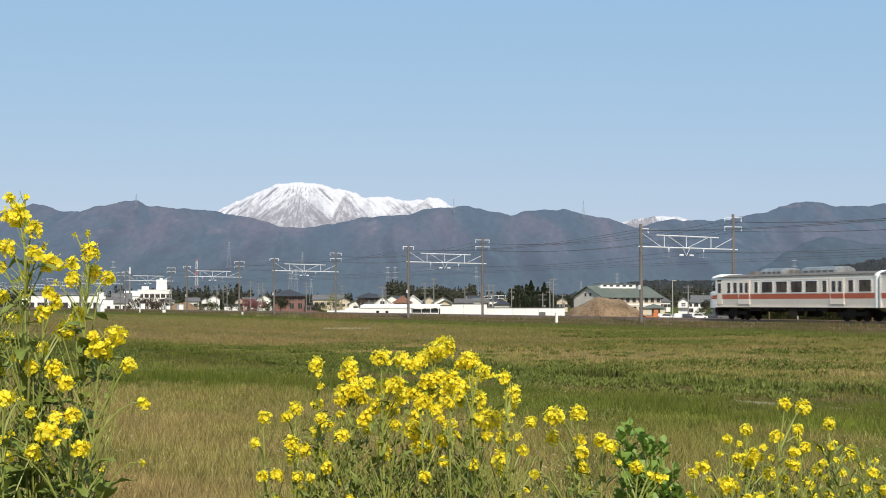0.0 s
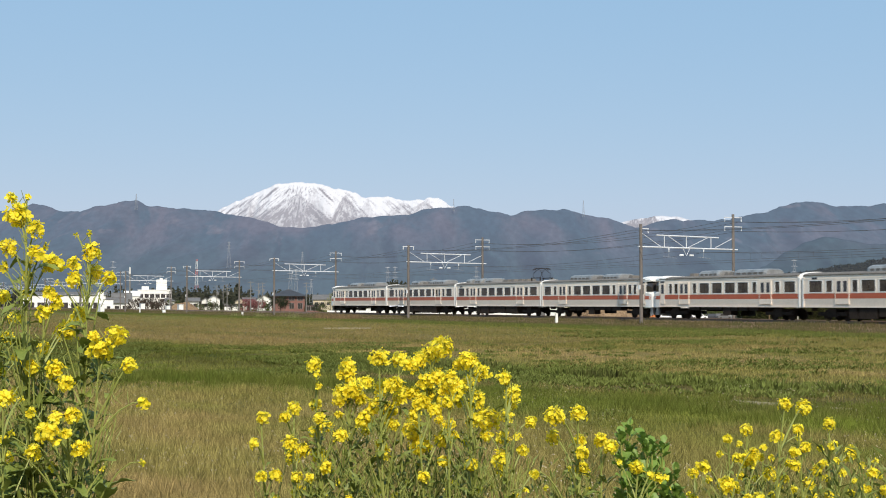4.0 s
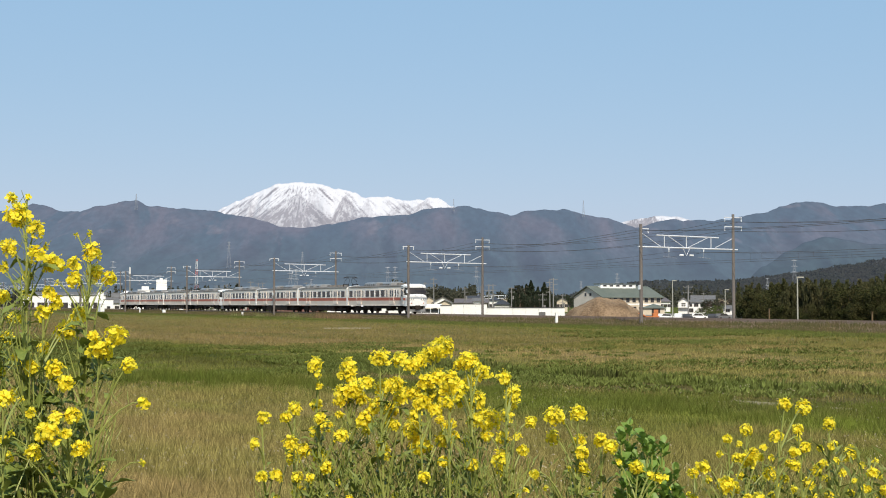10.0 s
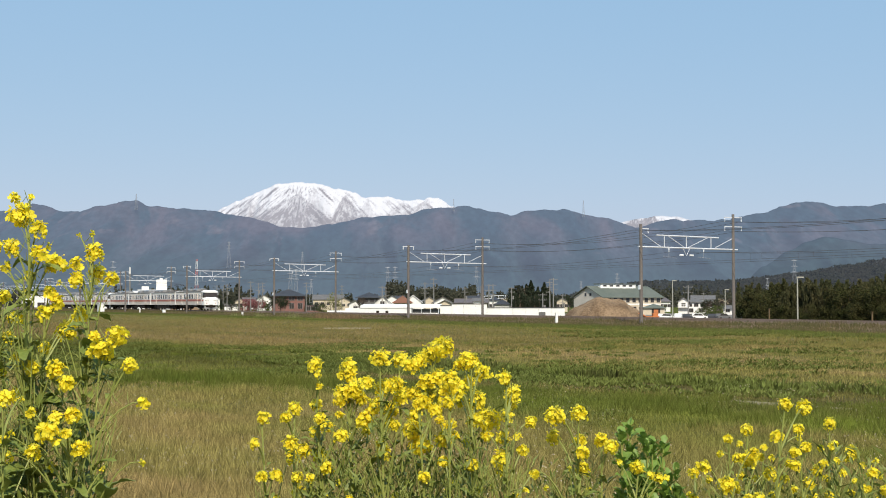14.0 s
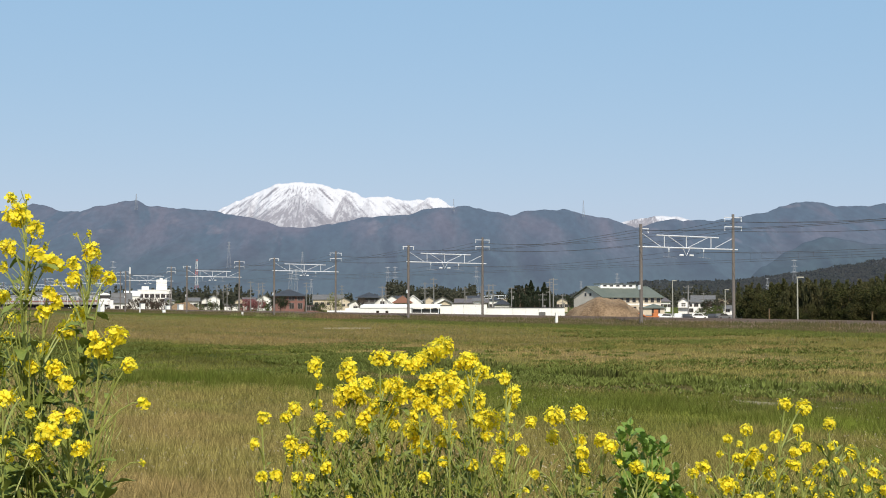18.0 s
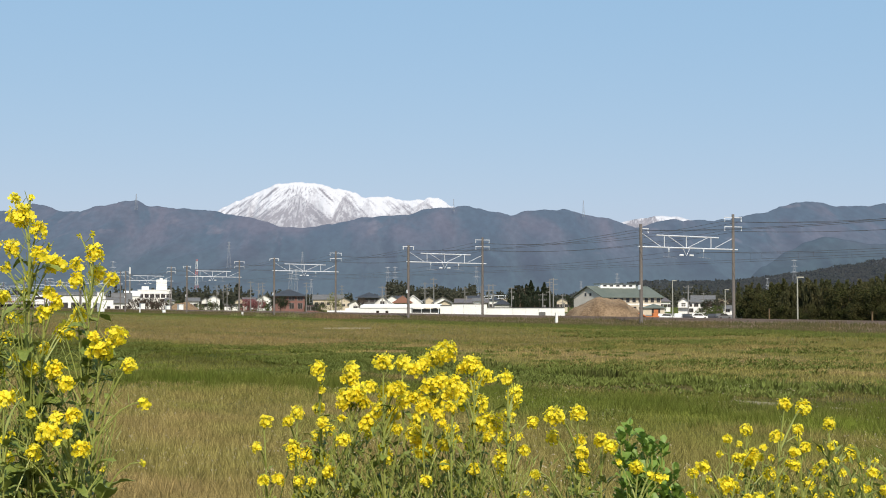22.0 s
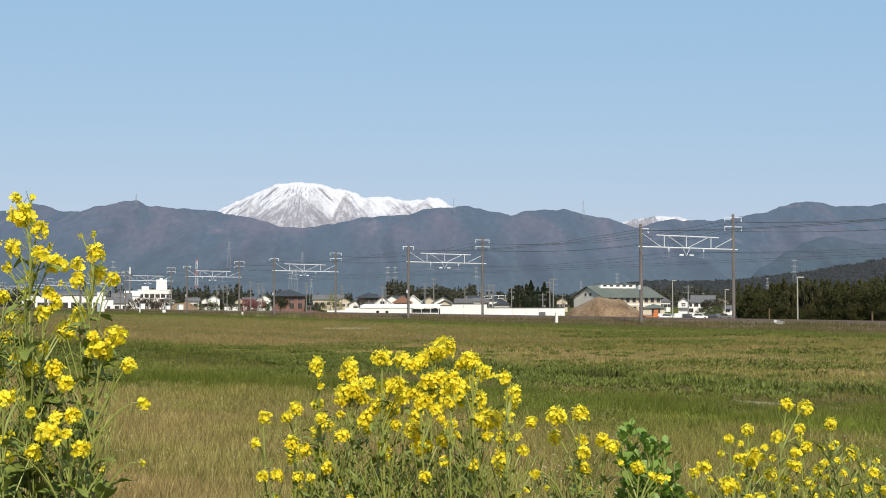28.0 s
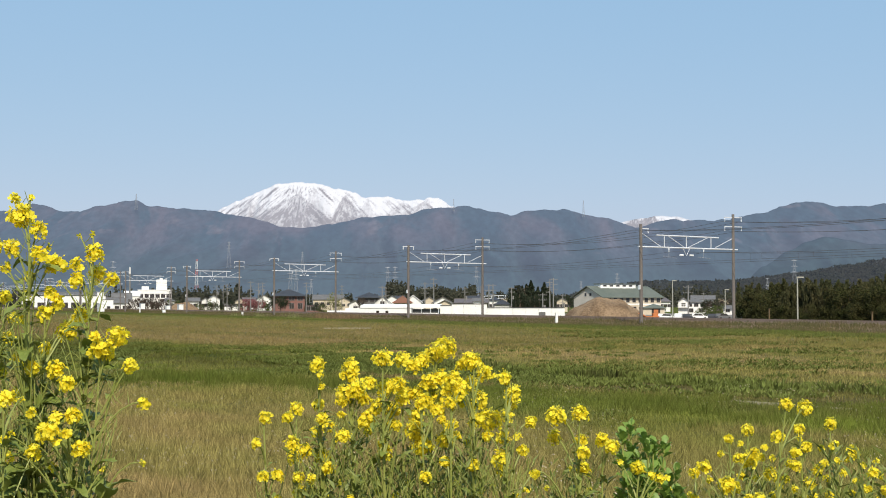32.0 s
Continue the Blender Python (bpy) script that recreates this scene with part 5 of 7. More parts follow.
    for x, y, z in ((76.4, 2.6, 404), (78.2, 3.3, 408), (80.0, 3.0, 405), (81.8, 3.4, 410), (83.4, 2.7, 406), (79.2, 2.2, 400), (82.6, 2.0, 398), (67.0, 1.3, 300)):
        tree("evergreen_tree", "dark rounded evergreen tree by the white house", "evergreens by the white house", broad[int(abs(x) * 10) % 3], tr[1], pose(x, z, LOW, 0, 0, x) @ Matrix.Scale((y - LOW) / 7.6, 4))
    for x, y, z in ((-27.9, 5.5, 360), (-29.6, 4.2, 365), (-26.9, 3.3, 362)):
        tree("willow", "pale yellow-green willow coming into leaf", "willows by the white shed", sprout[int(abs(x) * 10) % 2], tr[2], pose(x, z, LOW, 0, 0, x) @ Matrix.Scale((y - LOW) / 6.0, 4))
    for x, y, z in ((-38.4, 1.87, 440), (-81.2, 3.45, 490), (-84.0, 2.25, 480), (55.3, 0.95, 300), (63.8, 1.65, 330), (67.4, 2.05, 340), (58.5, 0.95, 300), (62.8, 1.24, 330), (-68.7, 1.86, 470), (-64.1, 3.89, 500), (76.0, 1.46, 480), (-100.6, 3.96, 520)):
        tree("shrub", "dense olive-green garden shrub", "shrubs in the gardens", olive[int(abs(x) * 10) % 2], tr[2], pose(x, z, LOW, 0, 0, x) @ Matrix.Scale((y - LOW) / 4.8, 4), "shrub")
    hedge = random.Random(21)
    for _ in range(64):
        z = hedge.uniform(520, 720)
        x = z * hedge.uniform(-0.24, 0.09)
        if x * 0.9005 + z * 0.4348 < 96:
            continue
        tree("garden_tree", "dark evergreen garden tree among the houses", "garden trees among the houses", broad[hedge.randrange(3)], tr[1], pose(x, z, LOW, 0, 0, hedge.uniform(0, 360)) @ Matrix.Scale(hedge.uniform(0.3, 0.62), 4))
    for x, z, k in ((-99.5, 506, 0.42), (-93.0, 503, 0.34), (-84.6, 505, 0.46), (-80.4, 500, 0.36), (-77.2, 506, 0.5), (-73.6, 502, 0.4), (-96.8, 508, 0.3), (-88.2, 506, 0.38), (-70.6, 500, 0.44), (-118.0, 505, 0.5), (-122.5, 500, 0.44), (-44.2, 478, 0.36), (-126.0, 478, 0.42)):
        tree("garden_tree", "dark evergreen garden tree before the white houses", "garden trees among the houses", broad[int(abs(x) * 10) % 3], tr[1], pose(x, z, LOW, 0, 0, x * 7) @ Matrix.Scale(k, 4))
    red = crown_mesh("crown", M_REDLEAF, blob_shape(4.6, 3.0, 3, low=0.2), 1000, 0.26, 9)
    for x, z in ((-65.6, 470), (-63.8, 474)):
        tree("red_leaved_tree", "low purple-red leaved garden tree", "red-leaved trees", red, tr[2], pose(x, z, LOW, 0, 0, x) @ Matrix.Scale(1.0, 4))
    bare = [bare_mesh(7.5, s) for s in (1, 2, 3)]
    twigs = [crown_mesh("crown", M_TWIG, blob_shape(6, 2.4, s, 14), 420, 0.15, s) for s in (11, 12)]
    for x, z, k in ((-120.3, 530, 0.7), (-114.4, 515, 0.8), (-114.0, 525, 0.95), (-109.7, 515, 0.85), (-110.8, 530, 0.95), (-106.8, 520, 0.9), (-106.6, 530, 0.85), (-116.3, 500, 0.7), (-106.7, 540, 0.8), (82.5, 420, 0.8), (82.6, 400, 0.75), (-25.4, 420, 0.8), (-27.4, 560, 1.2), (-110.1, 480, 0.85), (-105.5, 470, 0.8), (-105.4, 480, 0.85), (-100.9, 470, 0.8), (-102.1, 485, 0.85), (-97.1, 470, 0.75), (-97.4, 480, 0.7), (-111.1, 470, 0.7), (72.9, 380, 0.7), (74.2, 370, 0.75), (-24.9, 430, 0.9)):
        tree("bare_tree", "leafless brown garden tree", "bare trees in the town", twigs[int(abs(x) * 10) % 2], bare[int(abs(x) * 10) % 3], pose(x, z, LOW, 0, 0, x) @ Matrix.Scale(k, 4))
    # far belts of woodland, too many to count
    far = Mesh()
    def belt(x0, x1, y0, y1, h0, h1, n, size):
        for _ in range(n):
            x, y = rnd.uniform(x0, x1), rnd.uniform(y0, y1)
            h = (h0 + (h1 - h0) * rnd.random()) * (0.75 + 0.5 * noise.noise((x / 22, y / 60, 3)))
            for _ in range(30):
                k = rnd.random()
                w = size * (1.02 - k) * 1.5 + 0.25
                c = Vector((x + rnd.gauss(0, w * 0.5), y + rnd.gauss(0, w * 0.5), LOW + h * (0.1 + 0.9 * k)))
                a = Vector((rnd.gauss(0, 1), rnd.gauss(0, 0.6), rnd.gauss(0, 1))).normalized() * size * rnd.uniform(0.25, 0.55)
                b = a.orthogonal().normalized() * a.length * 0.7
                far.add([c + a, c + b, c - a, c - b], [(0, 1, 2, 3)])
    belt(-36.4, 21.3, 880, 960, 13, 19, 480, 2.0)
    belt(-181.5, -130.0, 880, 960, 12, 19, 260, 2.0)
    belt(-344.5, -197.6, 960, 1040, 10, 16, 380, 2.2)
    belt(-148.6, -66.9, 980, 1040, 8, 13, 260, 2.0)
    belt(22.9, 141.2, 980, 1060, 8, 14, 320, 2.0)
    belt(119.8, 318.1, 860, 960, 11, 18, 520, 2.2)
    ob = far.done("woodland", M_WOODLAND)
    tagged(ob, "dark belts of far woodland behind the town", "woodland", kind="stuff")
    hill = Mesh()
    for _ in range(60000):
        x, k = rnd.uniform(60, 480), rnd.random() ** 0.8
        h = HILL(x)
        c = Vector((x, 1150 + 200 * k + rnd.uniform(-5, 5), h * k ** 1.1 + rnd.uniform(-1.2, 0.8) + max(0, 3.2 * noise.noise((x / 5, k * 30, 2)))))
        a = Vector((rnd.gauss(0, 1), rnd.gauss(0, 0.6), rnd.gauss(0, 1))).normalized() * rnd.uniform(0.7, 1.5)
        b = a.orthogonal().normalized() * a.length * 0.8
        hill.add([c + a, c + b, c - a, c - b], [(0, 1, 2, 3)])
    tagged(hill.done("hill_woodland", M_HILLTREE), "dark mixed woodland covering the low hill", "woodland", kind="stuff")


def small_town_things():
    # parked cars by the lamps
    yard = Mesh().box(33, 84, 236, 425, LOW - 0.1, LOW + 0.06).done("car_park", M_YARD)
    tagged(yard, "broad gravel car park beyond the track", "car park", kind="structure")

    def car(x, y, turn, mat, label, base=LOW):
        c = thing("parked_car", label, "car", "cars in the car park", pose(x, y, base, 0, 0, turn) @ Matrix.Scale(0.82, 4))
        prof = [(-2.1, 0.28), (2.1, 0.28), (2.12, 0.7), (1.2, 0.88), (0.5, 1.4), (-1.3, 1.42), (-1.9, 0.95), (-2.12, 0.85)]
        Mesh().rings([[(p, -0.82, q) for p, q in prof], [(p, 0.82, q) for p, q in prof]]).done("body", mat, c)
        Mesh().rings([[(p, -0.83, q) for p, q in ((-1.6, 0.95), (0.95, 0.92), (0.45, 1.32), (-1.2, 1.34))], [(p, 0.83, q) for p, q in ((-1.6, 0.95), (0.95, 0.92), (0.45, 1.32), (-1.2, 1.34))]]).done("window_band", M_GLASS, c)
        for a in (-1.3, 1.3):
            for b in (-0.78, 0.78):
                Mesh().tube([(a, b - 0.1, 0.31), (a, b + 0.1, 0.31)], 0.31, 12).done("wheel", M_DARK, c)
    for x, z, t, m, l in ((42.1, 262, 24, M_WHITE, "white parked car"), (45.8, 270, 80, M_WHITE, "white parked car"), (46.3, 262, 70, M_TILE, "dark parked car"), (49.4, 268, 10, M_WHITE, "white parked car"), (50.9, 262, 75, M_TILE, "dark parked car"), (53.7, 266, 30, M_TILE2, "grey parked car"), (-43.6, 330, 20, M_TILE, "dark parked car"), (-15.4, 262, 90, M_TILE, "dark parked car")):
        car(x, z, t, m, l + " beyond the track", LOW + 0.06 if x > 0 else LOW)
    # orange crawler machine beside the soil heap
    mc = thing("crawler_machine", "orange crawler machine beside the soil heap", "machine", at=pose(29.4, 196, LOW + 0.3, 0, 0, 12) @ Matrix.Scale(0.8, 4))
    for e in (-0.8, 0.8):
        Mesh().rings([[(p, e - 0.25, q) for p, q in ((-1.3, 0.05), (1.3, 0.05), (1.5, 0.35), (1.3, 0.65), (-1.3, 0.65), (-1.5, 0.35))], [(p, e + 0.25, q) for p, q in ((-1.3, 0.05), (1.3, 0.05), (1.5, 0.35), (1.3, 0.65), (-1.3, 0.65), (-1.5, 0.35))]]).done("track", M_DARK, mc)
    Mesh().box(-1.2, 1.2, -0.9, 0.9, 0.7, 1.35).done("body", M_ORANGE, mc)
    Mesh().box(0.2, 1.1, -0.7, 0.1, 1.35, 1.9).done("cab", M_ORANGE, mc)
    Mesh().tube([(-0.9, 0.3, 1.3), (-2.0, 0.3, 1.9), (-2.7, 0.3, 1.0)], 0.14, 6).done("boom", M_ORANGE, mc)
    # white marker posts and cabinets by the rails
    for d, s, h, w in ((68.2, 116.0, 0.95, 0.12), (67.6, 214, 0.5, 0.12)):
        p = Mesh().box(-w, w, -w * 0.6, w * 0.6, 0, h).box(-w * 1.15, w * 1.15, -w * 0.75, w * 0.75, h, h + 0.05).done("marker_post", M_PLASTER, at=on_line(d, s, 0.1))
        tagged(p, "short white concrete marker post by the ballast", "post", "marker posts by the track")
    for d, s, h in ((83.5, 322, 1.4), (83.0, 345, 1.9), (83.0, 309, 1.7)):
        c = thing("trackside_cabinet", "white trackside equipment cabinet on legs", "cabinet", "cabinets by the track", on_line(d, s, 0.0))
        Mesh().box(-0.5, 0.5, -0.8, 0.8, 0.35, h).done("case", M_WHITE, c)
        Mesh().box(-0.56, 0.56, -0.86, 0.86, h, h + 0.08).done("lid", M_GALV, c)
        for a in (-0.6, 0.6):
            Mesh().box(-0.4, 0.4, a - 0.08, a + 0.08, -0.1, 0.35).done("leg", M_GALV, c)
    for d, s, h in ((66.0, 312.3, 1.75), (66.0, 314.1, 1.95)):
        c = thing("trackside_cabinet", "bright white equipment cabinet on the field side of the line", "cabinet", "cabinets by the track", on_line(d, s, 0.05))
        Mesh().box(-0.45, 0.45, -0.8, 0.8, 0.12, h).done("case", M_WHITE, c)
        Mesh().box(-0.52, 0.52, -0.86, 0.86, h, h + 0.07).done("lid", M_GALV, c)
        Mesh().box(-0.4, 0.4, -0.7, 0.7, -0.1, 0.12).done("plinth", M_POLE, c)
        Mesh().box(-0.47, -0.45, -0.06, 0.06, 0.8, 1.0).done("latch", M_DARK, c)
    vent = thing("vent_pipe", "white painted vent pipe bent over at the top", "pipe", at=on_line(66.0, 276.4, -0.05))
    Mesh().tube([(0, 0, 0), (0, 0, 0.95), (-0.08, 0.2, 1.15), (-0.2, 0.5, 1.18), (-0.28, 0.72, 1.05)], 0.13, 10).done("pipe", M_WHITE, vent)
    meter = thing("meter_box", "small white meter box on a short post", "box", at=on_line(66.0, 257.4, -0.05))
    Mesh().box(-0.06, 0.06, -0.06, 0.06, 0, 0.35).done("post", M_POLE, meter)
    Mesh().box(-0.25, 0.25, -0.3, 0.3, 0.35, 0.9).done("case", M_WHITE, meter)
    for d, s, h in ((82.0, 101.2, 1.5), (82.0, 88.0, 1.3)):
        p = Mesh().box(-0.05, 0.05, -0.05, 0.05, -0.2, h).box(-0.07, 0.07, -0.07, 0.07, h, h + 0.06).done("marker_post", M_DRY, at=on_line(d, s))
        tagged(p, "weathered red-brown marker post before the bamboo", "post", "red-brown posts by the track")
    frames = thing("steel_frames", "pale steel greenhouse frames behind the sheds", "frame", at=pose(25.1, 640, LOW))
    for i in range(7):
        x = -9 + i * 3.2
        Mesh().tube([(x, 0, 0), (x, 0, 6.6)], 0.14, 5).done("frame_post", M_GALV, frames)
    for z in (5.2, 6.4):
        Mesh().tube([(-10.5, 0, z), (11.5, 0, z + 0.5)], 0.14, 5).done("frame_rail", M_GALV, frames)


# ---- grass ----
def grass(name, label, count, y0, y1, width, low, high, seed, mat, limit=66.0, clump=0.0):
    """Blades as single slim triangles, denser near the camera; stands on the field within the strip of view and as far as the railway bank."""
    rs = np.random.RandomState(seed)
    y = y0 + (y1 - y0) * rs.rand(count) ** 1.25
    x = (rs.rand(count) * 2 - 1) * (0.345 * y + 1.0)
    if clump:
        # two blades in three stand in tufts
        tuft = count // 14
        pick = np.where(rs.rand(count) < 0.66, rs.randint(0, tuft, count), np.arange(count))
        x, y = x[pick] + rs.randn(count) * clump * 0.4, y[pick] + rs.randn(count) * clump * 0.4
    keep = x * math.cos(radians(LINE)) + y * math.sin(radians(LINE)) < limit
    # the trodden path stays nearly bare
    keep &= ~((np.abs(0.804 * x + 0.595 * y - 22.0) < 0.32) & (0.595 * x - 0.804 * y > -19.6) & (rs.rand(count) < 0.9))
    # short, thin growth on the mown strip
    across, along = 0.804 * x + 0.595 * y, 0.595 * x - 0.804 * y
    mown = (across > 22.3) & (across < 27.2 + 0.5 * np.sin(along * 1.3)) & (along > -36 + 2 * np.sin(across * 2.1))
    keep &= ~(mown & (rs.rand(count) < 0.55))
    x, y, mown = x[keep], y[keep], mown[keep]
    n = len(x)
    patch = 0.5 + 0.25 * np.sin(x * 0.9 + 1.7 * np.sin(y * 0.31)) + 0.25 * np.sin(y * 0.7 + 2.1 * np.sin(x * 0.43 + 1))
    h = (low + (high - low) * rs.rand(n) ** 1.6) * (0.6 + 0.75 * patch) * np.where(mown, 0.55, 1.0)
    a = rs.rand(n) * 6.283
    w = width * (0.6 + 0.8 * rs.rand(n))
    lean = h * 0.45 * rs.randn(n)
    lean2 = h * 0.45 * rs.randn(n)
    dx, dy = np.cos(a) * w * 0.5, np.sin(a) * w * 0.25
    v = np.empty((n, 3, 3), np.float32)
    v[:, 0] = np.stack([x - dx, y - dy, np.full(n, -0.01)], 1)
    v[:, 1] = np.stack([x + dx, y + dy, np.full(n, -0.01)], 1)
    v[:, 2] = np.stack([x + lean, y + lean2, h], 1)
    me = bpy.data.meshes.new(name)
    me.vertices.add(3 * n)
    me.loops.add(3 * n)
    me.polygons.add(n)
    me.vertices.foreach_set("co", v.ravel())
    me.loops.foreach_set("vertex_index", np.arange(3 * n, dtype=np.int32))
    me.polygons.foreach_set("loop_start", np.arange(0, 3 * n, 3, dtype=np.int32))
    me.update(calc_edges=True)
    me.materials.append(mat)
    return tagged(new(name, me), label, "grass", kind="stuff")


def bank_weeds(name, label, count, d0, d1, s0, s1, width, low, high, seed, mat, z=0.0):
    rs = np.random.RandomState(seed)
    d, s = d0 + (d1 - d0) * rs.rand(count), s0 + (s1 - s0) * rs.rand(count) ** 1.4
    m = Mesh()
    c, n = math.cos(radians(LINE)), math.sin(radians(LINE))
    tall = 0.55 + 0.75 * np.abs(np.sin(s * 0.21 + np.sin(s * 0.057) * 3) * np.sin(s * 0.083 + d))
    for i in range(count):
        zz = z + max(0, (d[i] - 67.6) * 0.14)
        h = (low + (high - low) * rs.rand()) * tall[i]
        x, y = d[i] * c - s[i] * n, d[i] * n + s[i] * c
        w = width * (0.5 + rs.rand())
        l = h * 0.4 * rs.randn()
        m.add([(x - w, y, zz - 0.02), (x + w, y, zz - 0.02), (x + l, y + l * 0.3, zz + h)], [(0, 1, 2)])
    return tagged(m.done(name, mat), label, "weeds", kind="stuff")


def edge_grass(name, label, count, across, spread, width, low, high, seed, mat, west=-37.0, slant=0.0, tuft=0.0):
    """Taller fine blades in ragged tufts along a line that runs across the fields, as far as the weedy plot in the west."""
    rs, m = np.random.RandomState(seed), Mesh()
    for _ in range(count):
        if tuft and _ % 90:
            w, l = home[0] + rs.randn() * tuft, home[1] + rs.randn() * tuft
        else:
            l = rs.uniform(west, 2)
            w = across + rs.randn() * spread + slant * (l + 24)
            home, tall = (w, l), rs.uniform(0.5, 1.35) if tuft else 1.0
        x, y = 0.804 * w + 0.595 * l, 0.595 * w - 0.804 * l
        w += 0.8 * noise.noise((l * 0.25, across, 3))
        if y < 13 or abs(x) > 0.345 * y + 1 or not tuft and noise.noise((l * 0.5, across, w * 1.5)) < 0.4 * smooth(west + 9, west, l):
            continue
        h = tall * rs.uniform(low, high) * (0.75 + 0.9 * noise.noise((l * 0.9, across, w * 2)))
        q, e, k = width * rs.uniform(0.6, 1.5) * max(1, y / 30), h * 0.5 * rs.randn(), h * 0.4 * rs.randn()
        m.v += [(x - q, y, 0), (x + q, y, 0), (x + e, y + k, h)]
        n = len(m.v)
        m.f.append((n - 3, n - 2, n - 1))
    tagged(m.done(name, mat), label, "grass", kind="stuff")


def weed_tufts(name, label, count, y0, y1, x0, x1, bar, seed):
    """Low dark tufts of broad-leaved weeds scattered in patches over the middle of the field; x0 and x1 are shares of the distance."""
    rs, m = np.random.RandomState(seed), Mesh()
    for _ in range(count):
        y = y0 + (y1 - y0) * rs.rand() ** 1.2
        x = (x0 + (x1 - x0) * rs.rand()) * y
        # the mown strip stays bare
        if 21.2 < 0.804 * x + 0.595 * y < 26.2 and 0.595 * x - 0.804 * y > -35 and rs.rand() < 0.6:
            continue
        ragged = 0.16 * (y1 - y0) * (noise.noise((x * 0.22, y * 0.05, seed)) + 0.6 * noise.noise((x * 0.8, y * 0.3, seed)))
        edge = min(y - y0 + ragged, y1 - y + 1.5 * ragged, 3 * (x - x0 * y), 3 * (x1 * y - x)) / (0.2 * (y1 - y0))
        if noise.noise((x * 0.16, y * 0.10, 9)) + 0.5 * noise.noise((x * 0.6, y * 0.4, 4)) < bar + 0.45 * (1 - min(1, edge)):
            continue
        for _ in range(9):
            a, l, h = rs.uniform(0, 6.28), rs.uniform(0.05, 0.2), rs.uniform(0.03, 0.13)
            w = 0.014 + y * 0.0003
            dx, dy = math.cos(a) * l, math.sin(a) * l
            m.v += [(x - w, y, 0), (x + w, y, 0), (x + dx, y + dy, h)]
            n = len(m.v)
            m.f.append((n - 3, n - 2, n - 1))
    tagged(m.done(name, M_TUFT), label, "weeds", kind="stuff")


def weed_clumps(name, label, count, across, spread, l0, l1, size, mat, seed):
    """Clumps of lance-shaped leaves along a line that runs across the fields, uneven in size and spacing."""
    rs, m = np.random.RandomState(seed), Mesh()
    for _ in range(count):
        l = rs.uniform(l0, l1)
        w = across + rs.randn() * spread
        if noise.noise((l * 0.35, seed, w * 0.4)) < -0.12:
            continue
        x0, y0 = 0.804 * w + 0.595 * l, 0.595 * w - 0.804 * l
        if 0.9005 * x0 + 0.4348 * y0 > 62:
            continue
        r, tall = size * rs.uniform(0.12, 0.4), size * rs.uniform(0.07, 0.18)
        for _ in range(int(20 + 70 * r)):
            a, k = rs.uniform(0, 6.28), r * rs.rand() ** 0.6
            x, y = x0 + math.cos(a) * k * 1.4, y0 + math.sin(a) * k
            h, q = tall * rs.uniform(0.5, 1.3), rs.uniform(0.014, 0.034)
            dx, dy = math.cos(a) * h * rs.uniform(0, 0.9), math.sin(a) * h * rs.uniform(0, 0.9)
            m.v += [(x, y, 0), (x + dx * 0.5 - q, y + dy * 0.5, h * 0.55), (x + dx, y + dy, h), (x + dx * 0.5 + q, y + dy * 0.5, h * 0.5)]
            n = len(m.v)
            m.f.append((n - 4, n - 3, n - 2, n - 1))
    tagged(m.done(name, mat), label, "weeds", kind="stuff")


def seed_heads():
    """Pale seed heads and small white flowers standing in the near grass."""
    rs, m = np.random.RandomState(12), Mesh()
    for i in range(3600):
        y = 13.5 + 20 * rs.rand() ** 1.5
        x = (rs.rand() * 2 - 1) * (0.34 * y + 0.5)
        if noise.noise((x * 0.35, y * 0.2, 5)) < -0.05:
            continue
        z, r, q = rs.uniform(0.08, 0.26), rs.uniform(0.004, 0.008), rs.uniform(-0.02, 0.02)
        m.add([(x - r, y, z), (x + q, y - r, z - r), (x + r, y, z + r * 0.4), (x - q, y + r * 0.5, z + r * 1.6)], [(0, 1, 2, 3)])
    tagged(m.done("seed_heads", M_SEED), "pale seed heads scattered through the grass", "grass", kind="stuff")


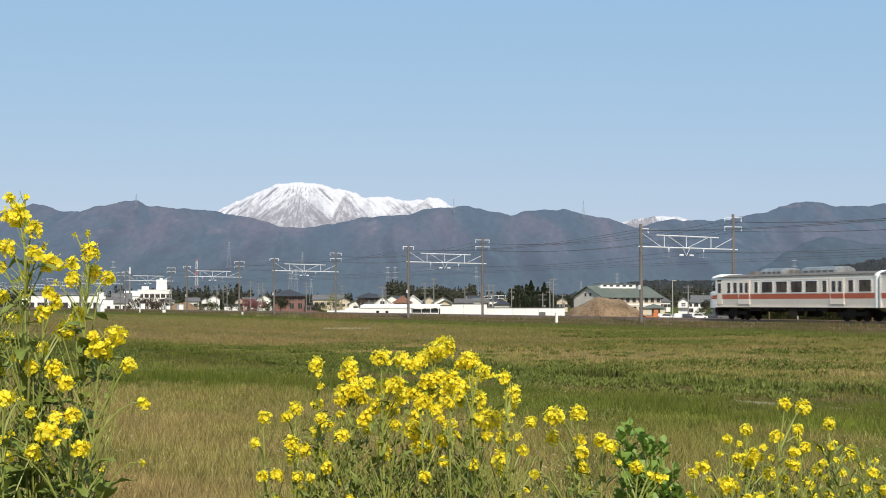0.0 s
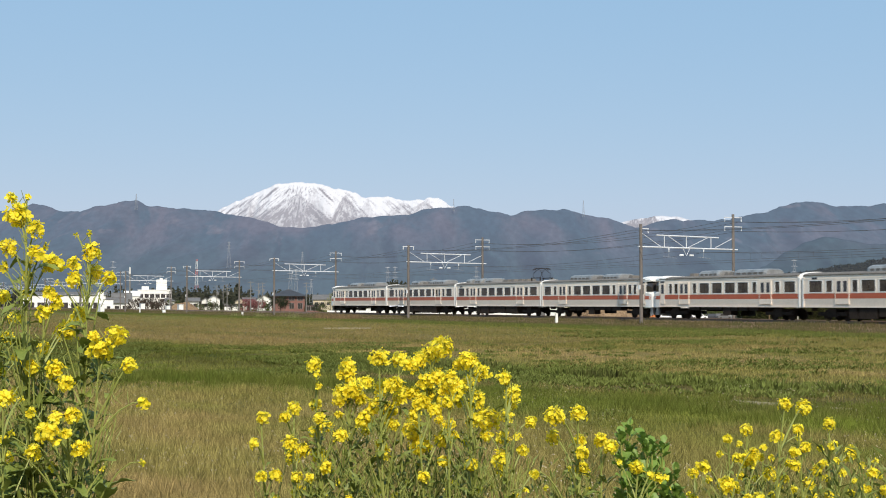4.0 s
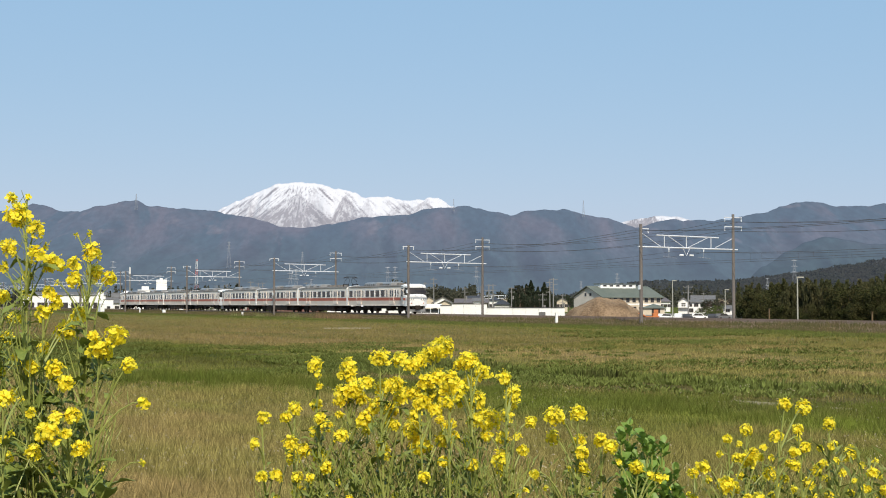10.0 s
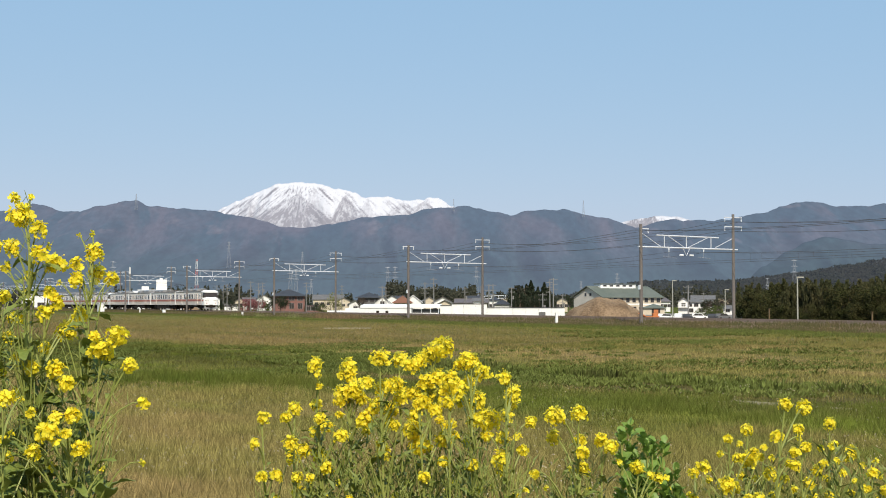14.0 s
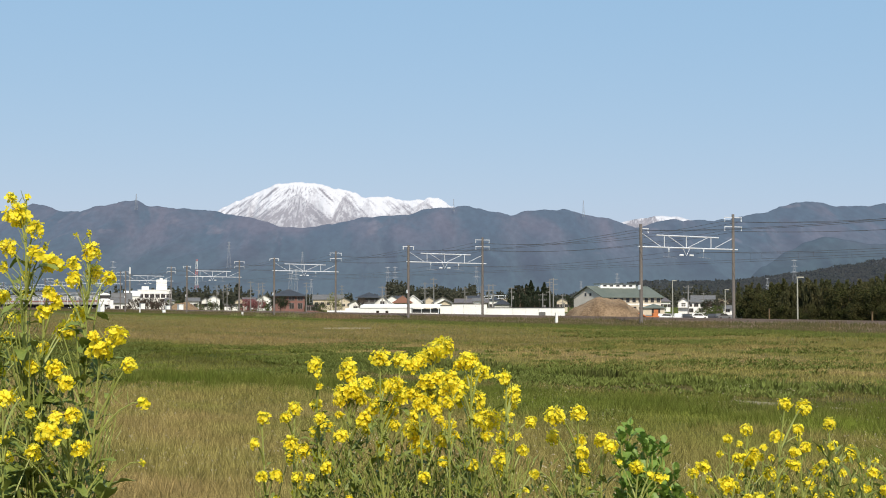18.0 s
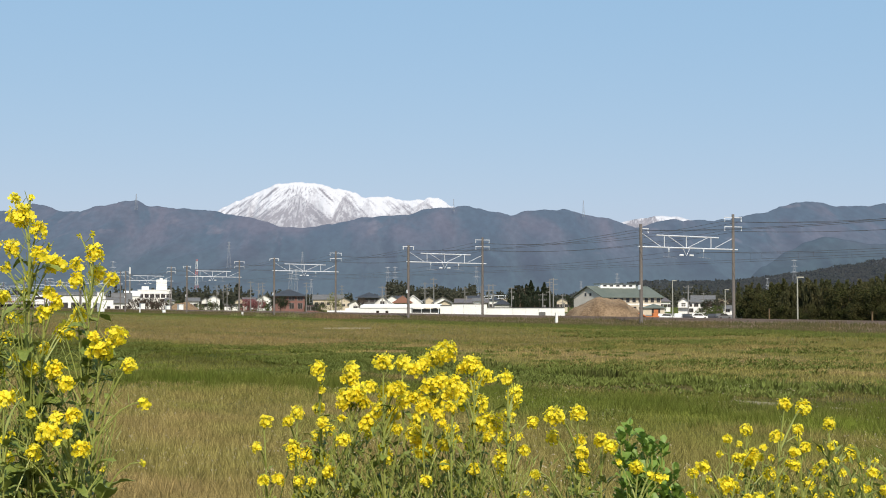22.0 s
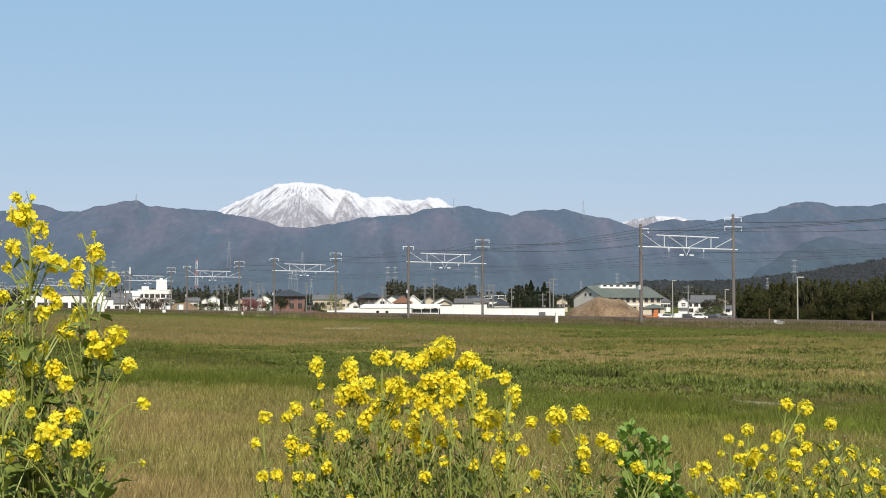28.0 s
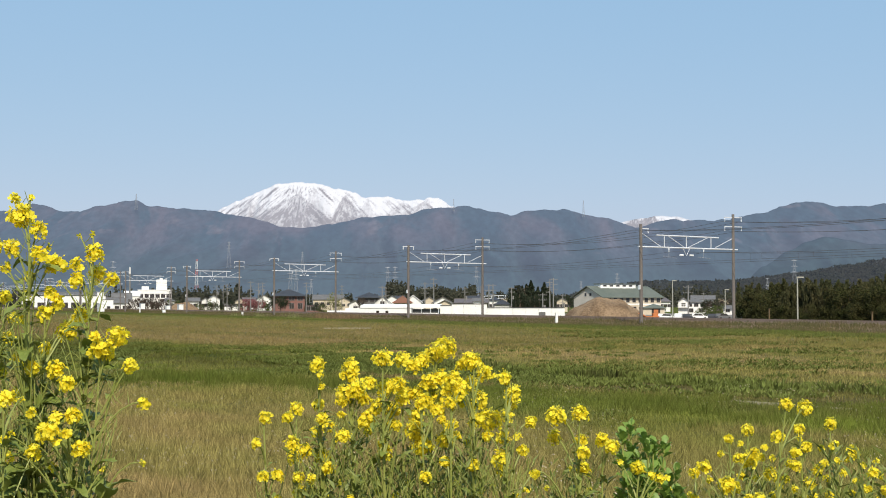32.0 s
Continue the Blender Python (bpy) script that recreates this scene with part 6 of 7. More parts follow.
def field():
    seed_heads()
    grass("near_grass", "long rough olive and straw field grass", 340000, 13.0, 32.0, 0.009, 0.04, 0.22, 3, M_BLADE, clump=0.22)
    grass("middle_grass", "rough field grass in green and straw strips", 240000, 30.0, 68.0, 0.016, 0.03, 0.15, 4, M_BLADE, clump=0.35)
    grass("far_grass", "far field grass up to the railway bank", 330000, 62.0, 250.0, 0.032, 0.05, 0.20, 5, M_BLADE_FAR, clump=0.7)
    bank_weeds("bank_weeds", "brown and green weeds on the ballast bank", 60000, 65.6, 71.0, 60, 420, 0.022, 0.10, 0.40, 7, M_WEED)
    bank_weeds("green_verge", "fresh green verge along the foot of the bank", 50000, 58.5, 66.2, 55, 420, 0.02, 0.07, 0.28, 8, M_VERGE)
    for d, s, k in ((64.5, 196, 0), (63.8, 206, 1), (62.5, 176, 0)):
        bank_weeds("reed_clump", "pale yellow-green reed clump by the ditch" if not k else "pale reed clump by the ditch", 34, d, d + 1.5, s, s + 4, 0.03, 0.5, 1.3, int(s), M_REED)
    for k in range(12):
        d, s = 38 + 11 * noise.noise((k * 1.7, 3, 1)) + k * 0.9, 158 + 2.4 * k
        bank_weeds("field_reed", "thin pale-green stalks standing out of the far field", 16, d, d + 2.0, s, s + 2.5, 0.018, 0.25, 0.75, 70 + k, M_REED)
    bank_weeds("dry_clump", "dry red-brown weed clump on the bank", 420, 64.5, 67.6, 163, 175, 0.05, 0.5, 1.3, 31, M_DRY)
    weed_tufts("weed_tufts", "dark low weed tufts patchy over the field", 5500, 24, 44, -0.02, 0.38, 0.15, 19)
    weed_tufts("weed_patch", "dense dark green patch of low leafy weeds", 20000, 35, 71, -0.34, 0.02, -0.10, 23)
    weed_tufts("weed_tufts", "scattered green weeds in the drier field strip", 5000, 38, 78, 0.03, 0.38, 0.2, 29)
    weed_tufts("weed_patch", "green leafy weeds in a far strip", 5200, 60, 76, 0.10, 0.21, -0.35, 25)
    weed_tufts("weed_patch", "dark green strip of weeds towards the railway", 6000, 82, 104, 0.08, 0.29, -0.2, 27)
    weed_tufts("weed_patch", "dark green leafy weeds along a furrow", 2600, 35, 41, -0.02, 0.1, -0.1, 24)
    rnd = random.Random(3)
    rim = [(-9.6 + 0.55 * i, 111.0 + 0.1 * math.sin(i * 1.3)) for i in range(8)]
    p = Mesh().rings([[(x, y - e * rnd.uniform(0.12, 0.4), z) for e, z in ((1, 0.0), (0.8, 0.09), (-0.8, 0.09), (-1, 0.0))] for x, y in rim]).done("field_path", M_PATH)
    tagged(p, "short strip of pale dry earth in the field", "path", kind="structure")
    edge_grass("dark_field_edge", "dark rank grass along a field boundary", 22000, 20.2, 0.6, 0.005, 0.08, 0.24, 41, M_EDGE)
    edge_grass("far_field_edge", "dark rank grass along the farther field boundary", 4500, 26.5, 0.5, 0.007, 0.06, 0.2, 42, M_EDGE, tuft=0.2)
    weed_clumps("boundary_weeds", "ragged dark clumps of leafy weeds along the field boundary", 150, 26.3, 0.32, -37, -6, 1.4, M_EDGE, 51)
    weed_clumps("boundary_weeds", "fresher green clumps among the boundary weeds", 170, 26.2, 0.45, -37, -6, 1.3, M_TUFT, 55)
    weed_clumps("boundary_weeds", "green leafy weed clumps beyond the field boundary", 110, 28.4, 0.8, -40, -8, 0.9, M_TUFT, 52)
    weed_clumps("strip_weeds", "low leafy weeds dotted over the mown strip", 560, 24.3, 1.1, -36, -6, 0.8, M_TUFT, 53)
    weed_clumps("field_weeds", "single weed clumps standing in the drier field", 260, 36, 4.5, -60, -12, 0.8, M_TUFT, 54)
    edge_grass("lush_strip", "lush green grass strip beside the field edge", 60000, 18.3, 1.1, 0.005, 0.10, 0.34, 43, M_LUSH, slant=0.2, tuft=0.13)
    path = [(0.804 * 22.0 + 0.595 * l, 0.595 * 22.0 - 0.804 * l, 0.2 + 0.1 * math.sin(l * 1.7)) for l in (-19.6, -18.0, -16.0, -14.0, -12.0, -10.0)]
    p = Mesh().rings([[(x + 0.804 * e, y + 0.595 * e, z) for e, z in ((-w, 0.0), (-w * 0.85, 0.035), (w * 0.85, 0.035), (w, 0.0))] for x, y, w in path]).done("field_edge_path", M_PATH)
    tagged(p, "narrow pale footpath along a field edge", "path", kind="structure")


# ---- flowering rape ----
def flower(m, c, nrm, r, rnd):
    """Four rounded petals in a cross, slightly cupped."""
    nrm = nrm.normalized()
    a = nrm.orthogonal().normalized()
    b = nrm.cross(a)
    t0 = rnd.uniform(0, 1.57)
    for q in range(4):
        t = t0 + q * math.pi / 2 + rnd.uniform(-0.15, 0.15)
        d, e = a * math.cos(t) + b * math.sin(t), b * math.cos(t) - a * math.sin(t)
        cup = rnd.uniform(0.15, 0.65) * r
        w = r * rnd.uniform(0.44, 0.56)
        m.add([c, c + d * r * 0.55 - e * w + nrm * cup * 0.5, c + d * r * 0.96 - e * w * 0.7 + nrm * cup, c + d * r * 1.0 + e * w * 0.65 + nrm * cup * 0.8, c + d * r * 0.6 + e * w + nrm * cup * 0.6],
              [(0, 1, 2, 3), (0, 3, 4)])


def bud(m, c, d, r):
    d = d.normalized()
    a = d.orthogonal().normalized() * r * 0.5
    b = d.cross(a)
    m.add([c - d * r * 0.4, c + a, c + b, c - a, c - b, c + d * r], [(0, 2, 1), (0, 3, 2), (0, 4, 3), (0, 1, 4), (5, 1, 2), (5, 2, 3), (5, 3, 4), (5, 4, 1)])


def raceme(size, count, seed, petal=0.0065):
    """Petals, and the buds with their stalks, of a flower head so many metres across: open flowers in a dome round a tip of rounded buds, a few buds straying out on stalks."""
    rnd = random.Random(seed)
    pet, green = Mesh(), Mesh()
    R = size * 0.5 - 0.003
    tall = rnd.uniform(0.75, 1.15)
    for i in range(count):
        k = (i + 0.5) / count
        az = i * 2.4 + rnd.uniform(-0.4, 0.4)
        el = radians(70 - 128 * k)
        rr = R * rnd.uniform(0.45, 1.08)
        d = Vector((math.cos(az) * math.cos(el), math.sin(az) * math.cos(el), math.sin(el) * tall))
        c = d * rr + Vector((0, 0, -0.2 * size))
        open_one = rnd.random() < 0.8
        flower(pet, c, d + Vector((0, 0, 0.35)) + Vector((rnd.gauss(0, 0.4), rnd.gauss(0, 0.4), rnd.gauss(0, 0.25))), petal * rnd.uniform(0.86, 1.14) * (1 if open_one else 0.75), rnd)
        green.tube([(0, 0, c.z * 0.55 - R * 0.5), c * 0.97], [0.0009, 0.0007], 3, False)
    for i in range(max(6, count // 3)):
        d = Vector((rnd.gauss(0, 0.5), rnd.gauss(0, 0.5), 1)).normalized()
        bud(green, d * R * tall * rnd.uniform(0.35, 0.75), d, rnd.uniform(0.003, 0.0045))
    for i in range(max(2, count // 9)):
        a = rnd.uniform(0, 6.28)
        d = Vector((math.cos(a), math.sin(a), rnd.uniform(-0.5, 1.0))).normalized()
        c = d * R * rnd.uniform(1.0, 1.2) + Vector((0, 0, -0.15 * size))
        green.tube([c * 0.3, c], [0.0006, 0.0004], 3, False)
        bud(pet, c, d, rnd.uniform(0.003, 0.0042))
    return pet.data("flower_head", M_PETAL), green.data("bud_tip", M_BUD)


def leaf_mesh(length, width, droop, seed, mat=M_LEAF):
    """A broad toothed leaf, folded along its midrib and arching over."""
    rnd = random.Random(seed)
    m, n = Mesh(), 9
    v = []
    for i in range(n):
        k = i / (n - 1)
        w = width * 0.5 * (math.sin(math.pi * min(1, k * 0.92 + 0.06)) ** 0.75) * (1 + 0.18 * rnd.uniform(-1, 1))
        y, z = length * k * (1 - 0.15 * droop * k), length * droop * (0.35 * k - 0.75 * k * k)
        ripple = width * 0.12 * rnd.uniform(-1, 1)
        v += [(-w, y, z + w * 0.35 + ripple), (0, y, z), (w, y, z + w * 0.35 - ripple)]
    f = [(3 * i + j, 3 * i + j + 1, 3 * i + j + 4, 3 * i + j + 3) for i in range(n - 1) for j in (0, 1)]
    return m.add(v, f).data("leaf", mat, True)


BIG = [raceme(0.048, 46, s) for s in range(6)]
MIDDLE = [raceme(0.034, 26, 10 + s) for s in range(5)]
SMALL = [raceme(0.019, 8, 20 + s) for s in range(4)]
NEAR_BIG = [raceme(0.046, 27, 40 + s, 0.0088) for s in range(6)]
NEAR_MIDDLE = [raceme(0.033, 15, 50 + s, 0.0082) for s in range(5)]
CLOSED = [raceme(0.014, 2 + s % 2, 30 + s) for s in range(4)]
LEAVES = [leaf_mesh(0.11, 0.045, 0.5, 1), leaf_mesh(0.14, 0.062, 0.8, 2), leaf_mesh(0.08, 0.022, 0.3, 3), leaf_mesh(0.10, 0.03, 0.9, 4)]
ROUND = [leaf_mesh(0.036, 0.024, 0.15, 5, M_LEAF2), leaf_mesh(0.04, 0.027, 0.3, 6, M_LEAF2), leaf_mesh(0.03, 0.021, 0.1, 7, M_LEAF2)]
PLANTS = []


def curve(p, q, bow, n=7):
    """A stem that leaves p sideways and turns up into q."""
    p, q = Vector(p), Vector(q)
    mid = Vector((p.x + (q.x - p.x) * bow, p.y + (q.y - p.y) * bow, p.z + (q.z - p.z) * (1 - bow * 0.55)))
    return [p * (1 - k) ** 2 + mid * 2 * k * (1 - k) + q * k * k for k in [i / (n - 1) for i in range(n)]]


def arch(p, q, n):
    """A weak branch that climbs aslant and bends over to its head."""
    p, q = Vector(p), Vector(q)
    mid = Vector((p.x + (q.x - p.x) * 0.52, p.y + (q.y - p.y) * 0.5, p.z + (q.z - p.z) * 1.04))
    return [p * (1 - k) ** 2 + mid * 2 * k * (1 - k) + q * k * k for k in [i / (n - 1) for i in range(n)]]


def rape_plant(label, bx, dist, sway, leaves, leaf_size, heads):
    """A plant rooted at bx, dist; its heads are given as (x, height, width in centimetres)."""
    rnd = random.Random(int(bx * 1000) + int(dist * 100))
    root = Vector((bx, dist, ground_height(bx, dist)))
    pl = thing("rape_plant", label, "flowering plant", "rape plants at the field's edge", Matrix.Translation(root))
    # heads nearer or farther than the root spread in proportion, as a full plant does
    put = []
    for x, z, s in heads:
        dy = rnd.uniform(-0.10, 0.0) if dist < 2.8 else rnd.uniform(-0.09, 0.05)
        k = 1 + dy / dist
        put.append((Vector((x * k - bx, dy, EYE[2] + (z - EYE[2]) * k - root.z)), s / 100 * k))
    stems, pods = Mesh(), Mesh()
    # the tallest head near the middle of the plant ends the leader
    mid_x = sum(h.x for h, _ in put) / len(put)
    top = max(put, key=lambda h: h[0].z - 1.2 * abs(h[0].x - mid_x) + (0.05 if h[1] > 0.03 else 0))[0]
    # one leader, a second stem for a wide plant, and branches that leave them below each head
    leaders = [top]
    wide = [h for h, s in put if abs(h.x - top.x) > 0.07 and s > 0.026]
    if wide:
        leaders.append(max(wide, key=lambda h: h.z))
    wide = [h for h in wide if abs(h.x - leaders[1].x) > 0.06] if wide else []
    if wide:
        leaders.append(max(wide, key=lambda h: h.z))
    paths = []
    for i, h in enumerate(leaders):
        foot = Vector((0.02 * i - 0.02, 0.02 * i, -0.03))
        pts = [foot.lerp(h, k) + Vector((0.03 * math.sin(k * 3.1) * (-1) ** i + 0.006 * math.sin(k * 11), 0.01 * math.sin(k * 8 + i), 0)) * (1 - k) for k in [j / 11 for j in range(12)]]
        stems.tube(pts, [(0.0040 if dist < 2.8 else 0.0046) - 0.0026 * k / 11 for k in range(12)], 6)
        paths.append(pts)

    def on_stem(pts, z):
        for a, b in zip(pts, pts[1:]):
            if a.z <= z <= b.z:
                return a.lerp(b, (z - a.z) / max(1e-6, b.z - a.z))
        return pts[-1]
    for h, s in put:
        near = min(paths, key=lambda p: (on_stem(p, max(0.05, h.z - 0.12)) - h).length)
        if not any(h is q for q in leaders):
            reach = abs(on_stem(near, h.z).x - h.x)
            z0 = max(0.1, min(near[-1].z - 0.02, h.z - 0.05 - reach * rnd.uniform(0.7, 1.3)))
            c = arch(on_stem(near, z0), h, 7) if reach > 0.08 and s < 0.024 else curve(on_stem(near, z0), h, rnd.uniform(0.3, 0.62))
            stems.tube(c, [(0.0024 if dist < 2.8 else 0.0029) - 0.0014 * k / 6 for k in range(7)], 5)
        else:
            c = [on_stem(near, h.z - 0.1), h]
        # young pods below the flowers
        d = (c[-1] - c[-2]).normalized()
        for k in range(rnd.randrange(3, 8) if s > 0.02 else 1):
            p = c[-1] - d * (0.012 + s * 0.3 + 0.012 * k)
            a = rnd.uniform(0, 6.28)
            e = Vector((math.cos(a), math.sin(a) * 0.6, 0.8)).normalized()
            l = rnd.uniform(0.012, 0.026)
            pods.tube([p, p + e * l * 0.5, p + e * l + Vector((0, 0, l * 0.25))], [0.0006, 0.0009, 0.0005], 3, False)
        kind = BIG if s > 0.036 else MIDDLE if s > 0.024 else SMALL if s > 0.0185 else CLOSED
        near_one = dist < 2.8 and kind in (BIG, MIDDLE)
        pet, green = rnd.choice((NEAR_BIG if kind is BIG else NEAR_MIDDLE) if near_one else kind)
        size = s / (0.046 if kind is BIG else 0.032 if kind is MIDDLE else 0.018 if kind is SMALL else 0.015)
        m = Matrix.Translation(h) @ Euler((rnd.uniform(-0.5, 0.5), rnd.uniform(-0.5, 0.5), rnd.uniform(0, 6.28))).to_matrix().to_4x4() @ Matrix.Scale((0.94 if dist < 2.8 else 1.0) * min(1.25, max(0.75, size)), 4)
        hd = shared("flower_head", pet, pl, m)
        shared("bud_tip", green, hd, Matrix(), "green and yellow unopened buds")
    # flowerless side shoots fill the plant's lower part
    for i in range(leaves // 4 if dist < 2.8 else leaves // 2):
        pth = rnd.choice(paths)
        tall_one = dist < 2.8 and i % 3
        z0 = (rnd.uniform(0.55, 0.84) if tall_one else rnd.uniform(0.3, 0.72)) * pth[-1].z
        p = on_stem(pth, z0)
        q = p + Vector((rnd.uniform(-0.05, 0.04) if tall_one else rnd.uniform(-0.07, 0.02 if dist < 2.8 else 0.07), rnd.uniform(-0.06, 0.06), rnd.uniform(0.09, 0.22)))
        q.z = min(q.z, 0.95 * pth[-1].z)
        stems.tube(curve(p, q, 0.6, 5), [0.0018, 0.0016, 0.0014, 0.0012, 0.001], 4)
        for k in range(4):
            a = rnd.uniform(0, 6.28)
            pods.tube([q - Vector((0, 0, 0.012 * k)), q + Vector((math.cos(a) * 0.014, math.sin(a) * 0.014, 0.014 - 0.012 * k))], 0.0008, 3, False)
    stems.done("stem", M_STEM, pl)
    tagged(pods.done("pod_growth", M_STEM, pl, "thin green young seed pods"), kind="stuff")
    for i in range(leaves):
        pth = rnd.choice(paths)
        k = rnd.uniform(0.25, 0.95) ** 1.35 if rnd.random() < 0.8 else rnd.uniform(0.6, 0.95)
        p = on_stem(pth, k * pth[-1].z) + Vector((rnd.uniform(-0.02, 0.02), rnd.uniform(-0.02, 0.02), 0)) * (1 if rnd.random() < 0.5 else 0)
        size = leaf_size * (1.32 - 1.12 * k) * rnd.uniform(0.7, 1.3)
        m = Matrix.Translation(p) @ Euler((rnd.uniform(-0.2, 0.9), rnd.uniform(-0.4, 0.4), rnd.uniform(0, 6.28))).to_matrix().to_4x4() @ Matrix.Scale(size, 4)
        shared("leaf", rnd.choice(LEAVES), pl, m)
    PLANTS.append((pl, root, sway))


def round_leaved_plant():
    """A leafy green plant with rounded leaves in tiers, beside the rape."""
    bx, dist = 0.485, 3.35
    root = Vector((bx, dist, ground_height(bx, dist)))
    pl = thing("round_leaved_plant", "leafy fresh-green plant with rounded leaves", "plant", at=Matrix.Translation(root))
    rnd = random.Random(77)
    stems = Mesh()
    tops = [(-0.032, 1.005), (-0.06, 0.99), (-0.005, 0.985), (0.018, 0.965), (0.05, 0.96), (0.07, 0.91), (-0.06, 0.93), (0.03, 0.90), (-0.02, 0.93), (0.075, 0.86), (0.045, 0.86), (-0.045, 0.88), (0.0, 0.9), (0.0, 0.965), (-0.03, 0.95), (0.03, 0.935), (-0.015, 0.88), (0.06, 0.89), (0.085, 0.83), (-0.065, 0.84), (-0.03, 0.83), (0.02, 0.83), (0.055, 0.82), (0.1, 0.80), (-0.075, 0.80)]
    for x, z in tops:
        y = rnd.uniform(-0.06, 0.06)
        foot = Vector((x * 0.3, y * 0.3, -0.02))
        pts = [foot.lerp(Vector((x, y, z)), k / 6) for k in range(7)]
        stems.tube(pts, [0.005 - 0.0005 * k for k in range(7)], 6)
        for k in range(40):
            zz = z - (0.004 if k < 8 else 0.0072) * k - rnd.uniform(0, 0.008)
            p = foot.lerp(Vector((x, y, z)), zz / z)
            m = Matrix.Translation(p) @ Euler((rnd.uniform(0.6, 1.35) if k < 10 else rnd.uniform(0.1, 1.0), rnd.uniform(-0.4, 0.4), k * 2.4 + rnd.uniform(-0.4, 0.4))).to_matrix().to_4x4() @ Matrix.Scale(rnd.uniform(0.55, 0.95) if k < 10 else rnd.uniform(0.6, 0.9), 4)
            shared("leaf", rnd.choice(ROUND), pl, m)
    stems.done("stem", M_STEM, pl)
    PLANTS.append((pl, root, SWAY_RIGHT))


# sideways lean of the plants' tops in the wind: (seconds, millimetres)
SWAY_LEFT_TOP = ((0, -2), (0.5, 1), (1.5, -3), (2.5, 1), (5.5, 0), (11, 1), (11.5, -5), (12, -2), (13, 1), (13.5, 4), (14.5, 6), (16.5, 4), (17, -2), (18, 0), (19, -2), (19.5, -14), (20, -22), (20.5, 5), (21, -19), (21.5, 0), (22, 6), (22.5, -16), (23, -17), (23.5, 9), (24, -31), (24.5, 10), (25, -7), (25.5, -20), (26.5, 2), (27.5, -1), (28, 8), (28.5, -1), (29, 6), (29.5, 8), (30, 3), (30.5, -1), (31, -3), (31.5, 1), (32, 6))
SWAY_LEFT_MID = ((0, 0), (1.5, -2), (2.5, 1), (11, 0), (11.5, -3), (13, 1), (13.5, 3), (16.5, 1), (19, 0), (19.5, -5), (20, -6), (20.5, 3), (21, -8), (21.5, 3), (22, 1), (22.5, -14), (23, -9), (23.5, 3), (24, -14), (24.5, 1), (25, -6), (25.5, -6), (27.5, -2), (28, 0), (28.5, -2), (29, 1), (29.5, 4), (30, 3), (30.5, -2), (31, 0), (32, 4))
SWAY_LEFT_LOW = ((0, 0), (11, 0), (11.5, -2), (12.5, -1), (18, 0), (19.5, 0), (20, -3), (20.5, 2), (21, -3), (22, 2), (22.5, -3), (23, -3), (23.5, 1), (24, -5), (24.5, 3), (25, -2), (27.5, 0), (30, 1), (32, 1))
SWAY_CENTRE = ((0, 3), (1, -1), (3.5, -2), (5.5, -1), (10, 0), (11, 2), (12, 3), (12.5, 0), (14, 0), (14.5, 3), (17, 3), (18, 0), (18.5, 3), (19, 0), (20, 3), (20.5, -1), (21, 3), (21.5, 1), (22, 8), (22.5, 0), (23, 7), (23.5, 10), (24, 4), (24.5, -4), (25, -7), (25.5, -7), (27.5, -1), (28, 4), (28.5, 3), (29, 8), (30, 6), (30.5, -1), (31, 6), (31.5, 2), (32, 6))
SWAY_RIGHT = ((0, 0), (3, 1), (5.5, 0), (13, 0), (14, 2), (16.5, 0), (18, 1), (19, 2), (19.5, 6), (20, 1), (20.5, 6), (21.5, 6), (22, 0), (22.5, 4), (23, -1), (23.5, 2), (24.5, -3), (25, -3), (25.5, 0), (27.5, 9), (28, 6), (29, 4), (29.5, 9), (30, 6), (31, 0), (32, 5))


SWAY_CALM = ((0, 0), (18, 0), (19, -1), (20, 1), (20.5, 3), (21.5, 0), (22, 5), (22.5, 1), (25, 0), (25.5, -1), (27.5, 1), (32, 0))
# how far the tops sink as they bow in the stronger gusts, likewise
SINK_LEFT = ((0, 0), (19, 0), (20, 2), (20.5, 3), (21, -3), (22, 1), (22.5, -4), (23, 12), (23.5, 12), (24, 15), (24.5, 2), (25, 3), (25.5, 4), (27.5, 0), (29, 1), (29.5, 6), (30, 3), (30.5, 0), (32, 1))
SINK_CENTRE = ((0, 0), (18, 1), (19, 6), (19.5, 7), (20, 6), (21, 2), (21.5, 5), (22, 10), (22.5, 7), (23, 9), (23.5, 9), (24, 4), (25, 3), (25.5, 1), (27.5, 0), (32, 1))
SINKS = {SWAY_LEFT_TOP: (SINK_LEFT, 1.0), SWAY_LEFT_MID: (SINK_LEFT, 0.5), SWAY_LEFT_LOW: (SINK_LEFT, 0.2), SWAY_CENTRE: (SINK_CENTRE, 1.0)}


def between(rows, t):
    """The value at a time between rows of (seconds, value)."""
    for (t0, a), (t1, b) in zip(rows, rows[1:]):
        if t <= t1:
            return a + (b - a) * (t - t0) / (t1 - t0)
    return rows[-1][1]


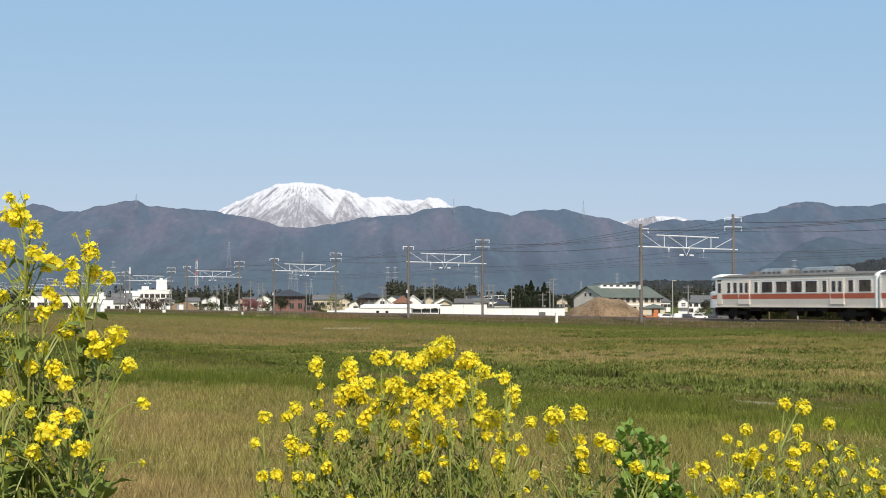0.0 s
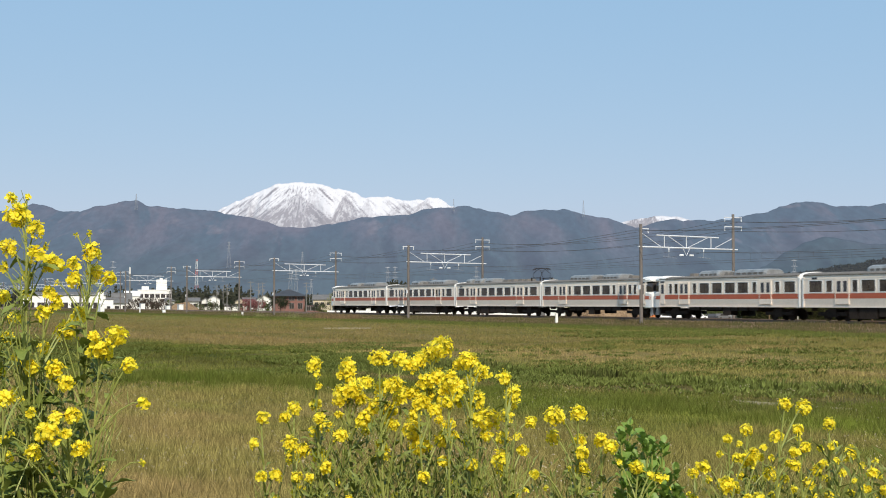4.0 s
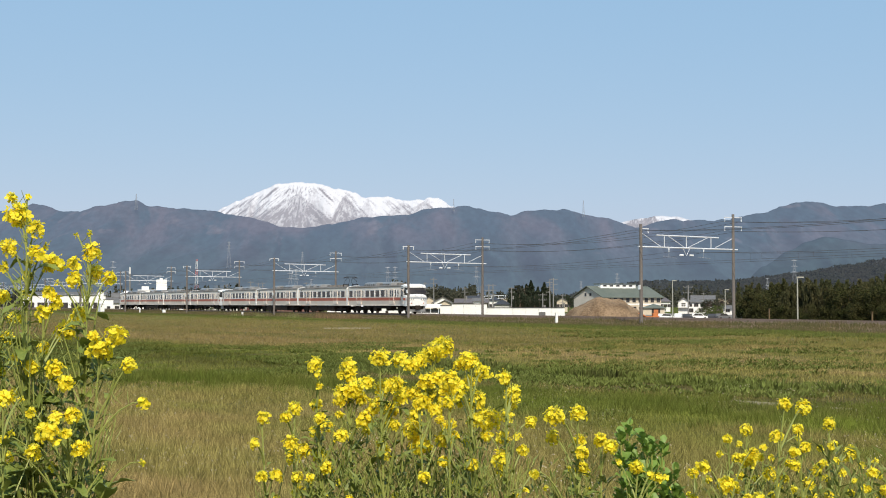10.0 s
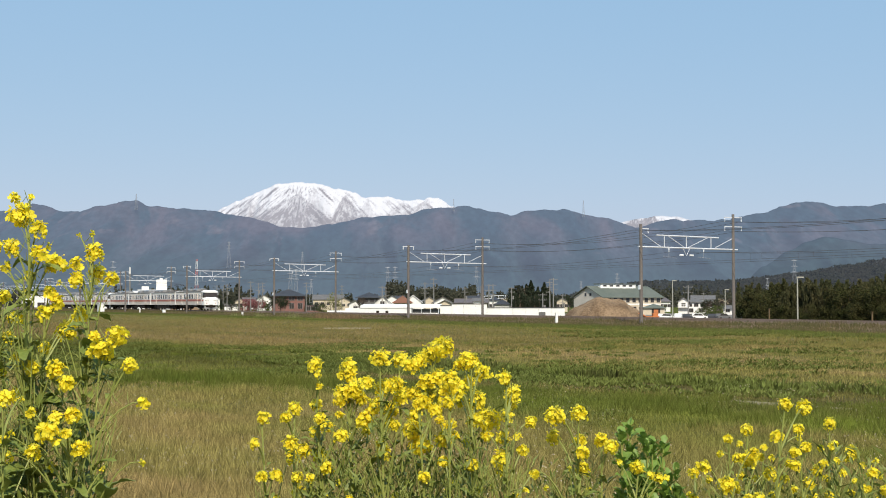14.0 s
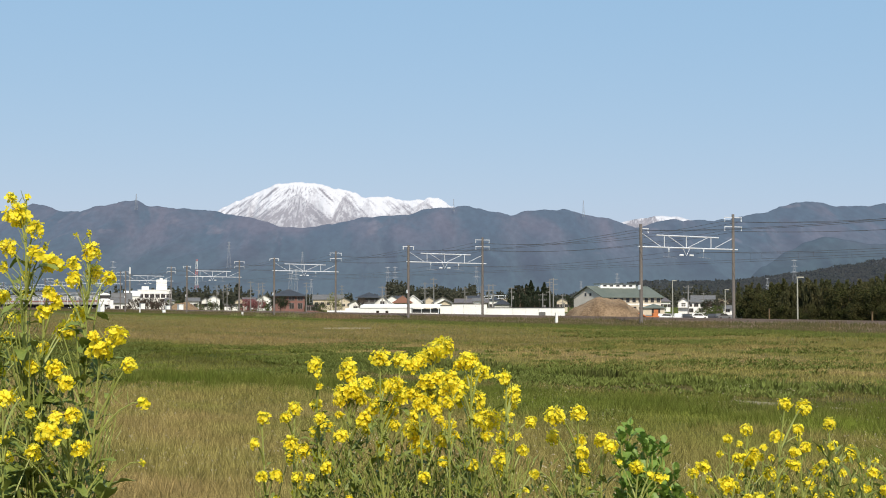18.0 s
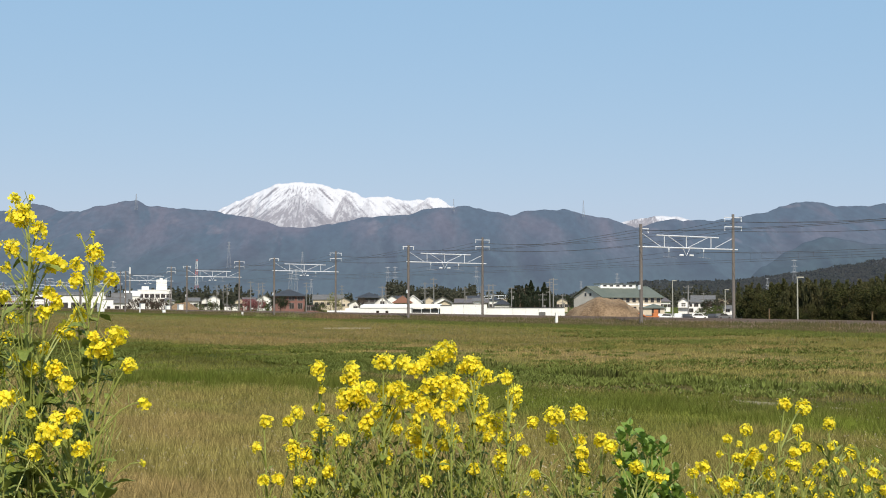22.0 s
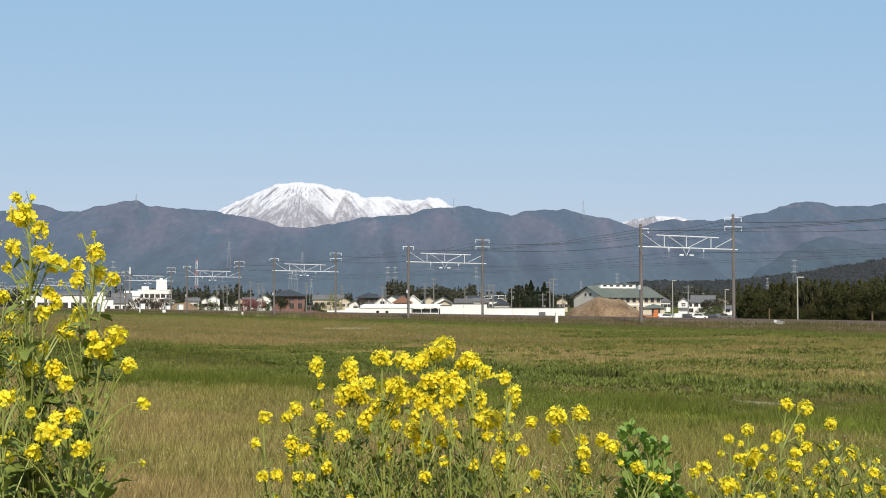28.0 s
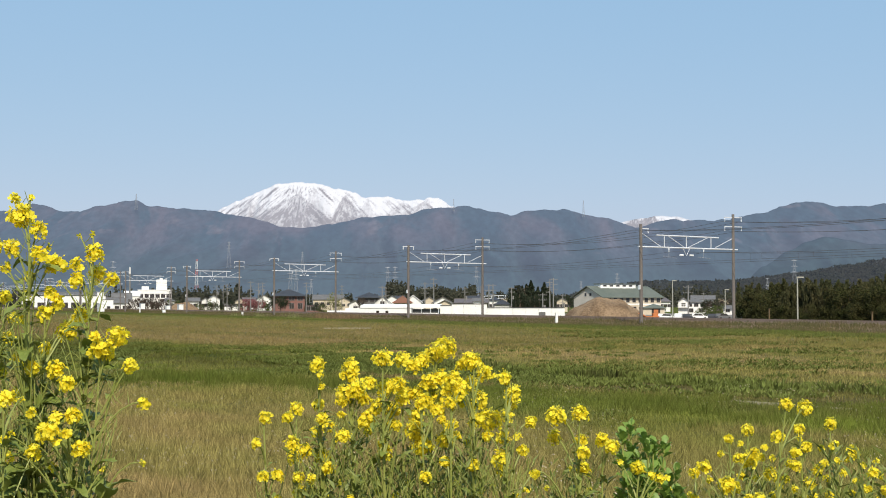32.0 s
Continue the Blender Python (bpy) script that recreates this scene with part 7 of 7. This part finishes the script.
def undergrowth(name, label, count, x0, x1, y0, y1, z0, z1, seed):
    """A tangle of narrow upright leaves and thin shoots round the feet of the plants, thinning upwards."""
    rs, leaf, rnd = np.random.RandomState(seed), Mesh(), random.Random(seed)
    for _ in range(count):
        x, y = rnd.uniform(x0, x1), rnd.uniform(y0, y1)
        if noise.noise((x * 9, y * 5, seed)) < -0.25:
            continue
        c = Vector((x, y, z0 + (z1 - z0) * rnd.random() ** 1.9))
        l, w = rnd.uniform(0.02, 0.06), rnd.uniform(0.002, 0.0055)
        d = Vector((rnd.gauss(0, 0.5), rnd.gauss(0, 0.5), 1)).normalized()
        a = rnd.uniform(0, 3.14)
        e = d.cross(Vector((math.cos(a), math.sin(a), 0.2))).normalized() * w
        bend = Vector((rnd.gauss(0, 0.25), rnd.gauss(0, 0.25), -0.15)) * l
        leaf.v += [c, c + d * l * 0.45 + e, c + d * l + bend, c + d * l * 0.45 - e]
        n = len(leaf.v)
        leaf.f.append((n - 4, n - 3, n - 2, n - 1))
    for _ in range(count // 25):
        x, y, z = rnd.uniform(x0, x1), rnd.uniform(y0, y1), rnd.uniform(z0 + 0.1, z1)
        leaf.tube([(x, y, z0 - 0.3), (x + rnd.gauss(0, 0.02), y, (z0 + z) / 2), (x + rnd.gauss(0, 0.05), y, z)], [0.003, 0.002, 0.001], 4, False)
    tagged(leaf.done(name, M_SHOOT), label, "leaves", kind="stuff")


def flowers():
    undergrowth("undergrowth", "dense green tangle of leaves under the bushy rape", 1500, -0.36, 0.11, 3.3, 3.75, 1.45, 1.70, 61)
    undergrowth("undergrowth", "dark green leaves low among the tall rape", 700, -0.90, -0.70, 2.5, 2.8, 1.5, 1.9, 62)
    undergrowth("undergrowth", "green leaves low among slender rape plants", 380, 0.2, 0.40, 3.25, 3.6, 1.45, 1.64, 63)
    undergrowth("undergrowth", "green leaves at the feet of the outermost rape", 700, 0.95, 1.3, 3.5, 3.8, 1.4, 1.66, 65)
    undergrowth("undergrowth", "sparse green leaves at the feet of branching rape", 500, 0.64, 1.24, 3.55, 3.95, 1.4, 1.57, 64)
    rape_plant("tall flowering rape plant with broad leaves", -0.768, 2.6, SWAY_LEFT_TOP, 120, 1.05, ((-0.802, 2.222, 5.6), (-0.811, 2.251, 2.1), (-0.784, 2.252, 1.4), (-0.764, 2.195, 3.3), (-0.819, 2.161, 4), (-0.77, 2.148, 3.7), (-0.736, 2.132, 4.7), (-0.747, 2.16, 1.4), (-0.785, 2.102, 2.3), (-0.826, 2.121, 2.3)))
    rape_plant("tall flowering rape plant with broad leaves", -0.731, 2.62, SWAY_LEFT_TOP, 120, 1.05, ((-0.667, 2.154, 4.2), (-0.695, 2.179, 1.2), (-0.669, 2.185, 1.2), (-0.662, 2.113, 4.2), (-0.63, 2.103, 3.1), (-0.697, 2.1, 3.1), (-0.702, 2.13, 2.8), (-0.731, 2.09, 1.9)))
    rape_plant("tall flowering rape plant with broad leaves", -0.775, 2.66, SWAY_LEFT_MID, 120, 1.05, ((-0.723, 2.007, 5.3), (-0.697, 2.034, 3.6), (-0.767, 2.038, 3.3), (-0.743, 2.058, 3.1), (-0.759, 2.073, 2.9), (-0.769, 1.969, 2.9), (-0.829, 2.025, 2.1), (-0.819, 1.949, 2.1)))
    rape_plant("tall flowering rape plant with broad leaves", -0.704, 2.56, SWAY_LEFT_MID, 120, 1.05, ((-0.633, 1.972, 5.1), (-0.602, 1.997, 4.6), (-0.581, 1.94, 3), (-0.647, 1.995, 2.5), (-0.72, 1.934, 4.1), (-0.7, 1.909, 3.7), (-0.757, 1.937, 3.2), (-0.811, 1.88, 3.7)))
    rape_plant("tall flowering rape plant with broad leaves", -0.693, 2.5, SWAY_LEFT_LOW, 80, 1.1, ((-0.669, 1.855, 3.8), (-0.708, 1.826, 4.9), (-0.698, 1.848, 2.7), (-0.678, 1.82, 2.5), (-0.649, 1.797, 3.8), (-0.735, 1.787, 3.1), (-0.782, 1.777, 2.2), (-0.741, 1.858, 2), (-0.537, 1.873, 2.2), (-0.61, 1.754, 1.7), (-0.541, 1.766, 1.3), (-0.702, 1.759, 1.8), (-0.79, 1.81, 1.8)))
    rape_plant("tall flowering rape plant with broad leaves", -0.862, 2.72, SWAY_LEFT_MID, 120, 0.85, ((-0.864, 2.069, 2.9), (-0.855, 1.989, 2.7), (-0.884, 2.169, 4.4), (-0.833, 2.024, 2.2), (-0.826, 1.936, 2.4), (-0.839, 1.88, 2.4), (-0.893, 1.969, 3.7), (-0.868, 1.919, 2.2), (-0.82, 2.074, 2)))
    rape_plant("tall flowering rape plant with broad leaves", -0.756, 2.45, SWAY_LEFT_LOW, 80, 1.1, ((-0.776, 1.872, 1.5), (-0.761, 1.822, 1.5), (-0.794, 1.787, 2.0), (-0.744, 1.882, 1.3)))
    rape_plant("bushy rape plant thick with yellow flowers", -0.361, 3.35, SWAY_CENTRE, 90, 0.7, ((-0.438, 1.779, 3.8), (-0.457, 1.718, 2.7), (-0.381, 1.782, 3), (-0.357, 1.803, 3.8), (-0.366, 1.72, 4.1), (-0.361, 1.688, 4.1), (-0.335, 1.704, 4.1), (-0.436, 1.64, 3), (-0.397, 1.643, 3.5), (-0.35, 1.638, 3), (-0.32, 1.636, 2.4), (-0.349, 1.604, 3.8), (-0.402, 1.585, 2.4)))
    rape_plant("bushy rape plant thick with yellow flowers", -0.269, 3.4, SWAY_CENTRE, 90, 0.7, ((-0.311, 1.907, 4.1), (-0.312, 1.807, 3.2), (-0.3, 1.775, 3), (-0.283, 1.757, 3.8), (-0.315, 1.741, 3), (-0.297, 1.685, 4.1), (-0.283, 1.657, 3.8), (-0.25, 1.734, 4.1), (-0.307, 1.879, 1.9), (-0.304, 1.852, 1.9)))
    rape_plant("bushy rape plant thick with yellow flowers", -0.203, 3.45, SWAY_CENTRE, 90, 0.7, ((-0.235, 1.901, 4.9), (-0.253, 1.877, 2.6), (-0.252, 1.835, 4.9), (-0.256, 1.813, 3.2), (-0.214, 1.842, 5.5), (-0.186, 1.86, 3.9), (-0.259, 1.778, 2.1), (-0.17, 1.804, 4.5), (-0.196, 1.767, 4.5), (-0.231, 1.87, 2.9), (-0.189, 1.736, 2.1), (-0.203, 1.82, 3.6)))
    rape_plant("bushy rape plant thick with yellow flowers", -0.13, 3.38, SWAY_CENTRE, 90, 0.7, ((-0.153, 1.926, 5.1), (-0.143, 1.85, 4.8), (-0.113, 1.861, 5.1), (-0.13, 1.798, 4.1), (-0.106, 1.825, 3.5), (-0.143, 1.694, 4.1), (-0.149, 1.715, 2.9), (-0.226, 1.581, 2.5), (-0.178, 1.784, 4.1), (-0.088, 1.839, 3.2), (-0.13, 1.763, 3.8), (-0.116, 1.759, 2.5)))
    rape_plant("bushy rape plant thick with yellow flowers", -0.054, 3.42, SWAY_CENTRE, 90, 0.7, ((-0.109, 1.92, 4.5), (-0.08, 1.906, 4.2), (-0.057, 1.917, 4.2), (-0.027, 1.937, 5.5), (0.006, 1.951, 5.5), (-0.047, 1.864, 4.8), (-0.013, 1.876, 4.8), (0.015, 1.871, 4.2), (-0.068, 1.834, 4.2), (-0.027, 1.822, 5.5), (0.001, 1.843, 3.9), (-0.078, 1.746, 5.1), (-0.054, 1.711, 5.8), (-0.068, 1.781, 4.2)))
    rape_plant("bushy rape plant thick with yellow flowers", 0.022, 3.36, SWAY_CENTRE, 90, 0.7, ((-0.001, 1.73, 4.7), (-0.044, 1.637, 3), (0.004, 1.673, 3.2), (-0.019, 1.799, 3.5), (-0.047, 1.826, 3.5), (0.015, 1.815, 3.8), (-0.008, 1.774, 2.5), (0.022, 1.765, 2.5), (-0.06, 1.813, 3.2), (0.038, 1.84, 3.2), (0.029, 1.737, 2.2), (0.001, 1.758, 2.2)))
    rape_plant("bushy rape plant thick with yellow flowers", 0.072, 3.48, SWAY_CENTRE, 90, 0.7, ((0.072, 1.915, 5.2), (0.094, 1.882, 4.9), (0.04, 1.904, 3.6), (0.034, 1.847, 5.6), (0.065, 1.858, 3.9), (0.087, 1.816, 5.2), (0.115, 1.769, 6.2), (0.077, 1.764, 4.2), (0.044, 1.811, 3.6), (0.072, 1.652, 3.6), (0.058, 1.705, 2.3), (0.101, 1.726, 2.3)))
    rape_plant("bushy rape plant thick with yellow flowers", 0.155, 3.33, SWAY_CALM, 90, 0.7, ((0.152, 1.877, 4.1), (0.169, 1.842, 4.7), (0.164, 1.812, 2.8), (0.152, 1.785, 3.8), (0.144, 1.733, 3.8), (0.137, 1.686, 4.7), (0.144, 1.659, 3.8), (0.211, 1.771, 3.1), (0.192, 1.702, 3.1), (0.106, 1.737, 2.7), (0.22, 1.645, 2.5), (0.174, 1.589, 3), (0.178, 1.736, 2.2)))
    rape_plant("young leafy rape plant with few small flowers", -0.331, 3.62, SWAY_CENTRE, 130, 1.15, ((-0.349, 1.576, 1.9), (-0.272, 1.588, 1.6), (-0.309, 1.555, 2.1)))
    rape_plant("young leafy rape plant with few small flowers", -0.197, 3.6, SWAY_CENTRE, 130, 1.15, ((-0.212, 1.597, 1.9), (-0.17, 1.572, 2.1), (-0.234, 1.564, 1.6)))
    rape_plant("young leafy rape plant with few small flowers", -0.073, 3.65, SWAY_CENTRE, 130, 1.15, ((-0.092, 1.584, 1.9), (-0.036, 1.566, 1.6), (-0.125, 1.551, 1.9)))
    rape_plant("young leafy rape plant with few small flowers", 0.053, 3.6, SWAY_CENTRE, 130, 1.15, ((0.031, 1.59, 1.9), (0.094, 1.572, 2.1), (0.009, 1.567, 1.6)))
    rape_plant("young leafy rape plant with few small flowers", 0.17, 3.58, SWAY_CENTRE, 130, 1.15, ((0.126, 1.584, 1.6), (0.213, 1.575, 1.8)))
    rape_plant("young leafy rape plant with few small flowers", 0.287, 3.5, SWAY_RIGHT, 130, 1.15, ((0.259, 1.589, 1.5), (0.366, 1.586, 1.5)))
    rape_plant("young leafy rape plant with few small flowers", 0.588, 3.55, SWAY_RIGHT, 130, 1.15, ((0.574, 1.579, 1.6), (0.625, 1.567, 1.6)))
    rape_plant("slender rape plant with small yellow heads", 0.304, 3.3, SWAY_RIGHT, 50, 0.75, ((0.267, 1.789, 5.1), (0.261, 1.739, 3.7), (0.217, 1.65, 2), (0.321, 1.797, 4.5), (0.326, 1.733, 3.4), (0.329, 1.702, 3.4), (0.331, 1.666, 4), (0.299, 1.661, 1.7)))
    rape_plant("slender rape plant with small yellow heads", 0.386, 3.25, SWAY_RIGHT, 50, 0.75, ((0.369, 1.738, 3.6), (0.393, 1.721, 3.6), (0.41, 1.681, 1.8), (0.456, 1.672, 3.9), (0.483, 1.653, 1.9), (0.503, 1.648, 2.5), (0.519, 1.645, 1.7)))
    rape_plant("low rape plant with scattered yellow heads", 0.794, 3.7, SWAY_RIGHT, 34, 0.65, ((0.911, 1.789, 3.9), (0.957, 1.78, 4.5), (0.809, 1.718, 3.6), (0.888, 1.704, 4.2), (0.757, 1.694, 2.7), (0.93, 1.66, 3.3), (0.809, 1.644, 5.1), (0.825, 1.66, 3), (0.865, 1.604, 4.2), (0.938, 1.623, 3.3), (0.906, 1.589, 2.6), (0.847, 1.645, 2.4)))
    rape_plant("low rape plant with scattered yellow heads", 0.707, 3.6, SWAY_RIGHT, 34, 0.65, ((0.677, 1.634, 3.5), (0.651, 1.617, 3.2), (0.733, 1.59, 5.3), (0.648, 1.55, 3.2), (0.685, 1.597, 2.1), (0.817, 1.549, 3.8), (0.788, 1.55, 2.6), (0.758, 1.656, 2.9)))
    rape_plant("low rape plant with scattered yellow heads", 1.027, 3.75, SWAY_RIGHT, 34, 0.65, ((1.042, 1.732, 3.7), (0.958, 1.716, 3.1), (0.977, 1.667, 3.4), (1.05, 1.67, 3.1), (1.101, 1.655, 4), (1.084, 1.635, 2.1), (1.004, 1.606, 3.4), (0.986, 1.568, 3.7), (1.047, 1.537, 4), (0.969, 1.528, 2.8), (1.027, 1.624, 2.1)))
    rape_plant("low rape plant with scattered yellow heads", 1.111, 3.65, SWAY_RIGHT, 34, 0.65, ((1.125, 1.611, 3.3), (1.156, 1.566, 3), (1.111, 1.569, 2.7), (1.079, 1.588, 1.8), (1.134, 1.636, 1.8), (1.201, 1.599, 3.6), (1.216, 1.658, 3)))
    rape_plant("low rape plant with scattered yellow heads", 0.874, 3.85, SWAY_RIGHT, 34, 0.65, ((0.819, 1.665, 1.9), (0.886, 1.656, 2), (0.908, 1.627, 1.9), (0.984, 1.681, 1.9), (0.955, 1.613, 2.2), (0.929, 1.546, 2.2), (0.827, 1.577, 2.5), (0.811, 1.539, 2.5), (0.908, 1.524, 2.2), (0.866, 1.571, 2.2), (0.764, 1.637, 1.9)))
    rape_plant("low rape plant with scattered yellow heads", 1.08, 3.8, SWAY_RIGHT, 34, 0.65, ((1.03, 1.658, 1.9), (1.048, 1.577, 2.2), (1.092, 1.592, 2.2), (1.111, 1.537, 2.2), (1.142, 1.611, 1.9), (1.191, 1.583, 2), (1.076, 1.623, 1.9), (0.955, 1.546, 2.2), (1.013, 1.53, 2.2), (1.188, 1.518, 2.5)))
    round_leaved_plant()


# ---- two white butterflies ----
def butterfly():
    b = thing("butterfly", "small white butterfly in flight", "butterfly", "butterflies over the field")
    Mesh().tube([(0, -0.010, 0), (0, 0, 0.001), (0, 0.010, 0)], [0.0008, 0.0018, 0.001], 6).done("body", M_DARK, b)
    wings = []
    for sgn in (-1, 1):
        pts = [(0, 0.004), (0.012, 0.020), (0.026, 0.019), (0.024, 0.006), (0.020, -0.004), (0.020, -0.015), (0.008, -0.016), (0, -0.004)]
        lo, hi = [(sgn * x, y, -0.0002) for x, y in pts], [(sgn * x, y, 0.0002) for x, y in pts]
        wings.append((Mesh().rings([lo, hi]).done("wing", M_PORC, b), sgn))
    return b, wings


FLY_A = ((0, 2.9, 6, 1.92), (26.0, 2.9, 6, 1.9), (27.6, 2.2, 6, 1.95), (28.0, 1.457, 6.0, 1.957), (28.1, 1.274, 6.0, 1.915), (28.2, 0.972, 6.0, 1.898), (28.3, 0.649, 6.0, 1.837), (28.4, 0.301, 6.0, 1.786), (28.5, -0.13, 6.0, 1.84), (28.6, -0.558, 6.0, 1.869), (28.7, -1.009, 6.0, 1.903), (28.9, -1.7, 6.2, 1.95), (29.2, -2.7, 6.5, 2.0), (32, -4.5, 6.5, 2.0))
FLY_B = ((0, 4.2, 5.6, 1.9), (26.0, 4.2, 5.6, 1.9), (28.0, 2.3, 5.6, 1.9), (28.4, 1.614, 5.6, 1.876), (28.5, 1.239, 5.6, 1.853), (28.6, 0.841, 5.6, 1.799), (28.75, 0.25, 5.6, 1.80), (28.9, -0.615, 5.6, 1.817), (29.0, -1.145, 5.6, 1.785), (29.2, -2.1, 5.6, 1.8), (29.5, -3.2, 5.6, 1.8), (32, -5.0, 5.6, 1.9))


ground()
mountains()
track_bed()
for k in range(-1, 12):
    gantry(102.8 + 50 * k)
wires()
CARS = train()
village()
white_sheds()
heap("soil_mound", "large bare heap of dry brown soil", 23.0, 198, 6.6, 6.0, 3.75, 3)
heap("soil_mound", "small bare heap of brown soil by the line", -64.4, 344, 4.9, 4.0, 3.3, 8)
poles_and_towers()
trees()
small_town_things()
field()
flowers()
FLIES = [butterfly(), butterfly()]


def motions():
    # the train draws away along the near track
    for i, (car, turn) in enumerate(CARS):
        walk(car, [(t, on_line(D_NEAR, s - 20 * i - 10, RAIL, turn)) for t, s in HEAD])
    # the plants lean in the wind about a point part-way up their stems
    for plant, root, sway in PLANTS:
        pivot = root + Vector((0, 0, 0.75 if plant.location.x < -0.6 else 0.55))
        rows = []
        sink, share = SINKS.get(sway, (((0, 0), (32, 0)), 0.0))
        for t, mm in sway:
            turn = Matrix.Rotation(mm / 1000 / 0.62, 4, "Y") @ Matrix.Rotation(abs(mm) / 1000 * 0.25, 4, "X")
            down = between(sink, t) * share / 1000
            rows.append((t, Matrix.Translation(pivot - Vector((0, 0, down))) @ turn @ Matrix.Translation(root - pivot)))
        walk(plant, rows)
    for (fly, wings), path in zip(FLIES, (FLY_A, FLY_B)):
        walk(fly, [(t, pose(x, y, z, 0, 0, 85)) for t, x, y, z in path])
        for wing, sgn in wings:
            beats = [(0, 20), (27.9, 20)] + [(28 + k * 0.1, (50, -20)[k % 2]) for k in range(12)] + [(29.4, 20), (32, 20)]
            walk(wing, [(t, pose(0, 0, 0, 0, -sgn * a, 0)) for t, a in beats])


motions()
